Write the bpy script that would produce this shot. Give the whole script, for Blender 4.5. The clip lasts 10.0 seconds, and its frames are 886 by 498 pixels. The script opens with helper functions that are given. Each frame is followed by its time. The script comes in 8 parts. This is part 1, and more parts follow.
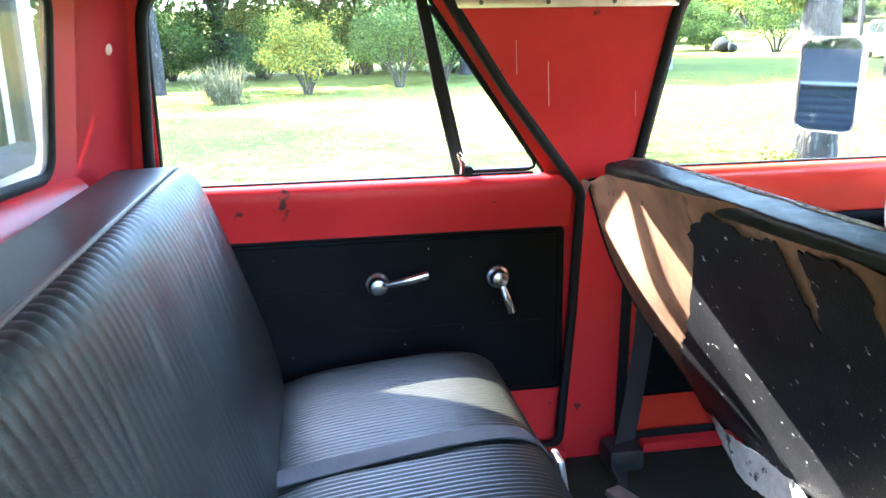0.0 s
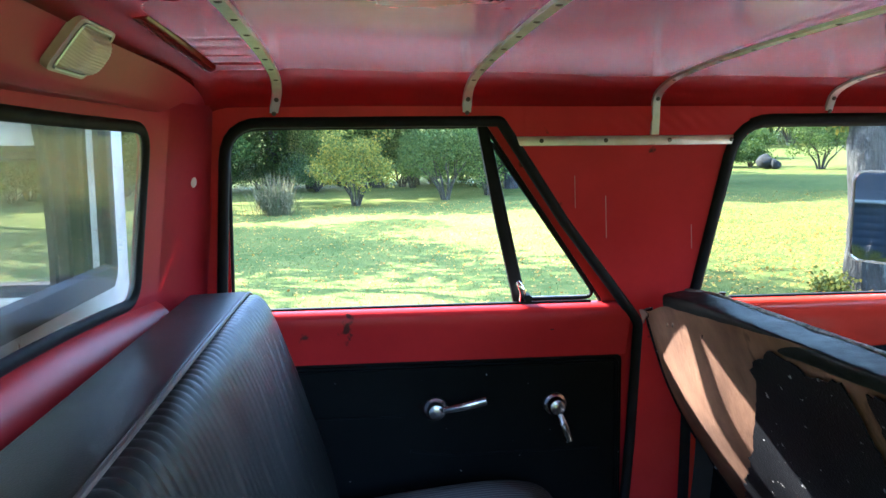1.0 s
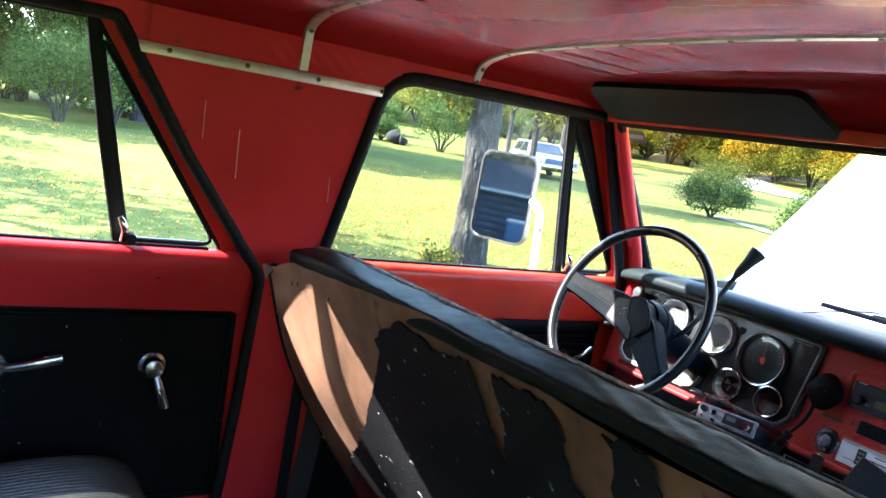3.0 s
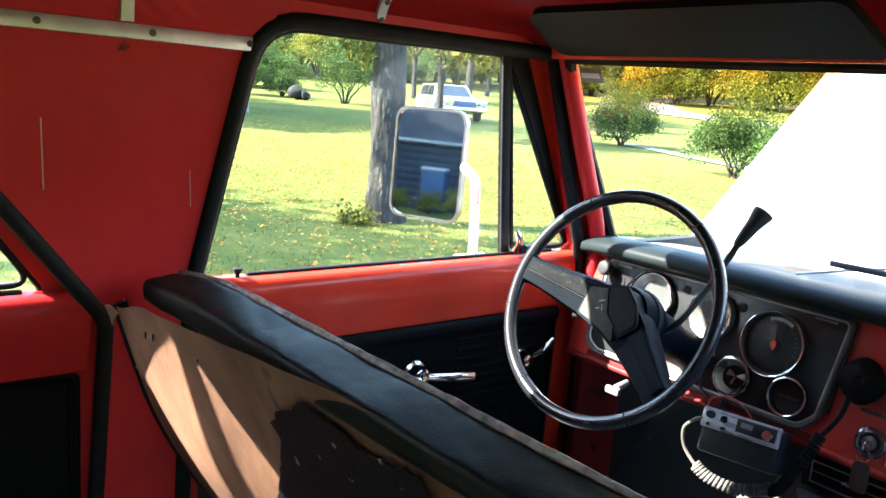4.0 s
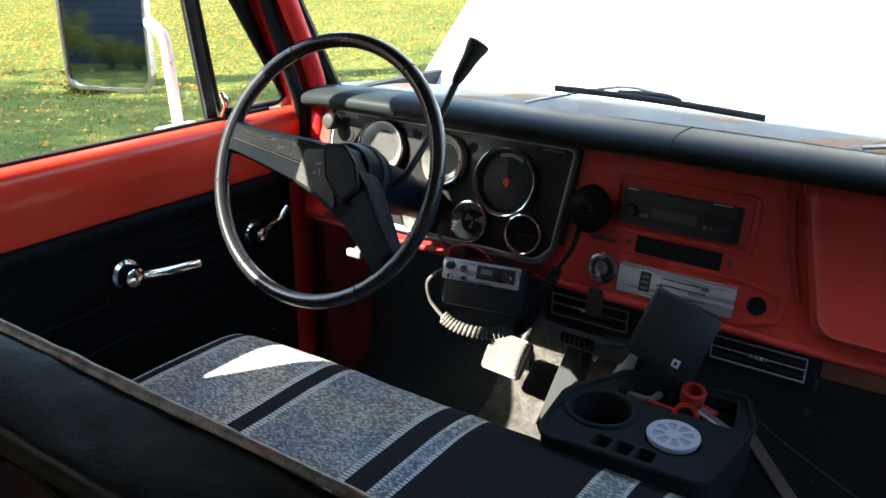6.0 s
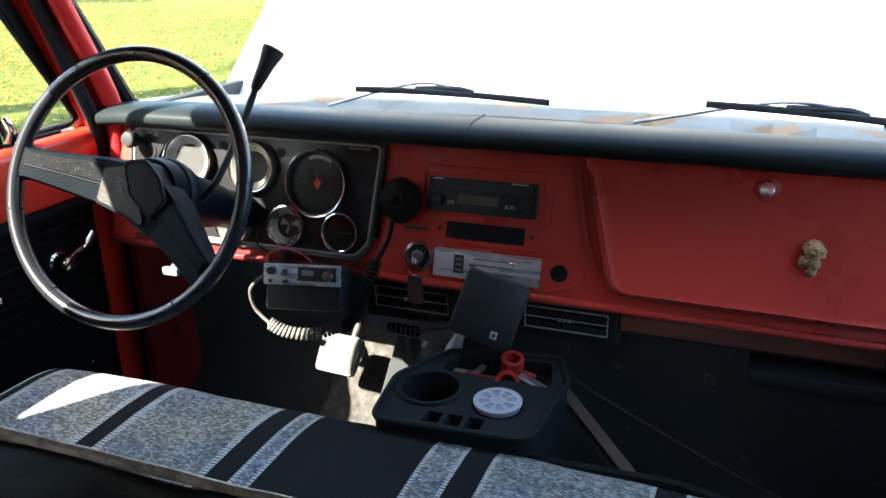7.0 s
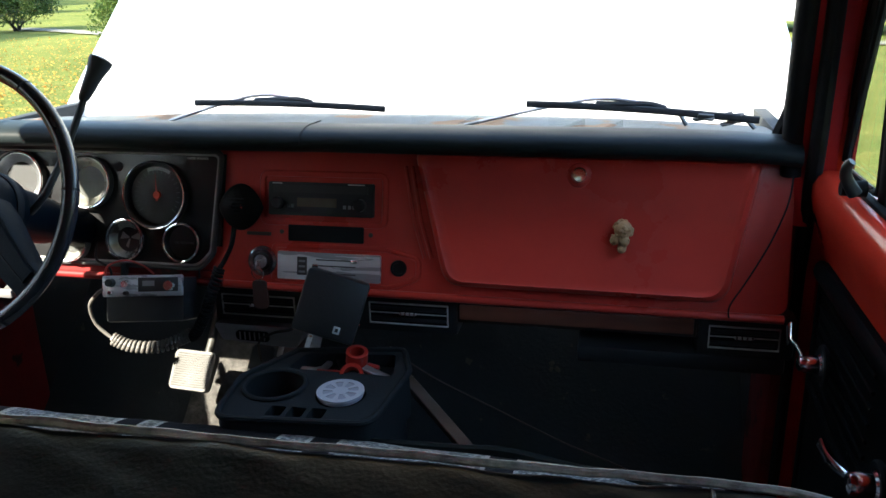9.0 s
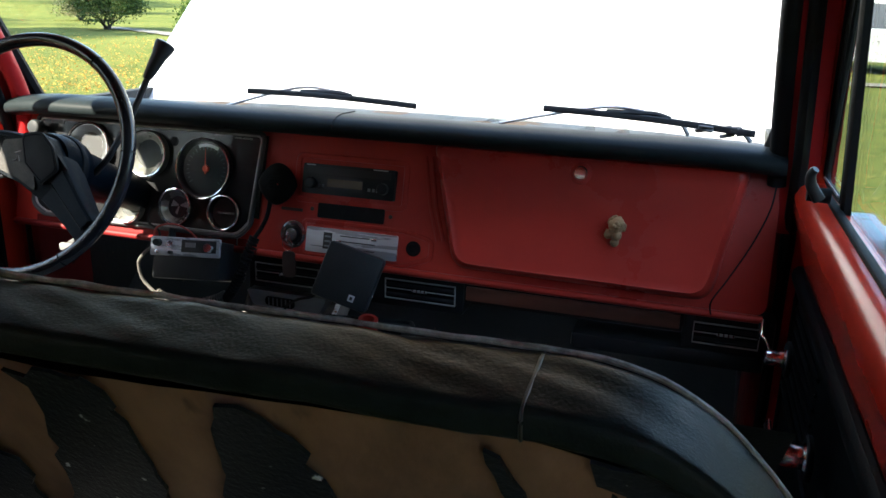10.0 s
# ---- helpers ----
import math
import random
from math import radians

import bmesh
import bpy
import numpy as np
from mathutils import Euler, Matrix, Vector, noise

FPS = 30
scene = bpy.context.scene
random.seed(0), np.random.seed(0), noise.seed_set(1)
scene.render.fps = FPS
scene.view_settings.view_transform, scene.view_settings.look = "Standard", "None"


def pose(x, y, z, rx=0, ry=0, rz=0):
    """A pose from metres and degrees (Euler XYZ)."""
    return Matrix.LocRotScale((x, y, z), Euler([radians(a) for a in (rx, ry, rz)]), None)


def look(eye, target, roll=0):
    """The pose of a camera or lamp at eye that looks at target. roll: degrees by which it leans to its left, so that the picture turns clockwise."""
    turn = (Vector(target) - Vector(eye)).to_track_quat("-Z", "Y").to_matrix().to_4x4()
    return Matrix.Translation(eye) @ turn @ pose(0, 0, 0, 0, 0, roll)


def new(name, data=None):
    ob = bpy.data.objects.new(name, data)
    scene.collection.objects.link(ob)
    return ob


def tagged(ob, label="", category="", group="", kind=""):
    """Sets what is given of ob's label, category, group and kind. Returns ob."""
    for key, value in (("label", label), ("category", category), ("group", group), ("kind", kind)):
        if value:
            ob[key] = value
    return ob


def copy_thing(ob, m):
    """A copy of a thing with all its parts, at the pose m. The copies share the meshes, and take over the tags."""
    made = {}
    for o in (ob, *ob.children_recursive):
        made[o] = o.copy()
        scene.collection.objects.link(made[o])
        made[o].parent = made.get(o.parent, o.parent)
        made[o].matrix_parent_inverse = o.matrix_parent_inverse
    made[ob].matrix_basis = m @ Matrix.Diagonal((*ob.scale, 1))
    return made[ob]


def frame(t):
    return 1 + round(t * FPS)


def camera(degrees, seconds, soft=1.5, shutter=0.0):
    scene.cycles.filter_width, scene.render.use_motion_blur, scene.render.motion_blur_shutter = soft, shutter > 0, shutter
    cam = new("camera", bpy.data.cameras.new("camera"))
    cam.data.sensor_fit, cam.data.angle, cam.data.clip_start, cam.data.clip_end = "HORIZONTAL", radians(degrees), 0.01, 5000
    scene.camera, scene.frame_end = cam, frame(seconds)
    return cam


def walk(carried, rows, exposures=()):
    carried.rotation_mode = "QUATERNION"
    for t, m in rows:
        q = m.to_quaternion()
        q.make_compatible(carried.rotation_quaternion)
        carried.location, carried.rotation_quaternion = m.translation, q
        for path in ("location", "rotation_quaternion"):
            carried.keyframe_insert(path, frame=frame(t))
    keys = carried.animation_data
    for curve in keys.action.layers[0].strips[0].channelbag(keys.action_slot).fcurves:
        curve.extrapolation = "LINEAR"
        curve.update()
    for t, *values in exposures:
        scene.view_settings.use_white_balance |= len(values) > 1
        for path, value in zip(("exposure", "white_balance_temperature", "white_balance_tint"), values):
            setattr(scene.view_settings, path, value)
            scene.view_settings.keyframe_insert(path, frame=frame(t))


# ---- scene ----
cam = camera(58.0, 10.0)
EXPOSURES = [(0.0, 6.25, 5750, 12), (0.5, 5.4, 5400, 12), (1.0, 4.85, 5300, 12), (1.5, 4.75, 5350, 12), (2.0, 4.4, 5800, 12), (2.5, 4.85, 5650, 12), (4.0, 4.92, 5950, 10), (4.5, 4.5, 6150, 10),
             (5.0, 4.1, 6350, 10), (5.5, 4.1, 6400, 10), (6.0, 4.35, 6400, 9), (7.4, 4.7, 6350, 9), (8.0, 4.3, 6350, 9), (9.0, 4.17, 6400, 9), (10.0, 4.07, 6400, 9)]
PATH = [
    (0, (0.976, -0.125, 1.691), (-0.937, 0.176, 1.191), -1.1),
    (0.5, (0.995, -0.155, 1.731), (-0.966, 0.071, 1.405), -1.2),
    (1, (1.009, -0.17, 1.738), (-0.967, 0.038, 1.509), -0.6),
    (1.5, (1.007, -0.181, 1.741), (-0.962, 0.098, 1.534), 0.8),
    (2, (0.961, -0.2, 1.731), (-0.964, 0.298, 1.512), 3.6),
    (2.5, (0.933, -0.189, 1.709), (-0.849, 0.691, 1.484), 7.6),
    (2.7, (0.901, -0.163, 1.696), (-0.816, 0.834, 1.458), 9.2),
    (3.8, (0.464, 0.103, 1.708), (-1.106, 1.294, 1.368), 6.5),
    (4, (0.414, 0.143, 1.716), (-1.113, 1.38, 1.342), 4.6),
    (4.5, (0.373, 0.202, 1.727), (-1.053, 1.529, 1.275), 0.8),
    (5, (0.364, 0.266, 1.748), (-0.954, 1.683, 1.243), 0.3),
    (5.5, (0.346, 0.306, 1.733), (-0.868, 1.769, 1.112), 1.1),
    (6, (0.377, 0.337, 1.718), (-0.676, 1.875, 0.992), 0.7),
    (6.2, (0.39, 0.333, 1.719), (-0.567, 1.921, 0.968), 0.9),
    (7.3, (0.453, 0.304, 1.705), (-0.176, 2.079, 1.032), -2.5),
    (7.5, (0.484, 0.302, 1.693), (-0.121, 2.095, 1.047), -3.2),
    (8, (0.488, 0.29, 1.69), (-0.028, 2.115, 1.054), -2.9),
    (8.5, (0.493, 0.281, 1.683), (0.035, 2.12, 1.042), -2.1),
    (9, (0.507, 0.268, 1.669), (0.091, 2.119, 1.035), -1.4),
    (9.5, (0.553, 0.222, 1.652), (0.136, 2.077, 1.031), 0.1),
    (10, (0.624, 0.153, 1.649), (0.063, 1.98, 1.06), 1.6),
]
walk(cam, [(t, look(eye, target, roll)) for t, eye, target, roll in PATH], EXPOSURES)

# ---- light ----
SUN = Vector((-0.286, -0.386, 0.395)).normalized()
world = bpy.data.worlds.new("sky")
scene.world = world
world.use_nodes = True
wn = world.node_tree.nodes
sky = wn.new("ShaderNodeTexSky")
sky.sky_type = "NISHITA"
sky.sun_disc = False
sky.sun_elevation = math.asin(SUN.z)
sky.sun_rotation = math.atan2(SUN.x, SUN.y)
world.node_tree.links.new(sky.outputs[0], wn["Background"].inputs[0])
wn["Background"].inputs[1].default_value = 0.15
sun = new("sun", bpy.data.lights.new("sun", "SUN"))
sun.data.energy = 2.5
sun.data.angle = radians(0.53)
sun.data.color = (1.0, 0.90, 0.74)
sun.matrix_world = look(SUN * 50, (0, 0, 0))

# ---- materials ----


def surf(name, c1, c2=None, scale=6.0, rough=0.5, rvar=0.1, metal=0.0, bump=0.0, bscale=200.0, coat=0.0, stretch=(1, 1, 1),
         fleck=None, fscale=40.0, famount=0.6, ior=1.5, bdist=0.002):
    """A surface with a wide and a fine variation of colour, uneven gloss, relief and, if wanted, flecks of wear."""
    m = bpy.data.materials.new(name)
    m.use_nodes = True
    n, l = m.node_tree.nodes, m.node_tree.links
    b = n["Principled BSDF"]
    c2 = c2 or tuple(0.72 * v for v in c1)
    co = n.new("ShaderNodeTexCoord")
    mp = n.new("ShaderNodeMapping")
    mp.inputs["Scale"].default_value = stretch
    l.new(co.outputs["Object"], mp.inputs[0])
    wide = n.new("ShaderNodeTexNoise")
    wide.inputs["Scale"].default_value = scale
    wide.inputs["Detail"].default_value = 6
    wide.inputs["Roughness"].default_value = 0.62
    l.new(mp.outputs[0], wide.inputs[0])
    ramp = n.new("ShaderNodeValToRGB")
    ramp.color_ramp.elements[0].position, ramp.color_ramp.elements[1].position = 0.34, 0.66
    ramp.color_ramp.elements[0].color, ramp.color_ramp.elements[1].color = (*c2, 1), (*c1, 1)
    l.new(wide.outputs[0], ramp.inputs[0])
    colour = ramp.outputs[0]
    if fleck:
        fn = n.new("ShaderNodeTexNoise")
        fn.inputs["Scale"].default_value = fscale
        fn.inputs["Detail"].default_value = 5
        l.new(mp.outputs[0], fn.inputs[0])
        fr = n.new("ShaderNodeValToRGB")
        fr.color_ramp.elements[0].position, fr.color_ramp.elements[1].position = famount, famount + 0.04
        fr.color_ramp.elements[0].color, fr.color_ramp.elements[1].color = (0, 0, 0, 1), (1, 1, 1, 1)
        l.new(fn.outputs[0], fr.inputs[0])
        mx = n.new("ShaderNodeMixRGB")
        l.new(fr.outputs[0], mx.inputs[0])
        l.new(colour, mx.inputs[1])
        mx.inputs[2].default_value = (*fleck, 1)
        colour = mx.outputs[0]
    l.new(colour, b.inputs["Base Color"])
    rm = n.new("ShaderNodeMapRange")
    rm.inputs["To Min"].default_value, rm.inputs["To Max"].default_value = max(0.02, rough - rvar), min(1.0, rough + rvar)
    l.new(wide.outputs[0], rm.inputs[0])
    l.new(rm.outputs[0], b.inputs["Roughness"])
    b.inputs["Metallic"].default_value = metal
    b.inputs["IOR"].default_value = ior
    b.inputs["Coat Weight"].default_value = coat
    b.inputs["Coat Roughness"].default_value = 0.06
    if bump:
        fine = n.new("ShaderNodeTexNoise")
        fine.inputs["Scale"].default_value = bscale
        fine.inputs["Detail"].default_value = 4
        l.new(mp.outputs[0], fine.inputs[0])
        bp = n.new("ShaderNodeBump")
        bp.inputs["Strength"].default_value = bump
        bp.inputs["Distance"].default_value = bdist
        l.new(fine.outputs[0], bp.inputs["Height"])
        l.new(bp.outputs[0], b.inputs["Normal"])
    return m


def foliage(name, c1, c2, c3):
    """Leaves: each leaf and each plant has a tone of its own, and some light comes through."""
    m = bpy.data.materials.new(name)
    m.use_nodes = True
    n, l = m.node_tree.nodes, m.node_tree.links
    b = n["Principled BSDF"]
    geo = n.new("ShaderNodeNewGeometry")
    info = n.new("ShaderNodeObjectInfo")
    ramp = n.new("ShaderNodeValToRGB")
    e = ramp.color_ramp.elements
    e[0].color, e[1].color = (*c1, 1), (*c3, 1)
    mid = e.new(0.55)
    mid.color = (*c2, 1)
    l.new(geo.outputs["Random Per Island"], ramp.inputs[0])
    hsv = n.new("ShaderNodeHueSaturation")
    mr = n.new("ShaderNodeMapRange")
    mr.inputs["To Min"].default_value, mr.inputs["To Max"].default_value = 0.75, 1.2
    l.new(info.outputs["Random"], mr.inputs[0])
    l.new(mr.outputs[0], hsv.inputs["Value"])
    l.new(ramp.outputs[0], hsv.inputs["Color"])
    l.new(hsv.outputs[0], b.inputs["Base Color"])
    b.inputs["Roughness"].default_value = 0.72
    b.inputs["Specular IOR Level"].default_value = 0.2
    tr = n.new("ShaderNodeBsdfTranslucent")
    l.new(hsv.outputs[0], tr.inputs[0])
    mix = n.new("ShaderNodeMixShader")
    mix.inputs[0].default_value = 0.4
    l.new(b.outputs[0], mix.inputs[1])
    l.new(tr.outputs[0], mix.inputs[2])
    l.new(mix.outputs[0], n["Material Output"].inputs[0])
    return m


def glass(name, tint=(1, 1, 1), rough=0.0, dust=0.0, ior=1.5, fade=None):
    """Thin window glass: clear, with a mirror's gloss at grazing angles, and a film of dust."""
    m = bpy.data.materials.new(name)
    m.use_nodes = True
    n, l = m.node_tree.nodes, m.node_tree.links
    n.remove(n["Principled BSDF"])
    clear = n.new("ShaderNodeBsdfTransparent")
    clear.inputs[0].default_value = (*tint, 1)
    if fade:
        # the tint fades in over this range of heights
        co = n.new("ShaderNodeTexCoord")
        sp = n.new("ShaderNodeSeparateXYZ")
        l.new(co.outputs["Object"], sp.inputs[0])
        fr = n.new("ShaderNodeMapRange")
        fr.inputs["From Min"].default_value, fr.inputs["From Max"].default_value = fade
        l.new(sp.outputs[2], fr.inputs[0])
        mc = n.new("ShaderNodeMixRGB")
        mc.inputs[1].default_value = (0.63, 0.65, 0.62, 1)
        mc.inputs[2].default_value = (*tint, 1)
        l.new(fr.outputs[0], mc.inputs[0])
        l.new(mc.outputs[0], clear.inputs[0])
    gloss = n.new("ShaderNodeBsdfGlossy")
    gloss.inputs["Roughness"].default_value = rough
    lw = n.new("ShaderNodeLayerWeight")
    lw.inputs[0].default_value = 0.5
    pw = n.new("ShaderNodeMath")
    pw.operation = "POWER"
    pw.inputs[1].default_value = 5.0
    l.new(lw.outputs["Facing"], pw.inputs[0])
    fr = n.new("ShaderNodeMapRange")
    f0 = ((ior - 1) / (ior + 1)) ** 2
    fr.inputs["To Min"].default_value, fr.inputs["To Max"].default_value = f0, 0.85
    l.new(pw.outputs[0], fr.inputs[0])
    mix = n.new("ShaderNodeMixShader")
    l.new(fr.outputs[0], mix.inputs[0])
    l.new(clear.outputs[0], mix.inputs[1])
    l.new(gloss.outputs[0], mix.inputs[2])
    out = mix.outputs[0]
    if dust:
        film = n.new("ShaderNodeBsdfDiffuse")
        film.inputs[0].default_value = (0.75, 0.75, 0.72, 1)
        co = n.new("ShaderNodeTexCoord")
        noi = n.new("ShaderNodeTexNoise")
        noi.inputs["Scale"].default_value = 7
        noi.inputs["Detail"].default_value = 8
        l.new(co.outputs["Object"], noi.inputs[0])
        mr = n.new("ShaderNodeMapRange")
        mr.inputs["From Min"].default_value = 0.35
        mr.inputs["To Max"].default_value = dust
        l.new(noi.outputs[0], mr.inputs[0])
        mix2 = n.new("ShaderNodeMixShader")
        l.new(mr.outputs[0], mix2.inputs[0])
        l.new(out, mix2.inputs[1])
        l.new(film.outputs[0], mix2.inputs[2])
        out = mix2.outputs[0]
    l.new(out, n["Material Output"].inputs[0])
    return m


def blanket_cloth():
    """Saddle blanket: grey flecked weave with black bands across, each edged with pale stitches."""
    m = bpy.data.materials.new("woven_saddle_blanket")
    m.use_nodes = True
    n, l = m.node_tree.nodes, m.node_tree.links
    b = n["Principled BSDF"]
    co = n.new("ShaderNodeTexCoord")
    sep = n.new("ShaderNodeSeparateXYZ")
    l.new(co.outputs["Object"], sep.inputs[0])
    mp = n.new("ShaderNodeMapping")
    mp.inputs["Scale"].default_value = (0.7, 1.25, 1)
    mp.inputs["Rotation"].default_value = (0, 0, 0.35)
    l.new(co.outputs["Object"], mp.inputs[0])
    vor = n.new("ShaderNodeTexVoronoi")
    vor.inputs["Scale"].default_value = 250
    vor.inputs["Randomness"].default_value = 0.42
    l.new(mp.outputs[0], vor.inputs[0])
    grey = n.new("ShaderNodeValToRGB")
    e = grey.color_ramp.elements
    e[0].color, e[1].color = (0.155, 0.163, 0.163, 1), (0.53, 0.525, 0.485, 1)
    e.new(0.5).color = (0.30, 0.305, 0.295, 1)
    sepc = n.new("ShaderNodeSeparateColor")
    l.new(vor.outputs["Color"], sepc.inputs[0])
    l.new(sepc.outputs[0], grey.inputs[0])
    # dark gaps between the loops of yarn, and a slow drift from warm to bluish wool
    gap = n.new("ShaderNodeMapRange")
    gap.inputs["From Min"].default_value, gap.inputs["From Max"].default_value = 0.25, 0.75
    gap.inputs["To Min"].default_value, gap.inputs["To Max"].default_value = 1.0, 0.42
    l.new(vor.outputs["Distance"], gap.inputs[0])
    drift = n.new("ShaderNodeTexNoise")
    drift.inputs["Scale"].default_value = 9
    drift.inputs["Detail"].default_value = 4
    l.new(co.outputs["Object"], drift.inputs[0])
    tint = n.new("ShaderNodeValToRGB")
    tint.color_ramp.elements[0].position, tint.color_ramp.elements[1].position = 0.36, 0.62
    tint.color_ramp.elements[0].color, tint.color_ramp.elements[1].color = (0.80, 0.86, 1.0, 1), (1.05, 1.0, 0.88, 1)
    l.new(drift.outputs[0], tint.inputs[0])
    yarn = n.new("ShaderNodeVectorMath")
    yarn.operation = "MULTIPLY"
    l.new(grey.outputs[0], yarn.inputs[0])
    l.new(tint.outputs[0], yarn.inputs[1])
    woven = n.new("ShaderNodeVectorMath")
    woven.operation = "SCALE"
    l.new(yarn.outputs[0], woven.inputs[0])
    l.new(gap.outputs[0], woven.inputs["Scale"])
    band = n.new("ShaderNodeValToRGB")
    band.color_ramp.interpolation = "CONSTANT"
    mr = n.new("ShaderNodeMapRange")
    mr.inputs["From Min"].default_value, mr.inputs["From Max"].default_value = -0.8, 0.8
    l.new(sep.outputs[0], mr.inputs[0])
    l.new(mr.outputs[0], band.inputs[0])
    be = band.color_ramp.elements
    be[0].color = (1, 1, 1, 1)
    be.remove(be[1])
    for x0, x1 in ((-0.655, -0.632), (-0.430, -0.394), (-0.205, -0.168), (-0.135, 0.055), (0.105, 0.14), (0.355, 0.39), (0.6, 0.63)):
        be.new((x0 + 0.8) / 1.6).color = (0, 0, 0, 1)
        be.new((x1 + 0.8) / 1.6).color = (1, 1, 1, 1)
    edge = n.new("ShaderNodeValToRGB")
    edge.color_ramp.interpolation = "CONSTANT"
    l.new(mr.outputs[0], edge.inputs[0])
    ee = edge.color_ramp.elements
    ee[0].color = (0, 0, 0, 1)
    ee.remove(ee[1])
    for x0 in (-0.6625, -0.632, -0.4375, -0.394, -0.2125, -0.168, -0.1425, 0.055, 0.0975, 0.14, 0.3475, 0.39):
        ee.new((x0 + 0.8) / 1.6).color = (1, 1, 1, 1)
        ee.new((x0 + 0.0075 + 0.8) / 1.6).color = (0, 0, 0, 1)
    wave = n.new("ShaderNodeTexWave")
    wave.bands_direction = "Y"
    wave.inputs["Scale"].default_value = 52
    l.new(co.outputs["Object"], wave.inputs[0])
    gt = n.new("ShaderNodeMath")
    gt.operation = "GREATER_THAN"
    gt.inputs[1].default_value = 0.45
    l.new(wave.outputs["Fac"], gt.inputs[0])
    both = n.new("ShaderNodeMath")
    both.operation = "MULTIPLY"
    l.new(gt.outputs[0], both.inputs[0])
    l.new(edge.outputs[0], both.inputs[1])
    m1 = n.new("ShaderNodeMixRGB")
    l.new(band.outputs[0], m1.inputs[0])
    m1.inputs[1].default_value = (0.012, 0.012, 0.014, 1)
    l.new(woven.outputs[0], m1.inputs[2])
    m2 = n.new("ShaderNodeMixRGB")
    l.new(both.outputs[0], m2.inputs[0])
    l.new(m1.outputs[0], m2.inputs[1])
    m2.inputs[2].default_value = (0.52, 0.51, 0.47, 1)
    l.new(m2.outputs[0], b.inputs["Base Color"])
    b.inputs["Roughness"].default_value = 0.95
    b.inputs["Specular IOR Level"].default_value = 0.15
    bp = n.new("ShaderNodeBump")
    bp.inputs["Strength"].default_value = 0.7
    bp.inputs["Distance"].default_value = 0.003
    l.new(vor.outputs["Distance"], bp.inputs["Height"])
    l.new(bp.outputs[0], b.inputs["Normal"])
    return m


def wood_look(name, c1, c2):
    return surf(name, c1, c2, scale=22, rough=0.4, bump=0.1, stretch=(0.12, 1, 1))


RED = surf("red_paint", (0.51, 0.036, 0.0185), (0.43, 0.029, 0.0155), scale=5, rough=0.24, rvar=0.08, bump=0.03, bscale=60, coat=0.06, ior=1.27,
           fleck=(0.16, 0.02, 0.015), fscale=26, famount=0.735)
# dashboard red: green and blue raised to put bluish haze into the colour
RED_DASH = surf("hazed_dashboard_red_paint", (0.485, 0.046, 0.033), (0.41, 0.038, 0.028), scale=5, rough=0.30, rvar=0.1, bump=0.03, bscale=60, coat=0.04, ior=1.32,
                fleck=(0.16, 0.02, 0.015), fscale=26, famount=0.735)
RED_OLD = surf("worn_red_paint", (0.40, 0.020, 0.021), (0.325, 0.0155, 0.0175), scale=4, rough=0.36, rvar=0.1, bump=0.05, bscale=80, ior=1.2,
               fleck=(0.05, 0.016, 0.014), fscale=17, famount=0.70)
LINER = surf("red_headliner_board", (0.180, 0.0165, 0.0150), (0.137, 0.0125, 0.0115), scale=2.2, rough=0.12, rvar=0.05, bump=0.07, bscale=9, ior=1.095, bdist=0.004)
RED_FADED = surf("faded_chalky_red_paint", (0.305, 0.0255, 0.036), (0.245, 0.018, 0.0265), scale=3.2, rough=0.38, rvar=0.1, bump=0.05, bscale=80, ior=1.16,
                 fleck=(0.16, 0.04, 0.035), fscale=15, famount=0.73)
ALU = surf("dull_aluminium", (0.62, 0.61, 0.58), (0.45, 0.44, 0.42), scale=18, rough=0.42, metal=0.75, bump=0.08, bscale=150)
# red paint with under-dash and footwell shade put into its colour, plus dark flecks
RED_SHADED = surf("shaded_dark_red_paint", (0.17, 0.012, 0.012), (0.09, 0.008, 0.008), scale=7, rough=0.55, bump=0.1, ior=1.25, fleck=(0.03, 0.012, 0.01), fscale=14, famount=0.6)
SCREW_STEEL = surf("weathered_frame_steel", (0.045, 0.047, 0.05), (0.03, 0.032, 0.034), scale=20, rough=0.5)
CUP = surf("silvered_gauge_cup", (0.20, 0.20, 0.185), (0.14, 0.14, 0.13), scale=30, rough=0.42, metal=0.3)
OLD_DIAL = surf("faded_gauge_dial", (0.030, 0.032, 0.030), (0.015, 0.016, 0.015), scale=25, rough=0.6)
SCREW = surf("dark_screw_steel", (0.09, 0.08, 0.07), rough=0.5, metal=0.6)
RUBBER = surf("black_rubber", (0.0065, 0.007, 0.008), (0.010, 0.0105, 0.0115), scale=25, rough=0.6, ior=1.18, bump=0.15, bscale=300)
WIPER_RUBBER = surf("dusty_wiper_rubber", (0.032, 0.035, 0.036), (0.018, 0.020, 0.021), scale=30, rough=0.7, ior=1.25, bump=0.2, bscale=200)
VINYL = surf("black_grained_vinyl", (0.0105, 0.0130, 0.0122), (0.0058, 0.0075, 0.0072), scale=30, rough=0.40, rvar=0.12, ior=1.13, bump=0.32, bscale=380, bdist=0.0011)
VINYL_SEAT = surf("faded_ribbed_vinyl", (0.0130, 0.0146, 0.0122), (0.0078, 0.0089, 0.0076), scale=5, rough=0.4, rvar=0.1, ior=1.38, bump=0.4, bscale=420, bdist=0.001)
CARD_BLACK = surf("black_door_card", (0.0026, 0.0034, 0.0040), (0.0042, 0.0052, 0.0058), scale=6, rough=0.5, ior=1.11, bump=0.2, bscale=260,
                  fleck=(0.30, 0.30, 0.30), fscale=62, famount=0.735)
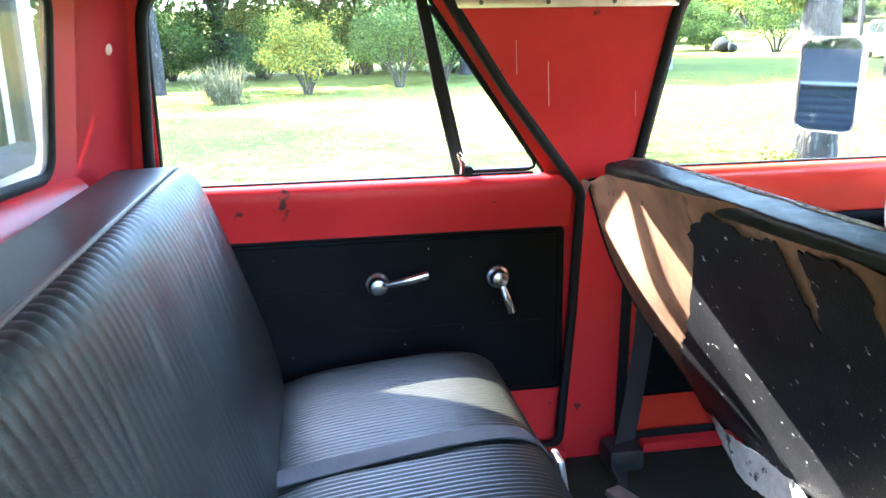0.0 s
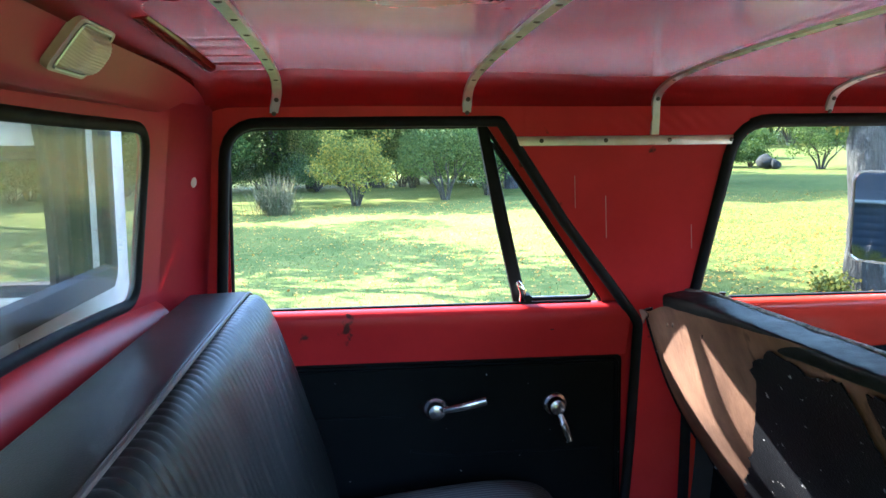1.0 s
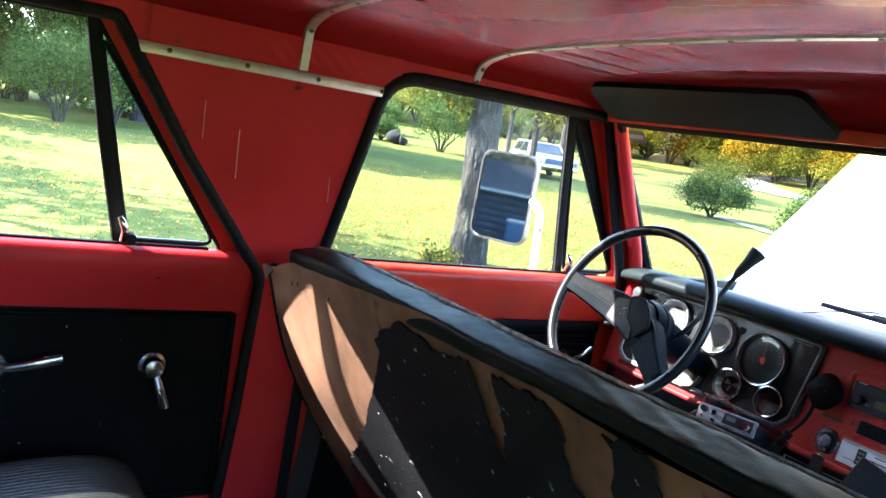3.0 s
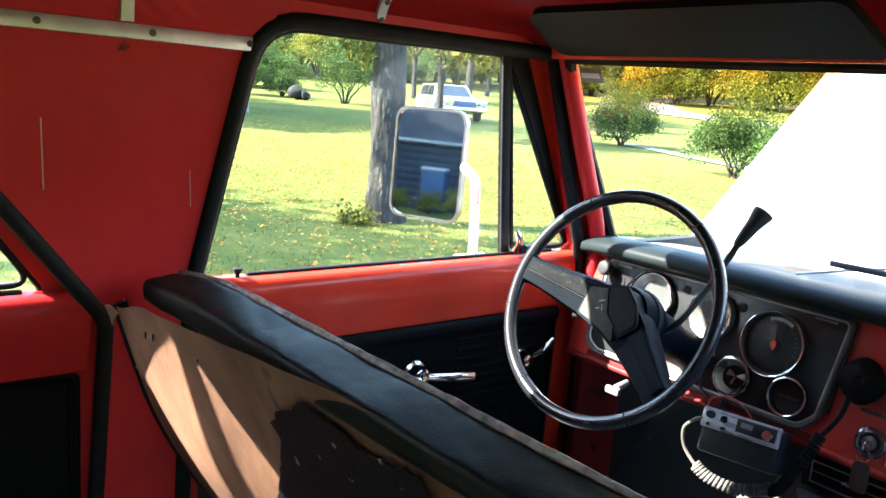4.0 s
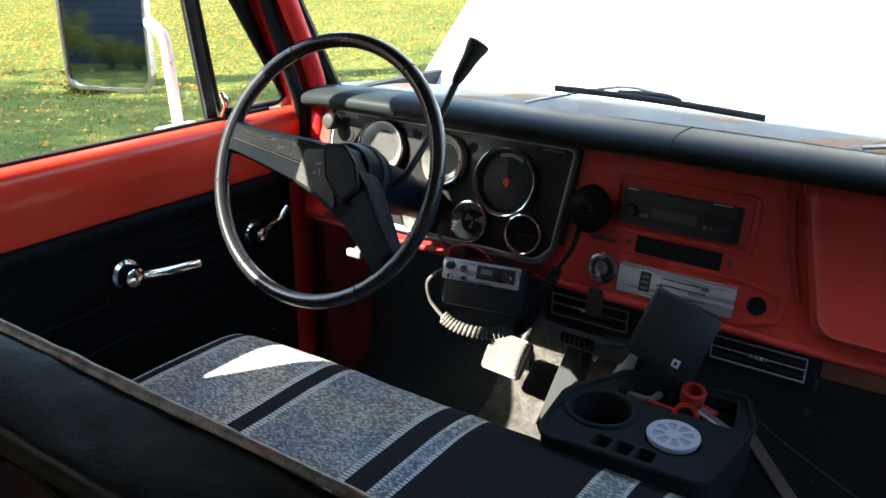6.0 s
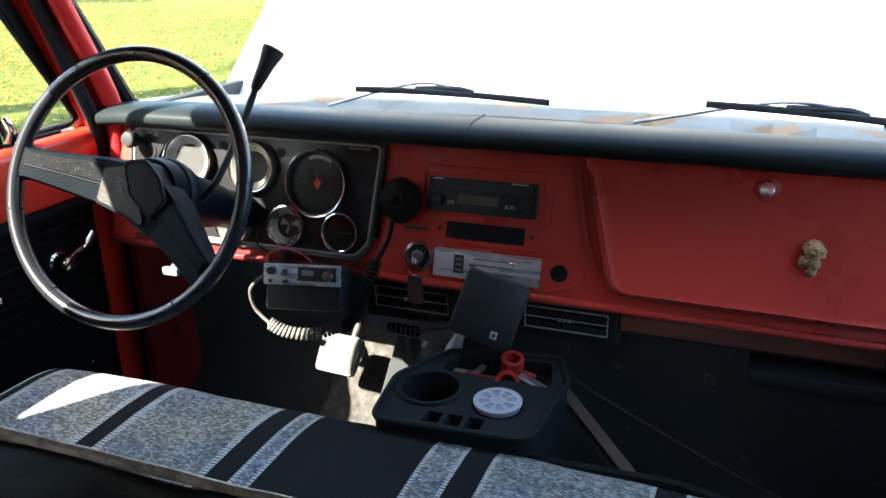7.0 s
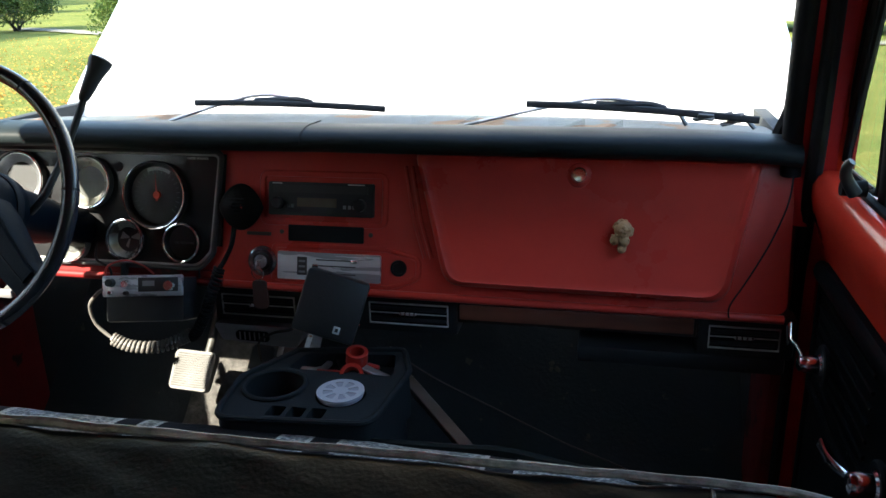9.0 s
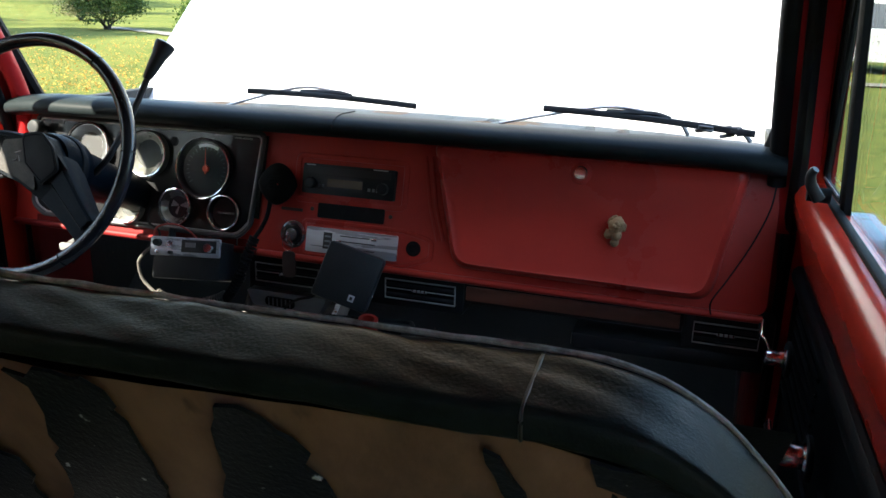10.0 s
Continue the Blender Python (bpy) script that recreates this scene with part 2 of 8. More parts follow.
TORN_VINYL = surf("scuffed_black_vinyl", (0.0082, 0.0087, 0.0100), (0.0125, 0.013, 0.0145), scale=7, rough=0.33, bump=0.35, bscale=220,
                  fleck=(0.42, 0.41, 0.39), fscale=55, famount=0.675, ior=1.14)
CARDBOARD = surf("brown_fibreboard", (0.31, 0.160, 0.088), (0.155, 0.077, 0.042), scale=11, rough=0.85, bump=0.45, bscale=130,
                 fleck=(0.15, 0.08, 0.045), fscale=14, famount=0.66, stretch=(1, 1, 0.4))
DULL_CHROME = surf("dusty_chrome", (0.36, 0.345, 0.37), (0.25, 0.245, 0.26), scale=30, rough=0.22, rvar=0.08, metal=0.9)
CHROME = surf("chrome", (0.86, 0.86, 0.87), (0.78, 0.78, 0.8), rough=0.13, rvar=0.05, metal=1.0)
STEEL = surf("brushed_steel", (0.50, 0.51, 0.52), (0.36, 0.37, 0.38), scale=30, rough=0.32, metal=0.9, stretch=(0.1, 1, 1))
PIPING_WORN = surf("worn_grey_piping", (0.30, 0.32, 0.30), (0.075, 0.083, 0.078), scale=70, bump=0.5, bscale=120, rough=0.6)
PIPING = surf("faded_brown_piping", (0.07, 0.052, 0.046), (0.04, 0.034, 0.033), scale=9, rough=0.5)
BEZEL = surf("worn_dark_panel_metal", (0.022, 0.023, 0.024), (0.012, 0.0125, 0.0135), scale=14, rough=0.2, rvar=0.08, metal=0.15, ior=1.36, stretch=(0.3, 1, 1))
PLASTIC = surf("black_plastic", (0.018, 0.020, 0.0215), (0.0135, 0.015, 0.016), scale=10, rough=0.42, ior=1.33, bump=0.2, bscale=380)
WHEEL = surf("black_wheel_plastic", (0.009, 0.010, 0.0125), (0.013, 0.014, 0.017), scale=12, rough=0.24, rvar=0.07, ior=1.42, coat=0.08)
SPOKE = surf("dark_spoke_plastic", (0.0024, 0.0043, 0.0064), (0.0036, 0.0060, 0.0086), scale=12, rough=0.42, rvar=0.1, ior=1.08, bump=0.5, bscale=380, bdist=0.0014)
HEM = surf("pale_worn_backing_cloth", (0.42, 0.41, 0.37), (0.20, 0.195, 0.18), scale=16, rough=0.8, bump=0.4, bscale=90, fleck=(0.03, 0.03, 0.03), fscale=22, famount=0.6)
CUP_PALE = surf("pale_gauge_cup", (0.34, 0.34, 0.31), (0.22, 0.22, 0.20), scale=30, rough=0.28, metal=0.6)
WHEEL_GRAIN = surf("worn_grained_plastic", (0.0062, 0.0074, 0.0084), (0.0038, 0.0048, 0.0058), scale=20, rough=0.45, ior=1.09, bump=0.7, bscale=480, bdist=0.0015,
                   fleck=(0.042, 0.042, 0.04), fscale=420, famount=0.62)
PAD_WORN = surf("worn_grey_horn_pad", (0.030, 0.028, 0.0245), (0.010, 0.010, 0.0098), scale=30, rough=0.42, ior=1.2, bump=0.4, bscale=300, bdist=0.001)
PAD = surf("dash_pad_vinyl", (0.0125, 0.0172, 0.0184), (0.0085, 0.0118, 0.0128), scale=7, ior=1.15, rough=0.48, bump=0.25, bscale=350, bdist=0.001)
MAT_FLOOR = surf("dirty_black_mat", (0.0150, 0.0185, 0.0208), (0.009, 0.0112, 0.0128), scale=9, rough=0.85, bump=0.5, bscale=120,
                 fleck=(0.055, 0.047, 0.036), fscale=30, famount=0.68)
FELT = surf("grey_insulation_felt", (0.11, 0.106, 0.098), (0.040, 0.0385, 0.036), scale=40, rough=0.95, bump=0.7, bscale=160)
CREAM = surf("cream_rubber_pedal", (0.022, 0.022, 0.0185), (0.015, 0.0147, 0.0125), scale=30, rough=0.6, bump=0.2)
LENS = surf("yellowed_lamp_lens", (0.50, 0.41, 0.31), (0.40, 0.32, 0.24), scale=10, rough=0.35, bump=0.15, bscale=40, stretch=(0.15, 1, 1))
LAMP_BASE = surf("aged_ivory_plastic", (0.42, 0.31, 0.27), scale=10, rough=0.45)
WHITE = surf("white_body_paint", (0.80, 0.80, 0.78), (0.74, 0.74, 0.73), scale=3, rough=0.2, coat=0.4)
PALE_BLUE = surf("chalky_pale_blue_paint", (0.42, 0.53, 0.60), (0.33, 0.42, 0.48), scale=5, rough=0.45, fleck=(0.2, 0.1, 0.06), fscale=15, famount=0.67)
RUSTY_WHITE = surf("rust_spotted_white_paint", (0.74, 0.73, 0.70), (0.66, 0.65, 0.62), scale=9, rough=0.4, fleck=(0.27, 0.10, 0.045), fscale=24, famount=0.64)
COWL_MAT = surf("weathered_cowl_paint", (0.22, 0.25, 0.25), (0.13, 0.14, 0.135), scale=8, rough=0.55, fleck=(0.26, 0.13, 0.06), fscale=9, famount=0.55)
WOOD = wood_look("walnut_print", (0.19, 0.068, 0.04), (0.085, 0.030, 0.02))
PLANK = wood_look("raw_brown_wood", (0.10, 0.064, 0.042), (0.06, 0.038, 0.026))
RED_TAPE = surf("red_tape", (0.36, 0.022, 0.014), rough=0.35)
PALE_KNOB = surf("dull_pale_plastic", (0.14, 0.14, 0.145), rough=0.5)
WHITE_PLASTIC = surf("white_plastic", (0.42, 0.43, 0.47), (0.36, 0.37, 0.41), rough=0.4)
SEAM = surf("black_stitched_seam", (0.012, 0.0125, 0.013), rough=0.5)
CORD_GREY = surf("grey_cord", (0.105, 0.10, 0.092), (0.075, 0.072, 0.066), rough=0.55)
TRAY_BLACK = surf("matt_black_plastic", (0.0145, 0.0175, 0.0195), (0.0105, 0.0125, 0.014), scale=8, rough=0.62, ior=1.2, bump=0.3, bscale=400)
POODLE = surf("brown_resin", (0.42, 0.25, 0.12), (0.28, 0.16, 0.075), scale=60, rough=0.7, bump=0.5, bscale=260)
LEATHER = surf("brown_leather", (0.05, 0.026, 0.022), rough=0.6, bump=0.3)
DIAL = surf("black_dial", (0.011, 0.012, 0.013), rough=0.5)
MARK = surf("pale_print", (0.50, 0.52, 0.52), rough=0.6)
MARK_DIM = surf("dim_print", (0.17, 0.19, 0.2), rough=0.6)
NEEDLE = surf("orange_needle", (0.75, 0.06, 0.02), rough=0.45)
DISPLAY = surf("dim_display", (0.10, 0.08, 0.055), rough=0.25)
BELT = surf("black_webbing", (0.015, 0.016, 0.02), rough=0.7, bump=0.5, bscale=500)
VISOR = surf("dark_visor_vinyl", (0.010, 0.0085, 0.008), (0.0065, 0.0058, 0.0055), scale=6, rough=0.5, ior=1.15, bump=0.3, bscale=240)
VENT_TRIM = surf("bright_vent_trim", (0.42, 0.42, 0.41), (0.32, 0.32, 0.31), scale=40, rough=0.3)
HEATER = surf("brushed_heater_plate", (0.54, 0.56, 0.59), (0.38, 0.395, 0.42), scale=40, rough=0.28, metal=0.45, stretch=(0.08, 1, 1))
BLANKET = blanket_cloth()
GLASS = glass("window_glass", (0.97, 0.98, 0.96), dust=0.012, ior=1.25)
SCREEN = glass("windscreen_glass", (0.63, 0.65, 0.62), dust=0.065, ior=1.25)
# tint put into the front door glass to dim the outdoors behind it
GLASS_FRONT = glass("dimmed_view_glass", (0.77, 0.79, 0.755), dust=0.012, ior=1.25)
GLASS_DUSTY = glass("dusty_rear_glass", (0.66, 0.68, 0.67), dust=0.38, ior=1.3)
GLASS_AMBER = glass("amber_shade_band", (0.74, 0.45, 0.16), dust=0.02, ior=1.25, fade=(1.69, 1.765))
LENS_CLEAR = glass("gauge_lens", (0.95, 0.96, 0.96), ior=1.2)
MIRROR = surf("mirror_silver", (0.50, 0.53, 0.55), (0.45, 0.48, 0.50), scale=9, rough=0.02, rvar=0.01, metal=1.0)
BARK = surf("furrowed_bark", (0.034, 0.029, 0.024), (0.007, 0.006, 0.005), scale=11, rough=0.95, bump=1.0, bscale=26, stretch=(1, 1, 0.32), bdist=0.05,
            fleck=(0.072, 0.068, 0.058), fscale=20, famount=0.60)
CHARRED = surf("charred_wood", (0.012, 0.012, 0.011), (0.006, 0.006, 0.0055), scale=9, rough=0.9, bump=0.6, bscale=20)
BIRCH = surf("pale_bark", (0.26, 0.25, 0.225), (0.09, 0.08, 0.07), scale=7, rough=0.9, stretch=(1, 1, 2.5))
LEAF_GREEN = foliage("green_leaves", (0.024, 0.050, 0.012), (0.056, 0.098, 0.021), (0.11, 0.145, 0.032))
LEAF_YELLOW = foliage("yellow_green_leaves", (0.07, 0.095, 0.018), (0.155, 0.165, 0.027), (0.32, 0.235, 0.032))
LEAF_DARK = foliage("dark_leaves", (0.014, 0.032, 0.010), (0.03, 0.06, 0.018), (0.07, 0.10, 0.03))
LEAF_DRY = foliage("dry_grass_stalks", (0.06, 0.075, 0.028), (0.13, 0.125, 0.06), (0.22, 0.185, 0.11))
LEAF_FALL = foliage("fallen_leaves", (0.26, 0.11, 0.022), (0.46, 0.22, 0.035), (0.60, 0.38, 0.08))
BLADE = foliage("grass_blades", (0.050, 0.080, 0.017), (0.084, 0.110, 0.024), (0.155, 0.152, 0.040))
LAWN = surf("mown_lawn", (0.104, 0.112, 0.030), (0.060, 0.078, 0.020), scale=0.6, rough=1.0, rvar=0.0, ior=1.08, bump=0.8, bscale=30, bdist=0.03,
            fleck=(0.125, 0.118, 0.033), fscale=5.5, famount=0.57)
GRAVEL = surf("pale_gravel", (0.13, 0.115, 0.085), (0.09, 0.08, 0.055), scale=4, rough=0.95, bump=0.6, bscale=60)
ASPHALT = surf("grey_asphalt", (0.10, 0.10, 0.105), (0.075, 0.075, 0.078), scale=3, rough=0.9)
CAR_WHITE = surf("white_car_paint", (0.40, 0.34, 0.29), rough=0.25, coat=0.4)
SHED_BLUE = surf("dark_blue_stain", (0.017, 0.024, 0.041), (0.011, 0.016, 0.029), scale=6, rough=0.6, bump=0.2, bscale=60, stretch=(0.1, 1, 1))
BIN_BLUE = surf("blue_plastic", (0.020, 0.055, 0.13), rough=0.5)
CAR_BLUE = surf("blue_car_paint", (0.028, 0.055, 0.14), (0.022, 0.044, 0.115), rough=0.45)
CAR_GLASS = surf("dark_car_glass", (0.02, 0.025, 0.03), rough=0.08, rvar=0.03)
TYRE = surf("tyre_rubber", (0.018, 0.018, 0.019), rough=0.8, bump=0.3)

# ---- mesh helpers ----


def thing(name, at, label, category, group="", kind=""):
    ob = new(name)
    ob.empty_display_size = 0.05
    ob.location = at
    return tagged(ob, label, category, group, kind)


def part(name, bm, material, parent=None, label="", angle=38, shadow=True):
    """Links a bmesh, given in world places, as one mesh object under its thing or part."""
    bmesh.ops.recalc_face_normals(bm, faces=bm.faces)
    me = bpy.data.meshes.new(name)
    bm.to_mesh(me)
    bm.free()
    me.materials.append(material)
    me.polygons.foreach_set("use_smooth", [True] * len(me.polygons))
    me.set_sharp_from_angle(angle=radians(angle))
    ob = new(name, me)
    if parent:
        ob.parent = parent
        if parent.type == "EMPTY":
            ob.matrix_parent_inverse = parent.matrix_basis.inverted()
    ob.visible_shadow = shadow
    if label:
        ob["label"] = label
    return ob


def solid(name, bm, material, label, category, group="", kind="", angle=38):
    return tagged(part(name, bm, material, None, "", angle), label, category, group, kind)


def box(bm, c, s, bevel=0.0, rot=None, seg=2):
    """A box of size s about c, with rounded edges."""
    m = Matrix.Translation(c) @ (rot or Matrix()) @ Matrix.Diagonal((*s, 1))
    vs = bmesh.ops.create_cube(bm, size=1, matrix=m)["verts"]
    if bevel:
        es = {e for v in vs for e in v.link_edges}
        bmesh.ops.bevel(bm, geom=list(es), offset=bevel, segments=seg, profile=0.5, affect="EDGES")
    return bm


def cyl(bm, a, b, r0, r1=None, seg=20):
    a, b = Vector(a), Vector(b)
    q = (b - a).to_track_quat("Z", "Y").to_matrix().to_4x4()
    bmesh.ops.create_cone(bm, cap_ends=True, segments=seg, radius1=r0, radius2=r0 if r1 is None else r1, depth=(b - a).length,
                          matrix=Matrix.Translation((a + b) / 2) @ q)
    return bm


def lathe(bm, rings, m, seg=40, cap=True):
    """Rings of (radius, height) turned about the z axis of m."""
    loops = []
    for r, h in rings:
        loops.append([bm.verts.new(m @ Vector((r * math.cos(2 * math.pi * i / seg), r * math.sin(2 * math.pi * i / seg), h))) for i in range(seg)])
    for a, b in zip(loops, loops[1:]):
        for i in range(seg):
            bm.faces.new((a[i], a[(i + 1) % seg], b[(i + 1) % seg], b[i]))
    if cap:
        bm.faces.new(loops[0])
        bm.faces.new(loops[-1])
    return bm


def spline(pts, steps=8, closed=False):
    """Points on a smooth curve through pts."""
    p = [Vector(q) for q in pts]
    n = len(p)
    out = []
    for i in range(n if closed else n - 1):
        a, b, c, d = (p[(i - 1) % n], p[i], p[(i + 1) % n], p[(i + 2) % n]) if closed else (p[max(i - 1, 0)], p[i], p[i + 1], p[min(i + 2, n - 1)])
        for k in range(steps):
            t = k / steps
            out.append(0.5 * (2 * b + (c - a) * t + (2 * a - 5 * b + 4 * c - d) * t * t + (3 * b - a - 3 * c + d) * t ** 3))
    if not closed:
        out.append(p[-1])
    return out


def sweep(bm, pts, profile, up=(0, 0, 1), closed=False, scale=None):
    """Carries a closed profile of (side, up) offsets along pts."""
    p = [Vector(q) for q in pts]
    n = len(p)
    rings = []
    for i in range(n):
        a = p[(i - 1) % n] if closed or i > 0 else p[i]
        b = p[(i + 1) % n] if closed or i < n - 1 else p[i]
        t = (b - a).normalized()
        s = t.cross(Vector(up))
        s = s.normalized() if s.length > 1e-5 else t.orthogonal().normalized()
        u = s.cross(t)
        k = scale[i] if scale else 1.0
        rings.append([bm.verts.new(p[i] + s * x * k + u * y * k) for x, y in profile])
    m = len(profile)
    for i in range(n if closed else n - 1):
        a, b = rings[i], rings[(i + 1) % n]
        for j in range(m):
            bm.faces.new((a[j], a[(j + 1) % m], b[(j + 1) % m], b[j]))
    if not closed:
        bm.faces.new(rings[0])
        bm.faces.new(rings[-1])
    return bm


def ring(r, seg=10, ry=None):
    return [(r * math.cos(2 * math.pi * i / seg), (ry or r) * math.sin(2 * math.pi * i / seg)) for i in range(seg)]


def tube(bm, pts, r, seg=10, closed=False, up=(0, 0, 1), scale=None):
    return sweep(bm, pts, ring(r, seg), up, closed, scale)


def rounded(pts, seg=6):
    """A polygon whose corners (a, b, radius) are rounded."""
    out = []
    n = len(pts)
    for i in range(n):
        p = Vector(pts[i][:2])
        r = pts[i][2] if len(pts[i]) > 2 else 0
        if r <= 0:
            out.append((p.x, p.y))
            continue
        a, b = (Vector(pts[i - 1][:2]) - p).normalized(), (Vector(pts[(i + 1) % n][:2]) - p).normalized()
        half = math.acos(max(-1, min(1, a.dot(b)))) / 2
        d = r / math.tan(half)
        s, e = p + a * d, p + b * d
        for k in range(seg + 1):
            t = k / seg
            q = s * (1 - t) ** 2 + p * 2 * t * (1 - t) + e * t * t
            out.append((q.x, q.y))
    return out


def plate(outer, holes, depth, cuts=()):
    """A flat plate in x and y with holes, from z = 0 to depth, split along lines y = cut."""
    bm = bmesh.new()
    edges = []
    for loop in (outer, *holes):
        vs = [bm.verts.new((x, y, 0)) for x, y in loop]
        edges += [bm.edges.new((vs[i], vs[(i + 1) % len(vs)])) for i in range(len(vs))]
    bmesh.ops.triangle_fill(bm, use_beauty=True, edges=edges, normal=(0, 0, 1))
    for c in cuts:
        bmesh.ops.bisect_plane(bm, geom=bm.verts[:] + bm.edges[:] + bm.faces[:], plane_co=(0, c, 0), plane_no=(0, 1, 0))
    back = bmesh.ops.extrude_face_region(bm, geom=bm.faces[:])
    for v in back["geom"]:
        if isinstance(v, bmesh.types.BMVert):
            v.co.z = depth
    return bm


def moved(bm, f):
    for v in bm.verts:
        v.co = f(v.co)
    return bm


def sheet(bm, f, nu, nv, close_v=False):
    """A grid of points f(u, v), u and v from 0 to 1."""
    rows = [[bm.verts.new(f(i / nu, j / nv)) for j in range(nv + (0 if close_v else 1))] for i in range(nu + 1)]
    m = len(rows[0])
    for i in range(nu):
        for j in range(m if close_v else m - 1):
            bm.faces.new((rows[i][j], rows[i][(j + 1) % m], rows[i + 1][(j + 1) % m], rows[i + 1][j]))
    return rows


def lettering(text, size, m, material, parent, name="lettering"):
    cu = bpy.data.curves.new(name, "FONT")
    cu.body, cu.size, cu.align_x, cu.align_y, cu.extrude = text, size, "CENTER", "CENTER", 0.0002
    tmp = bpy.data.objects.new(name, cu)
    me = bpy.data.meshes.new_from_object(tmp)
    bpy.data.objects.remove(tmp)
    me.transform(m)
    me.materials.append(material)
    ob = new(name, me)
    ob.parent = parent
    if parent.type == "EMPTY":
        ob.matrix_parent_inverse = parent.matrix_basis.inverted()
    return ob

# ---- the cab ----
# x to the truck's right, y to its nose, z up from the ground beside it.


def lean(z):
    """How far the sides lean in above the belt line."""
    return 0.0 if z < 1.38 else 0.045 * (z - 1.38) / 0.45


def side_plate(outer, holes, x_in, x_out, side):
    bm = plate(outer, holes, 1.0, cuts=(1.38,))
    return moved(bm, lambda c: Vector((side * (x_in + (x_out - x_in) * c.z - lean(c.y)), c.x, c.y)))


def side_line(pts, x, side):
    return [(side * (x - lean(z)), y, z) for y, z in pts]


REAR_HOLE = rounded([(-0.515, 0.70, 0.03), (-0.476, 1.435), (-0.450, 1.8145, 0.085), (0.146, 1.8155, 0.015), (0.296, 1.590), (0.484, 1.345, 0.04), (0.468, 1.05), (0.44, 0.70, 0.03)])
FRONT_HOLE = rounded([(0.600, 0.70, 0.03), (0.612, 1.38), (0.694, 1.815, 0.10), (1.330, 1.817, 0.02), (1.515, 1.415), (1.560, 1.22, 0.05), (1.560, 0.70, 0.03)])
SIDE = [(-0.555, 0.60), (1.66, 0.60), (1.66, 1.36), (1.625, 1.385), (1.575, 1.415), (1.378, 1.842), (-0.50, 1.85), (-0.525, 1.80)]
REAR_LIGHT = rounded([(-0.462, 1.383, 0.02), (-0.452, 1.806, 0.075), (0.120, 1.808, 0.012), (0.402, 1.398, 0.02), (0.404, 1.383, 0.01)])
FRONT_LIGHT = rounded([(0.640, 1.383, 0.01), (0.722, 1.806, 0.09), (1.296, 1.808, 0.012), (1.538, 1.398, 0.02), (1.536, 1.383, 0.01)])


def build_side(name, side, label):
    wall = solid(name, side_plate(SIDE, [REAR_HOLE, FRONT_HOLE], 0.795, 0.850, side), RED_OLD, label, "wall", kind="structure")
    for hole in (REAR_HOLE, FRONT_HOLE):
        pts = side_line(hole, 0.797, side)
        part("weatherstrip", sweep(bmesh.new(), pts, ring(0.0125 if hole is REAR_HOLE else 0.0145, 10, 0.012), up=(1, 0, 0), closed=True), RUBBER, wall, "black rubber weatherstrip")
    # the pillar beside the windscreen, with a rounded inner edge
    bm = bmesh.new()
    o = 0.018 if side > 0 else 0.0
    pts = spline([(side * (0.775 + o), 1.545, 1.30), (side * (0.765 + o), 1.545, 1.43), (side * (0.745 + o), 1.447, 1.62), (side * (0.725 + o), 1.345, 1.815), (side * 0.70, 1.32, 1.845)], 6)
    sweep(bm, pts, ring(0.019, 14, 0.018), up=(1, 0, 0))
    part("windscreen_pillar", bm, RED_OLD, wall)
    if side > 0:
        bm = bmesh.new()
        sweep(bm, [(p.x - 0.020, p.y - 0.006, p.z) for p in pts[4:]], ring(0.019, 12, 0.016), up=(1, 0, 0))
        part("pillar_rubber", bm, RUBBER, wall, "wide black rubber beside the windscreen")
    return wall


wall_left = build_side("wall_left", -1, "scratched red painted steel side of the truck cab")
wall_right = build_side("wall_right", 1, "red painted steel side of the cab with an open rear doorway")

# scratches and chips in the panel between the left doors
for y, z0, z1, w in ((0.318, 1.62, 1.755, 0.0012), (0.392, 1.55, 1.73, 0.0016), (0.40, 1.44, 1.50, 0.001), (0.60, 1.52, 1.62, 0.001)):
    bm = bmesh.new()
    box(bm, (-(0.7942 - lean((z0 + z1) / 2)), y, (z0 + z1) / 2), (0.0009, w, z1 - z0), rot=Matrix.Rotation(-0.1, 4, "Y"))
    part("scratch", bm, LAMP_BASE, wall_left, "pale scratch in the paint")


def crank(parent, y, z, side, ang, length, name="window_crank", x=0.815, k=1.0, metal=None):
    """A chrome window winder or door handle: escutcheon, domed hub and a tapered arm."""
    m = pose(side * x, y, z) @ Matrix.Rotation(radians(-90 * side), 4, "Y")
    bm = lathe(bmesh.new(), [(r * k, h) for r, h in ((0.027, 0.0), (0.027, 0.004), (0.021, 0.007), (0.0205, 0.024), (0.018, 0.031), (0.011, 0.034))], m, 28)
    hub = part(name, bm, metal or CHROME, parent, "chrome handle")
    d = Vector((0, math.cos(ang), math.sin(ang)))
    a = Vector((side * (x - 0.026), y, z))
    pts = [a + d * 0.012, a + d * 0.03 + Vector((-side * 0.006, 0, 0)), a + d * length * 0.6 + Vector((-side * 0.012, 0, 0)), a + d * length + Vector((-side * 0.010, 0, 0))]
    part("arm", sweep(bmesh.new(), spline(pts, 6), ring(0.0095 * k, 12, 0.0052 * k), up=(1, 0, 0), scale=[0.7 + 0.4 * min(1, i / 14) for i in range(19)]), metal or CHROME, hub)
    part("groove", sweep(bmesh.new(), [a + d * length * 0.45 + Vector((-side * 0.0168, 0, 0)), a + d * length * 0.95 + Vector((-side * 0.0152, 0, 0))], ring(0.0016, 6), up=(1, 0, 0)), RUBBER, hub)
    part("pad_ring", lathe(bmesh.new(), [(0.0285, -0.002), (0.0285, 0.0025), (0.026, 0.0045)], m, 28), RUBBER, hub)
    return hub


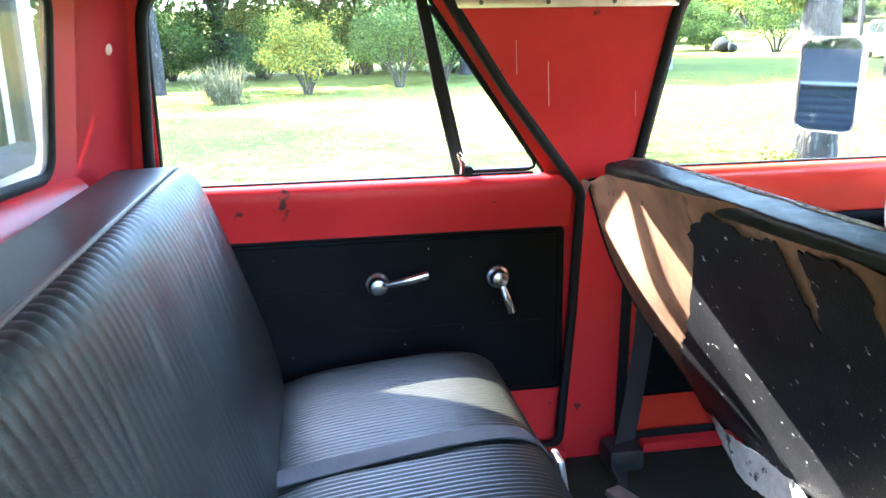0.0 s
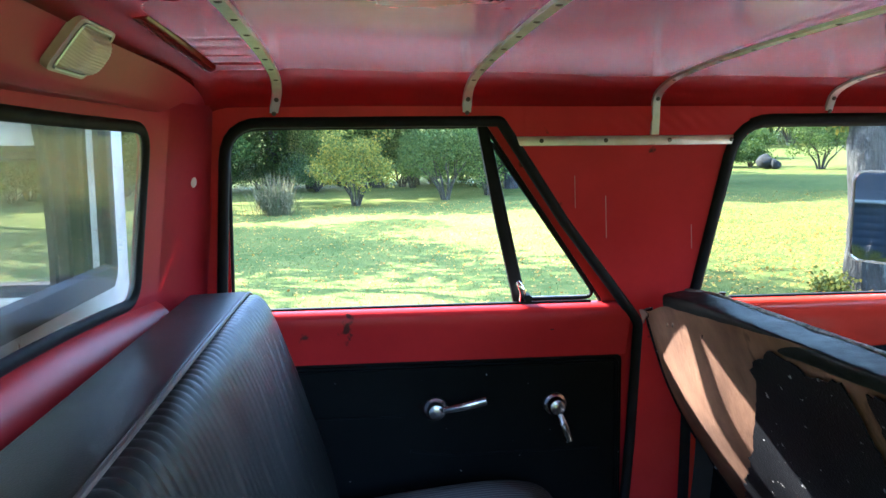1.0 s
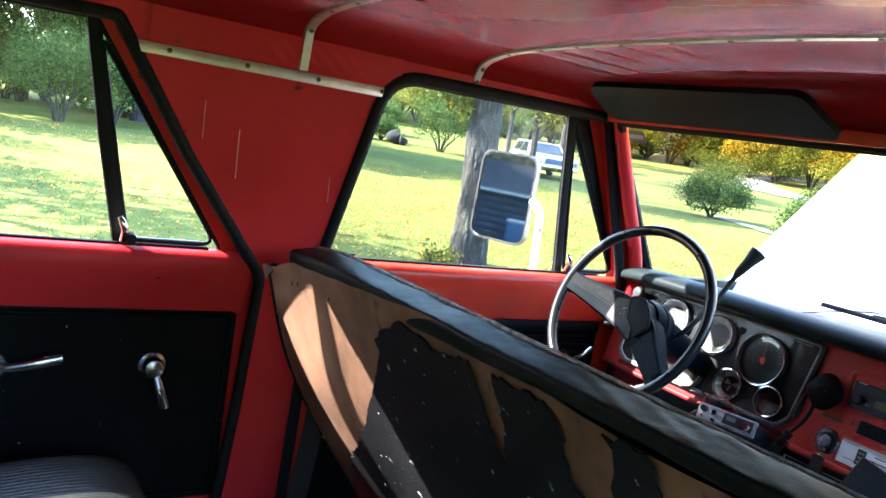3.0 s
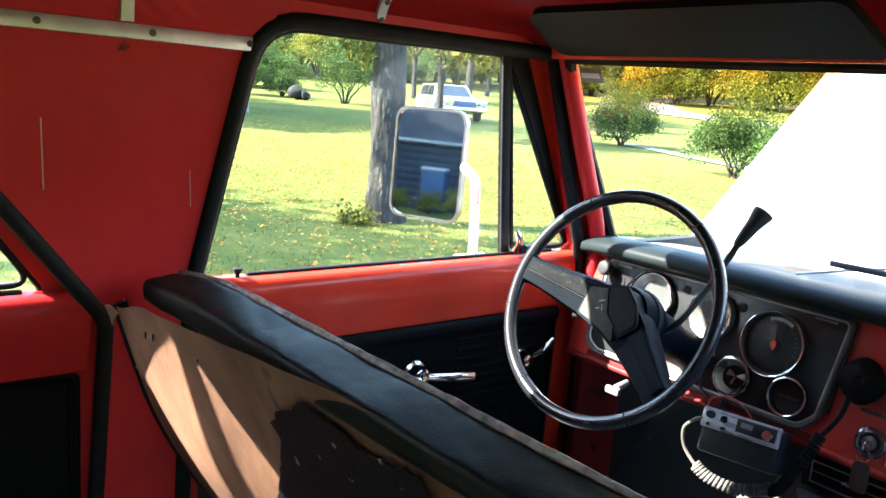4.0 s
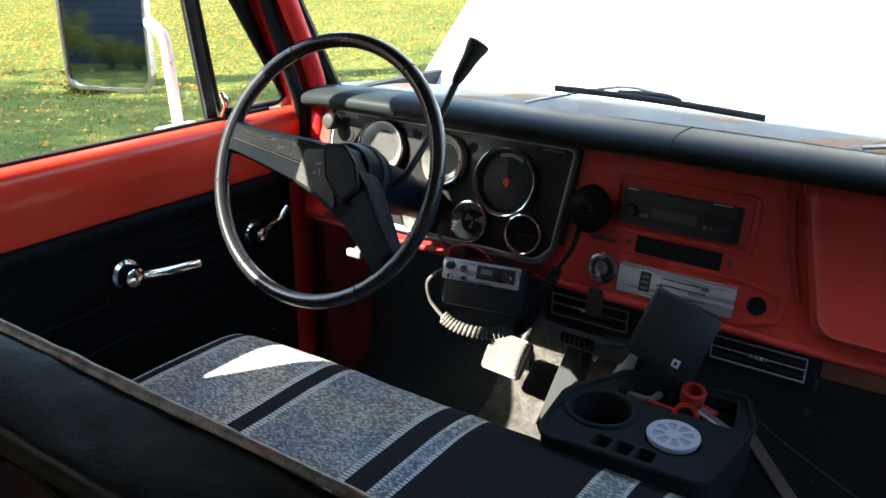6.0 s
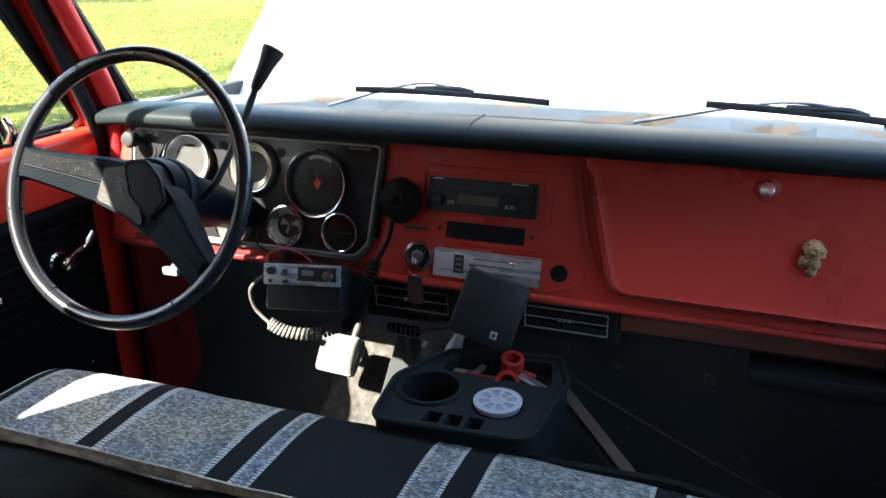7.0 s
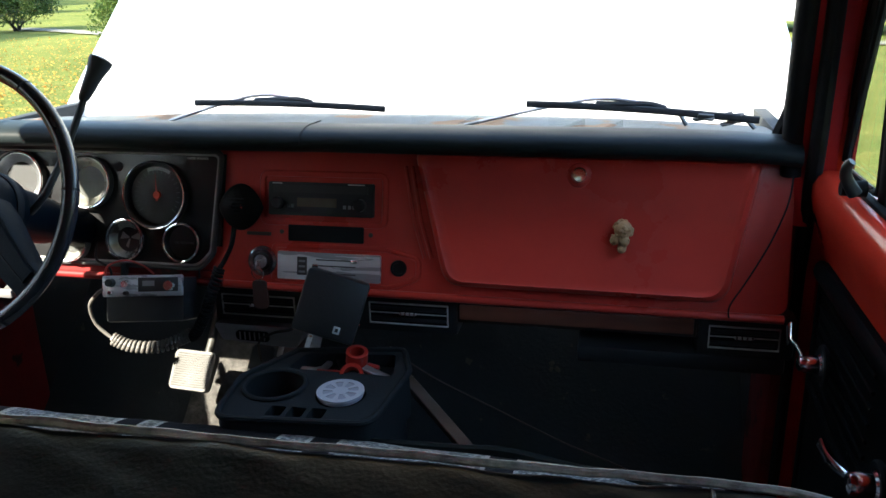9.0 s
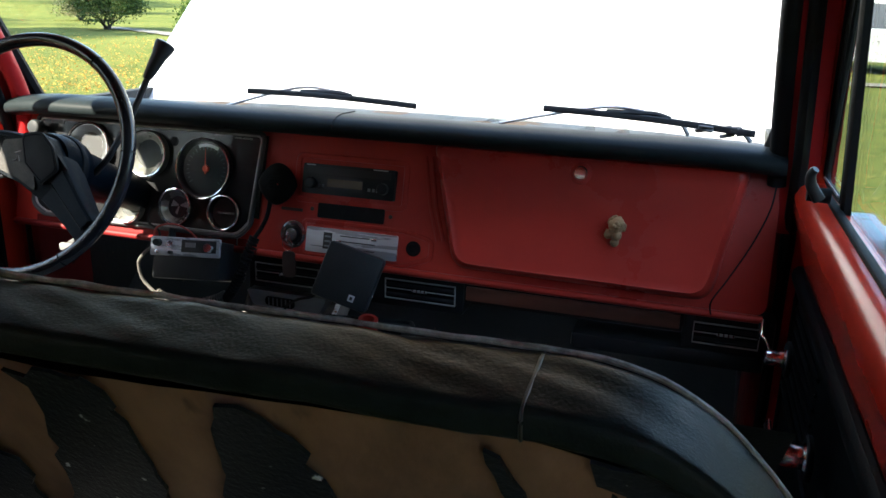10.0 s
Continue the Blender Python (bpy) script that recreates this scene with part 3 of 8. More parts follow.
def vent_latch(parent, y, z, side):
    bm = bmesh.new()
    tube(bm, spline([(side * 0.80, y, z), (side * 0.787, y - 0.002, z + 0.020), (side * 0.784, y - 0.009, z + 0.036), (side * 0.788, y - 0.013, z + 0.044)], 6), 0.0082, 10,
         scale=[1.1 - 0.025 * i for i in range(19)])
    latch = part("vent_latch", bm, CHROME if side < 0 else PLASTIC, parent, "vent window latch")
    part("pivot", cyl(bmesh.new(), (side * 0.815, y + 0.012, z + 0.004), (side * 0.785, y + 0.012, z + 0.004), 0.011, 0.009, 18), RUBBER, latch)
    return latch


def build_door(name, side, front, label):
    hole = FRONT_HOLE if front else REAR_HOLE
    light = FRONT_LIGHT if front else REAR_LIGHT
    cy = sum(p[0] for p in hole) / len(hole)
    inner = [(cy + (y - cy) * 0.998, 1.27 + (z - 1.27) * 0.998) for y, z in hole]
    door = solid(name, side_plate(inner, [light], 0.826, 0.848, side), RED if front else RED_OLD, label, "door", kind="structure")
    y0, y1 = (0.628, 1.532) if front else (-0.488, 0.462)
    # rolled sill below the glass
    prof = [(0.838, 1.3905), (0.812, 1.391), (0.798, 1.385), (0.792, 1.372), (0.793, 1.352), (0.800, 1.325), (0.812, 1.295), (0.819, 1.262), (0.838, 1.262)]
    bm = bmesh.new()
    sheet(bm, lambda u, v: Vector((side * prof[int(round(v * 9)) % 9][0], y0 + (y1 - y0) * u, prof[int(round(v * 9)) % 9][1])), 1, 9, close_v=True)
    part("sill", bm, RED if front else RED_OLD, door, "glossy red painted window sill", angle=60)
    part("glass_wiper", box(bmesh.new(), (side * 0.824, (light[0][0] + light[-1][0]) / 2, 1.3925), (0.012, 0.74 if front else 0.80, 0.008), 0.003), RUBBER, door)
    # black lower card with a raised rim
    a, b = (0.66, 1.50) if front else (-0.44, 0.452)
    z0, z1 = (0.80, 1.258) if front else (0.845, 1.262)
    card = part("door_card", moved(plate(rounded([(a, z0, 0.02), (b, z0, 0.02), (b, z1, 0.015), (a, z1, 0.015)]), [], 0.007),
                                   lambda c: Vector((side * (0.8255 - c.z), c.x, c.y))), CARD_BLACK, door, "scuffed black vinyl door card")
    rim = [(side * 0.818, y, z) for y, z in rounded([(a + 0.012, z0 + 0.012, 0.02), (b - 0.012, z0 + 0.012, 0.02), (b - 0.012, z1 - 0.012, 0.015), (a + 0.012, z1 - 0.012, 0.015)])]
    part("rim", tube(bmesh.new(), rim, 0.006, 8, closed=True, up=(1, 0, 0)), CARD_BLACK, card)
    if front:
        for k in range(7):
            zz = 1.215 - 0.022 * k
            part("rib", tube(bmesh.new(), [(side * 0.8175, 1.20, zz), (side * 0.8175, 1.475, zz)], 0.0035, 6), CARD_BLACK, card)
        part("ledge", sweep(bmesh.new(), [(side * 0.814, 0.68, 1.245), (side * 0.814, 1.49, 1.245)], ring(0.011, 10, 0.016)), CARD_BLACK, card)
        part("lower_ridge", tube(bmesh.new(), [(side * 0.816, 0.80, 1.03), (side * 0.816, 1.48, 1.06)], 0.006, 8), CARD_BLACK, card)
        part("armrest_shadow_lip", tube(bmesh.new(), [(side * 0.815, 0.70, 1.10), (side * 0.812, 0.86, 1.112), (side * 0.815, 1.05, 1.115)], 0.008, 8), CARD_BLACK, card)
    else:
        part("crease", tube(bmesh.new(), [(side * 0.8185, -0.40, 1.132), (side * 0.8185, -0.07, 1.132)], 0.003, 8), CARD_BLACK, card)
        part("lower_ridge", tube(bmesh.new(), [(side * 0.8185, -0.06, 1.045), (side * 0.8175, 0.05, 1.03), (side * 0.8185, 0.40, 1.035)], 0.004, 8), CARD_BLACK, card)
    # glazing: main pane, divider bar, vent pane in its rubber
    if front:
        bar = [(1.240, 1.808), (1.280, 1.60), (1.324, 1.385)]
        vent = rounded([(1.262, 1.774, 0.004), (1.346, 1.398, 0.02), (1.520, 1.398, 0.02)])
        frame_line = [(1.258, 1.815), (1.288, 1.775), (1.405, 1.602), (1.540, 1.400)]
    else:
        bar = [(0.109, 1.808), (0.152, 1.60), (0.203, 1.385)]
        vent = rounded([(0.128, 1.776, 0.004), (0.216, 1.400, 0.02), (0.394, 1.400, 0.02)])
        frame_line = None
    part("glass", moved(plate(light, [], 0.004), lambda c: Vector((side * (0.838 - lean(c.y) + c.z), c.x, c.y))), GLASS_FRONT if front else GLASS, door, "dusty door window glass", shadow=False)
    part("divider_bar", sweep(bmesh.new(), side_line(bar, 0.836, side), [(-0.0145, -0.005), (0.0105, -0.005), (0.0105, 0.004), (0.006, 0.007), (-0.010, 0.007), (-0.0145, 0.004)], up=(-side, 0, 0)), RUBBER, door, "dark divider bar")
    part("bright_edge", sweep(bmesh.new(), [(x - side * 0.005, y - 0.0108, z) for x, y, z in side_line(bar, 0.836, side)], ring(0.0015, 6), up=(1, 0, 0)), SCREW_STEEL, door)
    part("vent_seal", sweep(bmesh.new(), side_line(vent, 0.836, side), ring(0.0048, 8, 0.005), up=(1, 0, 0), closed=True), RUBBER, door, "black vent window rubber")
    if frame_line:
        part("vent_frame", sweep(bmesh.new(), side_line(frame_line, 0.838, side), [(-0.019, -0.006), (0.019, -0.006), (0.016, 0.006), (-0.016, 0.006)], up=(-side, 0, 0)), RUBBER, door, "wide black vent frame")
    foot = [p for p in vent if p[1] < 1.41]
    part("vent_trim", sweep(bmesh.new(), [(x - side * 0.006, y, z + 0.004) for x, y, z in side_line([(min(p[0] for p in foot) + 0.012, 1.402), (max(p[0] for p in foot) - 0.012, 1.402)], 0.836, side)], ring(0.0016, 6), up=(1, 0, 0)), STEEL, door)
    gl = [(y, z) for y, z in light]
    part("channel", sweep(bmesh.new(), side_line(gl, 0.836, side), ring(0.007, 8, 0.007), up=(1, 0, 0), closed=True), RUBBER, door)
    if front:
        crank(door, 1.088, 1.16 if side < 0 else 1.14, side, radians(-7), 0.132 if side < 0 else 0.10, "door_handle", 0.815 if side < 0 else 0.800, 1.0 if side < 0 else 0.7)
        crank(door, 1.385 if side < 0 else 1.36, 1.150, side, radians(32), 0.080 if side < 0 else 0.066, x=0.815 if side < 0 else 0.800, k=0.85 if side < 0 else 0.6)
        vent_latch(door, 1.325, 1.405, side)
        kn = lathe(bmesh.new(), [(0.004, 0), (0.004, 0.009), (0.0085, 0.017), (0.007, 0.019)], pose(side * 0.815, 0.70, 1.388), 14)
        part("lock_knob", kn, RUBBER, door, "black lock knob")
    else:
        crank(door, 0.0, 1.147, side, radians(12), 0.118, metal=DULL_CHROME)
        crank(door, 0.288, 1.147, side, radians(-72), 0.085, "door_handle", metal=DULL_CHROME)
        vent_latch(door, 0.205, 1.405, side)
        part("lock_hole", cyl(bmesh.new(), (side * 0.805, 0.276, 1.338), (side * 0.7985, 0.276, 1.339), 0.008, 0.008, 14), RUBBER, door, "dark empty lock hole")
    return door


door_1 = build_door("door_1", -1, True, "closed red front door with black card and chrome handles")
door_2 = build_door("door_2", -1, False, "closed red rear door with scuffed black card")
door_3 = build_door("door_3", 1, True, "closed red front door with a rounded glossy sill")

# ---- rear wall ----


def rear_y(z, x=0.0):
    """The rear wall bows out to the rear in the middle and leans in at the top."""
    return -0.640 + 0.045 * (z - 1.4) / 0.4 + 0.17 * min(abs(x), 0.61) ** 2


REAR_WIN = rounded([(-0.514, 1.474, 0.045), (0.514, 1.474, 0.045), (0.514, 1.797, 0.05), (-0.514, 1.797, 0.05)])


def dense(loop, step=0.05):
    """The same outline with points at most a step apart."""
    out = []
    for (ax, ay), (bx, by) in zip(loop, loop[1:] + loop[:1]):
        k = max(1, int(math.hypot(bx - ax, by - ay) / step))
        out += [(ax + (bx - ax) * j / k, ay + (by - ay) * j / k) for j in range(k)]
    return out


def upright(bm, n=24, half=0.62):
    """Splits a plate along upright lines, so that it can be bowed."""
    for k in range(1, n):
        bmesh.ops.bisect_plane(bm, geom=bm.verts[:] + bm.edges[:] + bm.faces[:], plane_co=(-half + 2 * half * k / n, 0, 0), plane_no=(1, 0, 0))
    return bm


bm = upright(plate([(-0.61, 0.60), (0.61, 0.60), (0.61, 1.89), (0.56, 1.915), (-0.56, 1.915), (-0.61, 1.89)], [REAR_WIN], 0.014, cuts=(1.38,)))
wall_rear = solid("wall_rear", moved(bm, lambda c: Vector((c.x, rear_y(c.y, c.x) - c.z, c.y))), RED_FADED, "worn red painted rear wall of the cab", "wall", kind="structure")
for s in (-1, 1):
    bm = bmesh.new()
    sheet(bm, lambda u, v: Vector((s * (0.605 + 0.19 * math.sin(u * math.pi / 2) - lean(0.6 + 1.25 * v) * u), rear_y(0.6 + 1.25 * v, 0.605) + 0.038 * math.sin(u * math.pi / 2) + 0.027 * (1 - math.cos(u * math.pi / 2)), 0.6 + 1.25 * v)), 10, 14)
    bmesh.ops.solidify(bm, geom=bm.faces[:], thickness=0.012)
    part("corner_panel", bm, RED_FADED, wall_rear, "curved red corner panel")
part("button", lathe(bmesh.new(), [(0.015, -0.006), (0.0145, 0.004), (0.009, 0.008), (0.003, 0.009)], pose(-0.722, -0.518, 1.692) @ Matrix.Rotation(radians(-14), 4, "Z") @ Matrix.Rotation(radians(-90), 4, "X"), 20), LAMP_BASE, wall_rear, "greyed plastic plug")
# shelf bulge below the rear glass
bm = bmesh.new()
sheet(bm, lambda u, v: Vector((-0.60 + 1.2 * u, rear_y(1.38, -0.60 + 1.2 * u) + 0.003 + 0.05 * math.sin(v * math.pi) ** 0.7, 1.30 + 0.165 * v)), 24, 14)
part("pressed_ledge", bm, RED_OLD, wall_rear, "pressed red ledge under the glass")
window_1 = solid("window_1", moved(upright(plate(REAR_WIN, [], 0.004)), lambda c: Vector((c.x, rear_y(c.y, c.x) + 0.001 - c.z, c.y))), GLASS_DUSTY, "dusty rear window glass in black rubber", "window", kind="structure")
window_1.visible_shadow = False
part("window_seal", sweep(bmesh.new(), [(x, rear_y(z, x) - 0.001, z) for x, z in dense(REAR_WIN)], ring(0.011, 10, 0.009), up=(0, 1, 0), closed=True), RUBBER, window_1, "black rubber window seal")

# ---- ceiling: curved boards, beads at both ends ----
ROOF = [(-0.762, 1.806), (-0.748, 1.848), (-0.728, 1.876), (-0.68, 1.893), (-0.60, 1.905), (-0.42, 1.915), (-0.2, 1.920)]
ROOF = ROOF + [(0.0, 1.922)] + [(-x, z) for x, z in reversed(ROOF)]
ROOF = [tuple(v)[:2] for v in spline([(x, z, 0) for x, z in ROOF], 5)]


def roof_point(u, v):
    k = u * (len(ROOF) - 1)
    i = min(int(k), len(ROOF) - 2)
    x = ROOF[i][0] + (ROOF[i + 1][0] - ROOF[i][0]) * (k - i)
    z = ROOF[i][1] + (ROOF[i + 1][1] - ROOF[i][1]) * (k - i)
    y = -0.66 + 2.025 * v
    if y < -0.43:
        d = min(1.0, (-0.43 - y) / 0.105)
        z -= 0.095 * d * d * max(0.0, (z - 1.80) / 0.12)
    if y > 1.20:
        d = (y - 1.20) / 0.165
        z -= 0.105 * d ** 1.6 * max(0.0, (z - 1.80) / 0.12)
    sag = 0.0025 * math.sin(y * 15.0 + x * 2) * max(0, 1 - abs(x) / 0.7) + 0.002 * math.sin(7 * x + 3 * y)
    if 0.2 < abs(x) < 0.62 and (-0.44 < y < -0.335 or 0.95 < y < 1.22):
        sag += 0.0020 * max(0.0, math.cos(x * 2 * math.pi / 0.085)) ** 6
    return Vector((x, y, z + sag))


bm = bmesh.new()
sheet(bm, lambda u, v: roof_point(u, (0.174 + 1.851 * v) / 2.025), 210, 92)
bmesh.ops.solidify(bm, geom=bm.faces[:], thickness=-0.02)
ceiling = solid("ceiling", bm, LINER, "glossy red headliner boards held by aluminium strips", "ceiling", kind="structure", angle=50)


# the steel header behind the boards, and the pressed cove in front of it
bm = bmesh.new()
sheet(bm, lambda u, v: roof_point(u, 0.181 * v / 2.025) + Vector((0, 0, 0.002)), 120, 12)
part("rear_header", bm, RED_FADED, wall_rear, "red painted header above the rear glass", angle=60)
for s in (-1, 1):
    bm = bmesh.new()
    sweep(bm, spline([(s * x, -0.4425 - 0.006 * (x > 0.55), z) for x, z in ((0.06, 1.9205), (0.2, 1.9185), (0.42, 1.9135), (0.54, 1.909), (0.60, 1.906))], 6), ring(0.015, 12, 0.0058), scale=[min(1.0, 0.25 + 0.15 * (24 - k)) for k in range(25)])
    part("pressed_cove", bm, LINER, wall_rear, "pressed red cove")


def roof_z(x):
    for (x0, z0), (x1, z1) in zip(ROOF, ROOF[1:]):
        if x0 <= x <= x1:
            return z0 + (z1 - z0) * (x - x0) / (x1 - x0)
    return ROOF[0][1]


def screw(parent, at, normal):
    m = Matrix.Translation(at) @ Vector(normal).to_track_quat("Z", "Y").to_matrix().to_4x4()
    return part("screw", lathe(bmesh.new(), [(0.0052, 0), (0.005, 0.0012), (0.003, 0.0022)], m, 10), SCREW, parent)


def roof_bow(y, foot=0):
    pts = [(x, y, z - 0.004) for x, z in ROOF if z > 1.832]
    if foot:
        pts = [(-0.7475, y, 1.783), (-0.7445, y, 1.815)] + [p for p in pts if abs(p[0]) < 0.742] + [(0.7445, y, 1.815), (0.7475, y, 1.783)]
    bow = thing("roof_bow", (0, y, 1.91), "dull aluminium strip screwed across the red headliner", "trim strip", "roof bows", "structure")
    bm = bmesh.new()
    rows = []
    for i, p in enumerate(pts):
        a, b = Vector(pts[max(i - 1, 0)]), Vector(pts[min(i + 1, len(pts) - 1)])
        t = (b - a).normalized()
        nrm = Vector((t.z, 0, -t.x))
        q = Vector(p) + Vector((0, (0.022 if y < -0.2 else 0.0) * max(0, (p[2] - 1.84) / 0.08), 0))
        rows.append([bm.verts.new(q + Vector((0, s, 0)) + nrm * h) for s, h in ((-0.0105, -0.002), (-0.0085, 0.003), (0.0085, 0.003), (0.0105, -0.002))])
    for a, b in zip(rows, rows[1:]):
        for j in range(4):
            bm.faces.new((a[j], a[(j + 1) % 4], b[(j + 1) % 4], b[j]))
    part("strip", bm, ALU, bow)
    for x in (-0.7515, -0.737, -0.64, -0.53, -0.42, -0.30, -0.18, -0.06, 0.06, 0.18, 0.30, 0.42, 0.53, 0.64):
        dy = (0.022 if y < -0.2 else 0.0) * max(0, (roof_z(x) - 1.84) / 0.08)
        nx = 0.9 if x < -0.73 else (0.0 if abs(x) < 0.7 else -0.5)
        screw(bow, (x + 0.006 * (nx > 0.5), y + dy, roof_z(x) - 0.0065), (nx, 0, -1 if nx == 0 else -0.45))
    return bow


for y, f in ((-0.345, 0), (0.071, 0), (0.497, 1), (0.911, 0)):
    roof_bow(y, f)

strip = thing("side_strip", (-0.765, 0.44, 1.77), "aluminium trim strip with dark screws on red panel", "trim strip", kind="structure")
bm = bmesh.new()
box(bm, (-0.7525, 0.437, 1.7705), (0.006, 0.518, 0.021), 0.0015, rot=Matrix.Rotation(-0.1, 4, "Y"))
part("strip", bm, ALU, strip)
for y in (0.238, 0.385, 0.533, 0.679):
    screw(strip, (-0.7498, y, 1.771), (1, 0, 0.1))

# header above the windscreen
bm = bmesh.new()
sweep(bm, [(-0.74, 1.335, 1.828), (-0.4, 1.362, 1.832), (0, 1.372, 1.834), (0.4, 1.362, 1.832), (0.74, 1.335, 1.828)], [(-0.03, -0.022), (0.02, -0.022), (0.03, 0.03), (-0.03, 0.06)])
header = solid("header_trim", bm, RED, "red painted header above the windscreen", "trim", kind="structure")
# wrinkled red vinyl bunched above the panel between the doors
bm = bmesh.new()
sheet(bm, lambda u, v: Vector((-(0.7525 - 0.010 * v) + 0.004 * math.sin(3.1416 * u) * math.sin(3.1416 * v) + 0.0016 * math.exp(-((u - 0.6) / 0.2) ** 2) * math.sin(90 * u + 14 * v) * math.sin(3.1416 * v), 0.20 + 0.52 * u, 1.782 + 0.064 * v)), 90, 16)
solid("trim_vinyl", bm, RED_OLD, "wrinkled red vinyl tucked under the trim strip", "trim", kind="structure")

# ---- windscreen ----


def ws(u, v):
    """A place on the windscreen, u from -1 to 1 across, v from 0 to 1 upwards."""
    x = u * (0.771 - 0.035 * v)
    return Vector((x, (1.715 - 0.20 * x * x) * (1 - v) + (1.400 - 0.11 * x * x) * v, 1.428 + 0.382 * v))


def ws_pane(v0, v1, material, name):
    bm = bmesh.new()
    sheet(bm, lambda a, b: ws(-1 + 2 * a, v0 + (v1 - v0) * b), 24, 10)
    bmesh.ops.solidify(bm, geom=bm.faces[:], thickness=0.004)
    return bm


window_2 = solid("window_2", ws_pane(-0.13, 0.68, SCREEN, "g"), SCREEN, "curved windscreen glass with an amber shade band", "window", kind="structure")
window_2.visible_shadow = False
part("shade_band", ws_pane(0.68, 1.0, GLASS_AMBER, "g"), GLASS_AMBER, window_2, "amber tinted shade band", shadow=False)
edge = [ws(-0.97, -0.115)] + [ws(-1, k / 8) for k in range(0, 8)] + [ws(-0.975, 1.0)] + [ws(-0.95 + 1.9 * k / 20, 1.012) for k in range(21)] + [ws(0.975, 1.0)] + [ws(1, 1 - k / 8) for k in range(1, 8)] + [ws(0.97, -0.115)] + [ws(0.95 - 1.9 * k / 20, -0.135) for k in range(21)]
part("windscreen_seal", sweep(bmesh.new(), edge, ring(0.017, 8, 0.015), up=(0, 0.77, 0.63), closed=True), RUBBER, window_2, "black rubber windscreen seal")
st = Vector((0, -0.012, 0))
bm = bmesh.new()
quad = [ws(-0.945, 0.885), ws(-0.875, 0.885), ws(-0.875, 0.955), ws(-0.94, 0.955)]
vs = [bm.verts.new(q + st) for q in quad]
bm.faces.new(vs)
part("sticker", bm, MARK_DIM, window_2, "small dark sticker")
bm = bmesh.new()
vs = [bm.verts.new(q + st * 1.3) for q in (ws(-0.938, 0.905), ws(-0.88, 0.905), ws(-0.88, 0.93), ws(-0.936, 0.93))]
bm.faces.new(vs)
part("sticker_bar", bm, MARK, window_2)

# ---- floor, toe board, firewall ----
bm = bmesh.new()
prof = [(-0.62, 0.655), (0.25, 0.66), (1.05, 0.66), (1.50, 0.665), (1.68, 0.75), (1.89, 0.95), (2.02, 1.10), (2.03, 1.41)]


def floor_point(u, v):
    k = v * (len(prof) - 1)
    i = min(int(k), len(prof) - 2)
    y = prof[i][0] + (prof[i + 1][0] - prof[i][0]) * (k - i)
    z = prof[i][1] + (prof[i + 1][1] - prof[i][1]) * (k - i)
    x = -0.80 + 1.60 * u
    hump = math.exp(-((x - 0.05) / 0.17) ** 4) * max(0, min(1, (y - 0.9) / 0.5)) * 0.15
    return Vector((x, y, z + hump * (1 if z < 1.0 else 0) + 0.004 * noise.noise(Vector((x * 6, y * 6, 0)))))


sheet(bm, floor_point, 60, 70)
bmesh.ops.solidify(bm, geom=bm.faces[:], thickness=-0.03)
floor = solid("floor", bm, MAT_FLOOR, "dirty black rubber mat over the cab floor", "floor", kind="structure")
bm = bmesh.new()
sheet(bm, lambda u, v: floor_point(0.245 + 0.175 * u, 0.52 + 0.22 * v) + Vector((0, -0.008, 0.010 + 0.003 * noise.noise(Vector((u * 9, v * 9, 2))))), 14, 18)
bmesh.ops.solidify(bm, geom=bm.faces[:], thickness=0.006)
solid("toe_board_felt", bm, FELT, "worn grey felt on the toe board", "floor covering", kind="structure")
for s in (-1, 1):
    # kick panel in the red that carries the footwell shade
    bm = bmesh.new()
    box(bm, (s * 0.785, 1.630, 1.03), (0.03, 0.16, 0.76), 0.01)
    solid("kick_panel", bm, RED_SHADED, "red painted kick panel, footwell shade put into its colour", "panel", kind="structure")
    # dark panel added where the footwell side is lost in shade
    bm = bmesh.new()
    box(bm, (s * 0.787, 1.885, 1.03), (0.028, 0.35, 0.76), 0.004)
    solid("footwell_shade", bm, MAT_FLOOR, "dark panel added for the shaded side of the footwell", "panel", kind="structure")
for name, y in (("door_step", 0.0), ("door_step", 1.1)):
    for s in (-1, 1):
        bm = bmesh.new()
        box(bm, (s * 0.80, y, 0.685), (0.09, 0.90, 0.03), 0.008)
        solid(name, bm, RED_OLD, "worn red painted door step", "sill", kind="structure")

# ---- dome lamp ----
lamp = thing("dome_lamp", (0, -0.50, 1.865), "aged ivory dome lamp with a ribbed yellowed lens", "lamp")
lm = pose(-0.005, -0.497, 1.872) @ Matrix.Rotation(radians(-128), 4, "X")
bm = plate(rounded([(-0.066, -0.036, 0.014), (0.066, -0.036, 0.014), (0.066, 0.036, 0.014), (-0.066, 0.036, 0.014)]), [], 0.010)
bmesh.ops.transform(bm, matrix=lm @ pose(0, 0, -0.004), verts=bm.verts)
part("base", bm, LAMP_BASE, lamp)
bm = bmesh.new()
sheet(bm, lambda u, v: lm @ Vector((-0.044 + 0.092 * u, -0.027 + 0.054 * v, 0.006 + 0.021 * (1 - abs(2 * v - 1) ** 3) ** 0.5 * (1 - abs(2 * u - 1) ** 8) + 0.00035 * math.cos(v * 2 * math.pi * 14))), 24, 112)
part("lens", bm, LENS, lamp, "ribbed yellowed plastic lens")
part("trim_line", tube(bmesh.new(), [lm @ Vector((x, y, 0.0075)) for x, y in rounded([(-0.050, -0.031, 0.006), (0.051, -0.031, 0.006), (0.051, 0.031, 0.006), (-0.050, 0.031, 0.006)])], 0.0016, 6, closed=True), STEEL, lamp, "thin bright trim")

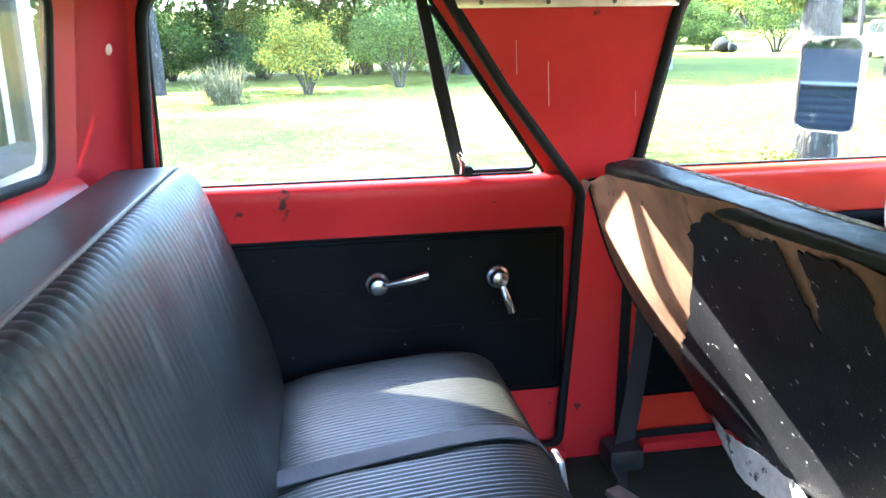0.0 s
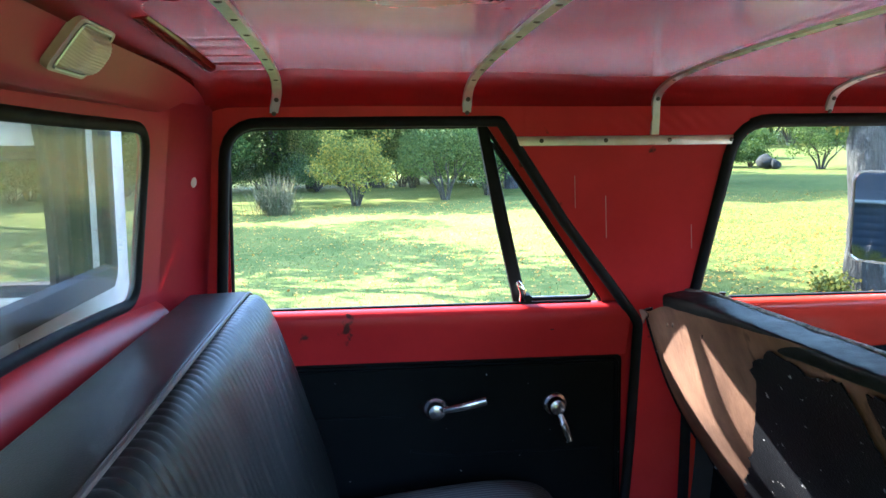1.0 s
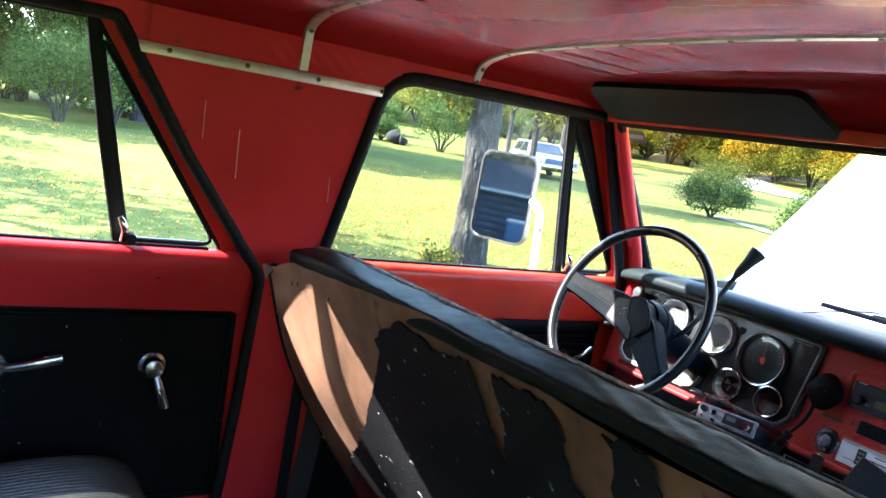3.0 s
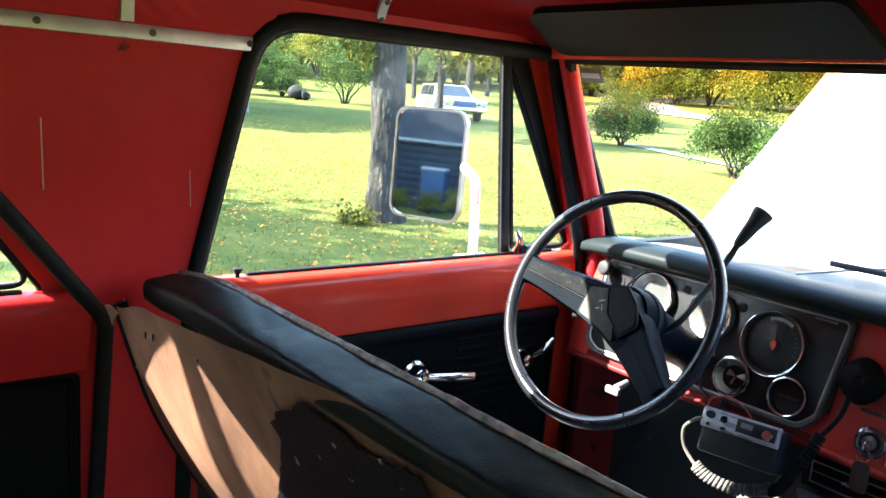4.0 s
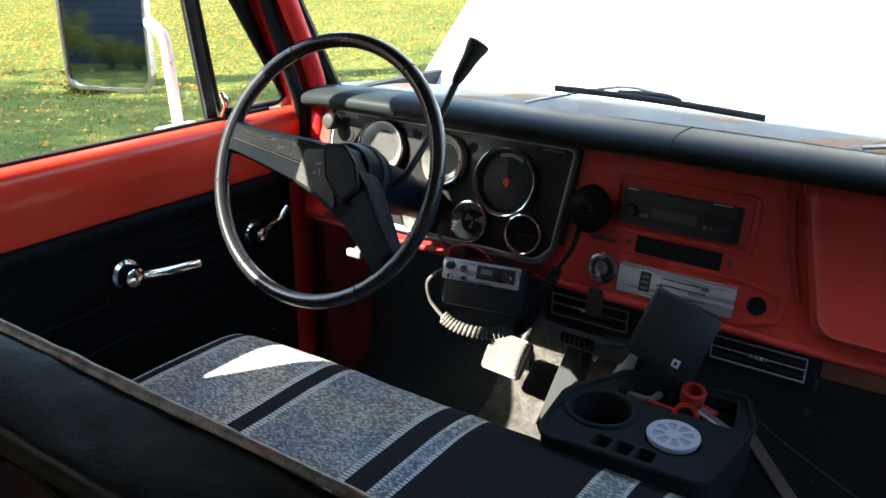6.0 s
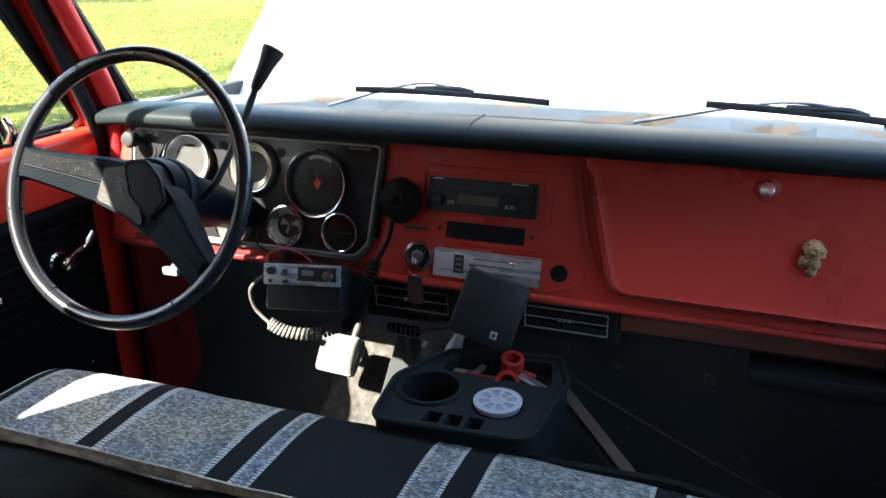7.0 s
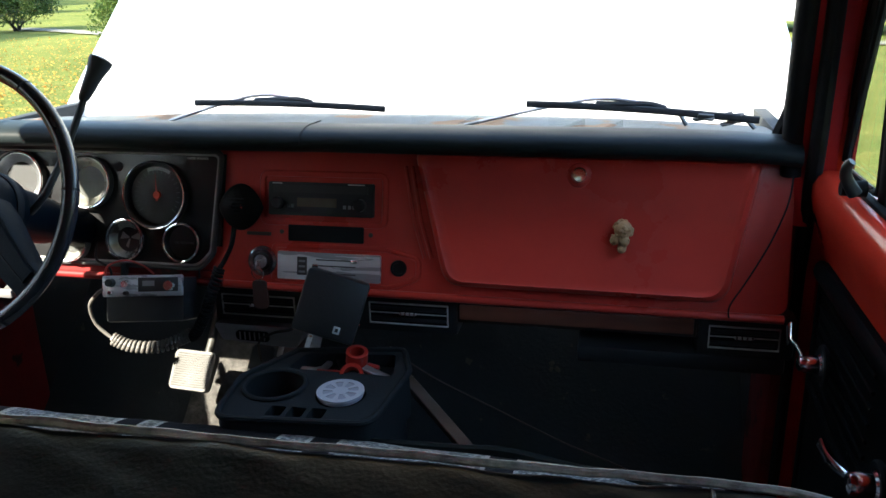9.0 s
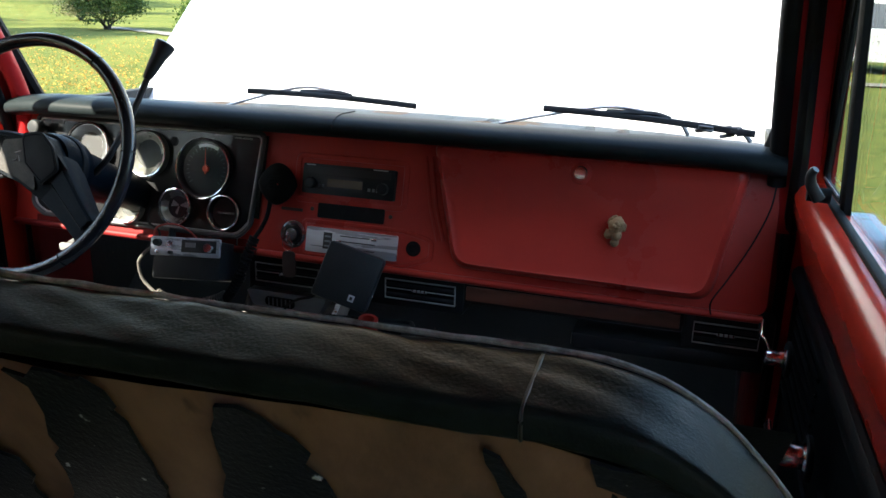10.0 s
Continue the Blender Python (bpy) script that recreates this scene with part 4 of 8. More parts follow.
# ---- sun visors ----
for s, x0, x1 in ((-1, -0.685, -0.075), (1, 0.075, 0.685)):
    v = thing("sun_visor", (s * 0.38, 1.20, 1.86), "dark grey vinyl sun visor folded up at the header", "sun visor", "sun visors")
    out = rounded([(x0, 0.0, 0.03), (x1, 0.0, 0.02), (x1 - 0.02 * (s < 0), 0.135, 0.03), (x0 + 0.02, 0.135, 0.05)])
    bm = plate(out, [], 0.014)
    bmesh.ops.transform(bm, matrix=pose(0, 1.285, 1.822) @ Matrix.Rotation(radians(153), 4, "X"), verts=bm.verts)
    part("panel", bm, VISOR, v)
    part("rod", tube(bmesh.new(), [(x0 + 0.01, 1.283, 1.832), (x1 - 0.01, 1.283, 1.832)], 0.006, 8), CHROME, v)
    part("bracket", box(bmesh.new(), (x0 + 0.03 if s < 0 else x1 - 0.03, 1.296, 1.838), (0.03, 0.02, 0.02), 0.004), CHROME, v)

# ---- benches ----


def super_ring(a, b, n=3.4, seg=40):
    out = []
    for i in range(seg):
        t = 2 * math.pi * i / seg
        c, s = math.cos(t), math.sin(t)
        out.append((a * math.copysign(abs(c) ** (2 / n), c), b * math.copysign(abs(s) ** (2 / n), s)))
    return out


def cushion(x0, x1, m, half_depth, half_height, ribs=0.0, pitch=0.0125, nu=None, end=0.07, crown=0.012, seg=44, power=3.4, taper=0.0):
    """A bench cushion along x with a soft section and rounded ends; ribs run round the section."""
    base = super_ring(half_depth, half_height, power, seg)
    nu = nu or int((x1 - x0) / 0.01)
    bm = bmesh.new()
    rows = []
    for i in range(nu + 1):
        x = x0 + (x1 - x0) * i / nu
        d = min(x - x0, x1 - x) / end
        k = 1.0 if d >= 1 else max(0.05, (1 - (1 - d) ** 3) ** (1 / 3)) * 0.45 + 0.55 * min(1, d * 2.2 + 0.1)
        w = abs(math.sin(math.pi * x / pitch)) * ribs
        rows.append([bm.verts.new(m @ Vector((x * (1 - taper * (0.5 - 0.5 * q / half_height) ** 1.0), p * (0.35 + 0.65 * k) + w * (0.7 if p > 0 else 0), q * k + crown * (q > 0) * (1 - (2 * i / nu - 1) ** 2) + w * (q > 0)))) for p, q in base])
    for a, b in zip(rows, rows[1:]):
        for j in range(seg):
            bm.faces.new((a[j], a[(j + 1) % seg], b[(j + 1) % seg], b[j]))
    bm.faces.new(rows[0])
    bm.faces.new(rows[-1])
    return bm


# rear bench
rear = thing("rear_bench_seat", (0, -0.05, 0.66), "black ribbed vinyl rear bench seat with worn top seam", "bench seat")
part("cushion", cushion(-0.735, 0.735, pose(0, -0.005, 0.895, 5.5, 0, 0), 0.265, 0.108, ribs=0.0028, pitch=0.0125, nu=590, end=0.075, seg=48), VINYL_SEAT, rear, "ribbed black vinyl seat cushion", angle=80)
bk = pose(0, -0.34, 1.175, 17, 0, 0)
back_bm = cushion(-0.735, 0.735, bk, 0.062, 0.285, ribs=0.0008, pitch=0.0245, nu=540, end=0.085, seg=72, power=4.2, crown=0.004)
rc = random.Random(31)
FOLDS = [(x + rc.uniform(-0.02, 0.02), 0.21 - rc.uniform(0, 0.10), rc.uniform(0.05, 0.32), rc.uniform(0.10, 0.26), rc.uniform(0.6, 1.0)) for x in (-0.66, -0.62, -0.57, -0.50, -0.43, -0.36, -0.28, -0.15, 0.0, 0.2, 0.4)]
inv = bk.inverted()
for v in back_bm.verts:
    c = inv @ v.co
    if c.y > 0.03:
        h = 0.0
        for fx, fz, slope, ln, amp in FOLDS:
            s = fz - c.z
            if -0.02 < s < ln:
                d = c.x - (fx + slope * s + 0.015 * math.sin(9 * s + fx * 40))
                w = 0.007 + 0.02 * max(0.0, s)
                h -= 0.0055 * amp * math.exp(-(d / w) ** 2) * math.sin(math.pi * (s + 0.02) / (ln + 0.02))
        v.co = bk @ Vector((c.x, c.y + h + 0.004 * noise.noise(c * 7), c.z))
    if c.z > 0.22:
        v.co += Vector((0, 0.5, 1)) * 0.0016 * abs(math.sin(math.pi * c.x / 0.0245)) * min(1.0, (c.z - 0.22) / 0.03)
part("backrest", back_bm, VINYL_SEAT, rear, "ribbed black vinyl backrest with creases", angle=80)
bm = bmesh.new()
box(bm, (0, -0.470, 1.4415), (1.42, 0.125, 0.03), 0.010, rot=Matrix.Rotation(radians(2), 4, "X"), seg=3)
part("top_cover", bm, VINYL_SEAT, rear, "smooth faded vinyl top panel")
part("piping", tube(bmesh.new(), spline([(-0.725, -0.40, 1.425), (-0.69, -0.404, 1.456), (-0.5, -0.405, 1.4605), (0, -0.405, 1.461), (0.5, -0.405, 1.4605), (0.70, -0.404, 1.454)], 8), 0.0042, 8), PIPING, rear, "faded brown piping")
part("base_frame", box(bmesh.new(), (0, -0.05, 0.745), (1.36, 0.44, 0.17), 0.02), MAT_FLOOR, rear, "dark seat base")

belt = thing("lap_belt", (-0.27, 0.1, 1.01), "black lap belt lying across the rear cushion", "seat belt")
bm = bmesh.new()
sweep(bm, spline([(-0.245, -0.22, 0.992), (-0.25, -0.05, 1.018), (-0.262, 0.10, 1.031), (-0.272, 0.20, 1.022), (-0.278, 0.255, 0.975), (-0.28, 0.272, 0.90), (-0.285, 0.272, 0.83)], 8), [(-0.024, -0.001), (0.024, -0.001), (0.024, 0.0014), (-0.024, 0.0014)])
part("webbing", bm, BELT, belt)
part("buckle", box(bmesh.new(), (-0.285, 0.281, 0.93), (0.052, 0.014, 0.07), 0.006, rot=Matrix.Rotation(0.15, 4, "X")), STEEL, belt, "metal belt buckle")
belt2 = thing("seat_belt", (-0.70, 0.62, 0.70), "dark belt and buckle hanging beside the front seat", "seat belt")
part("webbing", sweep(bmesh.new(), spline([(-0.755, 0.64, 1.16), (-0.748, 0.635, 1.02), (-0.735, 0.615, 0.88), (-0.71, 0.585, 0.76), (-0.66, 0.55, 0.69), (-0.60, 0.54, 0.675)], 8), [(-0.028, -0.0012), (0.028, -0.0012), (0.028, 0.0016), (-0.028, 0.0016)], up=(1, 0.3, 0.2)), BELT, belt2)
part("retractor", box(bmesh.new(), (-0.70, 0.57, 0.712), (0.09, 0.09, 0.06), 0.015), PLASTIC, belt2)
part("buckle", box(bmesh.new(), (-0.56, 0.52, 0.682), (0.075, 0.045, 0.018), 0.006, rot=Matrix.Rotation(0.4, 4, "Z")), STEEL, belt2)

# front bench: reclined back, fibreboard behind, blanket on the cushion
RB = Vector((0, 0.45, -1.0)).normalized()      # down along the back of the seat
RN = Vector((0, -1.0, -0.45)).normalized()     # out of the board, to the rear


def ease(t):
    t = max(0.0, min(1.0, t))
    return t * t * (3 - 2 * t)


def board(x, d, h=0.0):
    """A place on the seat's rear board: x, metres down from its top, height above it. Its left side has sprung away to the rear."""
    flare = 0.056 * ease((-0.05 - x) / 0.60) * (1 - ease((d - 0.15) / 0.48)) + 0.034 * ease((-0.36 - x) / 0.22) * math.sin(math.pi * max(0.0, min(1.0, d / 0.62)))
    wave = 0.004 * math.sin(5 * x + 9 * d)
    return Vector((x, 0.538 - flare, 1.403 + 0.03 * x)) + RB * d + RN * (h + wave)


front = thing("front_bench_seat", (0, 0.9, 0.66), "front bench seat with black roll top and torn fibreboard back", "bench seat")
ROLL = [(0.000, -0.050), (-0.012, -0.044), (-0.0155, -0.024), (-0.0135, -0.0115), (-0.005, -0.007), (0.022, -0.002), (0.047, 0.0), (0.056, -0.012), (0.062, -0.05), (0.095, -0.12), (0.075, -0.12), (0.04, -0.06)]


def roll_at(x, sx):
    """The section of the seat's top roll at x; the ends bend down."""
    e = max(0.0, (abs(x) - 0.56) / 0.165)
    drop = 0.105 * e ** 2.6 * (1.0 if x > 0 else 0.06)
    back = 0.014 * e ** 2 * (x < 0)
    flat = 1 - 0.42 * max(0.0, min(1.0, (x + 0.55) / 0.75))
    return [Vector((x, 0.541 - back + p * (1 - 0.2 * e ** 3), 1.444 + 0.013 * x + q * (1 - 0.2 * e ** 3) * (flat if q > -0.055 and p < 0.03 else 1.0) - drop)) for p, q in sx]


bm = bmesh.new()
rows = []
sec = [tuple(v)[:2] for v in spline([(p, q, 0) for p, q in ROLL], 4, closed=True)]
xs = [-0.725 + 1.45 * i / 160 for i in range(161)]
for x in xs:
    r = roll_at(x, sec)
    rows.append([bm.verts.new(v + Vector((0, 0, 0.0016 * noise.noise(Vector((x * 11, 3.1, 0))) + 0.0016 * noise.noise(Vector((x * 26 + v.y * 60, v.y * 22, 1.7))) + 0.0006 * noise.noise(v * 80)))) for v in r])
for a, b in zip(rows, rows[1:]):
    for j in range(len(sec)):
        bm.faces.new((a[j], a[(j + 1) % len(sec)], b[(j + 1) % len(sec)], b[j]))
bm.faces.new(rows[0])
bm.faces.new(rows[-1])
part("top_roll", bm, VINYL, front, "black grained vinyl roll along the top", angle=70)
part("piping", tube(bmesh.new(), [roll_at(x, [(0.0525, 0.001)])[0] + Vector((0, 0, 0.0012 * noise.noise(Vector((x * 40, 0.3, 2))))) for x in xs], 0.0044, 8, scale=[1.0 - 0.5 * ease((x + 0.1) / 0.5) for x in xs]), PIPING_WORN, front, "worn grey piping")
part("seam", tube(bmesh.new(), roll_at(0.555, sec[4:28]), 0.0013, 6), SEAM, front, "stitched seam")
# padded front of the back
bm = bmesh.new()
sheet(bm, lambda u, v: Vector(((-0.70 + 1.4 * u) * (1 - 0.05 * v), 0.60 + 0.20 * v + 0.03 * math.sin(v * math.pi), 1.42 - 0.44 * v)), 40, 20)
bmesh.ops.solidify(bm, geom=bm.faces[:], thickness=0.02)
part("backrest", bm, VINYL_SEAT, front, "padded seat back")
LD = 0.645                                    # length of the board


def half_width(d):
    return 0.714 - 0.058 * d



def left_over(d):
    """The sprung left side stands out past the seat."""
    return 1.052 + 0.055 * d / 0.645


bm = bmesh.new()


def board_top(x):
    """The board's upper edge follows the roll where it bends down."""
    return 0.13 * max(0.0, (x - 0.54) / 0.165) ** 2.4 - 0.036 * ease((x + 0.72) / 0.16) * (1 - ease((x + 0.10) / 0.30)) + 0.003 * noise.noise(Vector((x * 22, 0.5, 0)))


sheet(bm, lambda u, v: board((-1 + 2 * u) * half_width(LD * v) * (left_over(LD * v) if u < 0.5 else 1.0), board_top(-0.72 + 1.44 * u) * (1 - v) + LD * v, -0.004), 90, 30)
bmesh.ops.solidify(bm, geom=bm.faces[:], thickness=0.004)
part("rear_board", bm, CARDBOARD, front, "bare brown fibreboard")


def torn(pts, seed, rough=0.005):
    """A torn outline: points (x, d) with small jags between them."""
    r = random.Random(seed)
    out = []
    n = len(pts)
    for i in range(n):
        a, b = Vector(pts[i]), Vector(pts[(i + 1) % n])
        k = max(1, int((b - a).length / 0.012))
        for j in range(k):
            p = a + (b - a) * j / k
            out.append((p.x + r.uniform(-rough, rough) * (j > 0), p.y + r.uniform(-rough, rough) * (j > 0)))
    return out


VINYL_OUT = torn([(-0.262, -0.008), (-0.21, 0.0), (-0.16, 0.017), (-0.08, 0.002), (-0.055, 0.077), (-0.026, 0.147), (-0.005, 0.077), (-0.018, 0.002), (0.094, 0.0), (0.123, 0.03),
                  (0.126, 0.095), (0.15, 0.115), (0.148, 0.175), (0.165, 0.20), (0.18, 0.162), (0.209, 0.057), (0.216, 0.014), (0.20, 0.0), (0.265, -0.004), (0.279, 0.007),
                  (0.282, 0.127), (0.30, 0.20), (0.335, 0.11), (0.347, 0.072), (0.363, 0.002), (0.393, 0.007), (0.419, 0.041), (0.412, 0.055), (0.44, 0.12), (0.50, 0.22), (0.60, 0.27),
                  (0.69, 0.30), (0.668, 0.640), (-0.735, 0.640), (-0.730, 0.612), (-0.594, 0.44), (-0.51, 0.345), (-0.445, 0.262), (-0.395, 0.178), (-0.362, 0.12), (-0.336, 0.07), (-0.345, 0.05), (-0.322, 0.027), (-0.285, 0.014)], 4)
SPOT_1 = torn([(0.533, 0.006), (0.542, 0.012), (0.549, 0.034), (0.557, 0.062), (0.546, 0.060), (0.538, 0.030)], 8, 0.002)
SPOT_2 = torn([(0.592, 0.002), (0.625, 0.006), (0.655, 0.028), (0.66, 0.06), (0.625, 0.055), (0.612, 0.03), (0.596, 0.024)], 9, 0.003)
for outline in (VINYL_OUT, SPOT_1, SPOT_2):
    bm = plate(outline, [], 0.003, cuts=[0.03 * k for k in range(1, 23)])
    for k in range(1, 48):
        bmesh.ops.bisect_plane(bm, geom=bm.verts[:] + bm.edges[:] + bm.faces[:], plane_co=(-0.72 + 0.03 * k, 0, 0), plane_no=(1, 0, 0))
    part("torn_vinyl", moved(bm, lambda c: board(c.x, c.y, 0.0015 + c.z)), TORN_VINYL, front, "torn scuffed black vinyl")
for s in (-1, 1):
    part("edge_lip", sweep(bmesh.new(), [board(s * (half_width(LD * k / 16) * (left_over(LD * k / 16) if s < 0 else 1.0) + 0.002), LD * k / 16, -0.012) for k in range(4 if s > 0 else 0, 17)], ring(0.007, 8, 0.012), up=(0, 1, 0)), TORN_VINYL, front, "black vinyl edge")
part("frayed_corner", moved(plate(torn([(-0.754, -0.006), (-0.735, -0.010), (-0.70, -0.004), (-0.725, 0.008), (-0.738, 0.016), (-0.754, 0.03)], 3, 0.004), [], 0.003), lambda c: board(c.x, c.y, 0.005 + c.z)), PLANK, front, "frayed fibreboard corner")
for k in range(4):
    x = (-0.715, -0.612, -0.585, -0.47)[k]
    part("staple_tuft", box(bmesh.new(), board(x, 0.004 + 0.004 * (k % 2), 0.004), (0.002, 0.002, 0.009), 0.0007, rot=Matrix.Rotation(0.4 * math.sin(k * 3), 4, "Y")), RUBBER, front)
part("hanging_hem", moved(plate(torn([(-0.71, 0.632), (-0.2, 0.636), (0.3, 0.64), (0.3, 0.665), (-0.05, 0.672), (-0.22, 0.70), (-0.33, 0.682), (-0.40, 0.735), (-0.52, 0.725), (-0.60, 0.69), (-0.70, 0.665)], 5, 0.004), [], 0.003), lambda c: board(c.x, c.y, 0.006 + 0.5 * max(0.0, c.y - 0.66) + 0.010 * math.sin(c.x * 19) + c.z)), HEM, front, "loose pale cloth hem")
bm = bmesh.new()
sheet(bm, lambda u, v: Vector((-0.70 + 1.40 * u, 0.560, 1.398 + 0.02 * (-0.70 + 1.40 * u) - board_top(-0.72 + 1.44 * u) * (1 - v))) + RB * (0.60 * v), 30, 12)
bmesh.ops.solidify(bm, geom=bm.faces[:], thickness=0.003)
part("inner_cover", bm, VISOR, front, "dark cloth cover inside the seat back")
part("base_frame", box(bmesh.new(), (0, 1.06, 0.76), (1.16, 0.28, 0.19), 0.02), MAT_FLOOR, front, "dark seat base")
part("cushion", cushion(-0.70, 0.70, pose(0, 1.012, 0.948), 0.206, 0.098, power=5, nu=110, end=0.125, seg=40, crown=0.008), VINYL_SEAT, front, "black vinyl seat cushion", angle=80)

blanket = cushion(-0.708, 0.712, pose(0, 1.016, 0.955), 0.214, 0.104, power=5, nu=220, end=0.125, seg=64, crown=0.012)
for v in blanket.verts:
    v.co.z += 0.0022 * noise.noise(v.co * 14) + 0.003 * noise.noise(v.co * 5)
low = [v for v in blanket.verts if v.co.z < 0.905]
bmesh.ops.delete(blanket, geom=low, context="VERTS")
solid("saddle_blanket", blanket, BLANKET, "grey woven saddle blanket with black stripes over the front cushion", "blanket", angle=80)
bm = bmesh.new()
tube(bm, spline([(0.05, 1.205, 1.045), (0.16, 1.215, 1.046), (0.30, 1.222, 1.046), (0.38, 1.21, 1.056), (0.47, 1.20, 1.048), (0.56, 1.17, 1.058), (0.66, 1.12, 1.05)], 8), 0.008, 8)
solid("rolled_seam", bm, VINYL, "black rolled edge lying along the front cushion", "seat trim")

# ---- dashboard ----


def face_y(z):
    return 1.53 + 0.25 * (z - 1.30)


FACE = Matrix(((1, 0, 0, 0), (0, 0.2425, -0.9701, 0), (0, 0.9701, 0.2425, 0), (0, 0, 0, 1)))   # x right, y up the face, z out to the seat


def on_face(x, z, out=0.0):
    return Matrix.Translation((x, face_y(z), z)) @ FACE @ pose(0, 0, out)


def face_plate(pts, z_out, depth, x=0.0, z=1.30):
    """A plate on the dashboard's face from an outline in (x, z)."""
    bm = plate([(px, (pz - z) * 1.0308) for px, pz in pts], [], depth)
    bmesh.ops.transform(bm, matrix=on_face(x, z, z_out), verts=bm.verts)
    return bm


dash = thing("dashboard", (0, 1.55, 1.28), "red painted steel dashboard with padded black top and gauges", "dashboard")
part("face", face_plate(rounded([(-0.775, 1.165, 0.02), (0.775, 1.165, 0.02), (0.775, 1.412), (-0.775, 1.412)]), -0.02, 0.02), RED_DASH, dash, "red painted dashboard face")
PADP = [(1.70, 1.416), (1.655, 1.427), (1.60, 1.438), (1.54, 1.444), (1.505, 1.441), (1.487, 1.433), (1.482, 1.421), (1.488, 1.411), (1.51, 1.404), (1.57, 1.400), (1.70, 1.404)]
pads = [tuple(v)[:2] for v in spline([(y, z, 0) for y, z in PADP], 4, closed=True)]
bm = bmesh.new()
rows = []
for i in range(61):
    x = -0.775 + 1.55 * i / 60
    e = max(0, (abs(x) - 0.62) / 0.155)
    rows.append([bm.verts.new((x, y + 0.022 * e * e * (y < 1.56) - 0.115 * x * x * max(0, (y - 1.56) / 0.14), z - 0.012 * e * e * (z > 1.40) + 0.0008 * noise.noise(Vector((x * 9, y * 20, 1))))) for y, z in pads])
for a, b in zip(rows, rows[1:]):
    for j in range(len(pads)):
        bm.faces.new((a[j], a[(j + 1) % len(pads)], b[(j + 1) % len(pads)], b[j]))
bm.faces.new(rows[0])
bm.faces.new(rows[-1])
part("pad", bm, PAD, dash, "padded black vinyl dashboard top", angle=60)
part("pad_seam", tube(bmesh.new(), spline([(-0.008, 1.60, 1.4415), (-0.006, 1.54, 1.4445), (-0.004, 1.505, 1.4415), (-0.003, 1.4865, 1.4335), (-0.003, 1.4815, 1.421)], 5), 0.0012, 6), RUBBER, dash)

# instrument cluster
CL = [(-0.722, 1.393, 0.012), (-0.722, 1.205, 0.03), (-0.69, 1.188, 0.02), (-0.215, 1.188, 0.035), (-0.190, 1.215, 0.02), (-0.174, 1.391, 0.012)]
part("cluster_panel", face_plate(rounded(CL), 0.0, 0.008), BEZEL, dash, "worn black metal instrument panel")
rim = [tuple(on_face(x, z, 0.009).translation) for x, z in rounded(CL)]
part("cluster_rim", sweep(bmesh.new(), rim, ring(0.0046, 8, 0.005), up=(0, -1, 0), closed=True), SCREW_STEEL, dash)
line = [tuple(on_face(-0.448 + (x + 0.448) * 0.978, 1.29 + (z - 1.29) * 0.945, 0.0088).translation) for x, z in rounded(CL)]
part("cluster_line", sweep(bmesh.new(), line, ring(0.0022, 8, 0.0018), up=(0, -1, 0), closed=True), VENT_TRIM, dash, "thin bright trim line")
part("cluster_flange", sweep(bmesh.new(), [tuple(on_face(-0.176 + 0.0006 * k, 1.388 - 0.0145 * k, 0.004).translation - Vector((0.0016 * k * 0.8, 0, 0))) for k in range(12)], ring(0.008, 8, 0.006), up=(0, -1, 0)), BEZEL, dash)


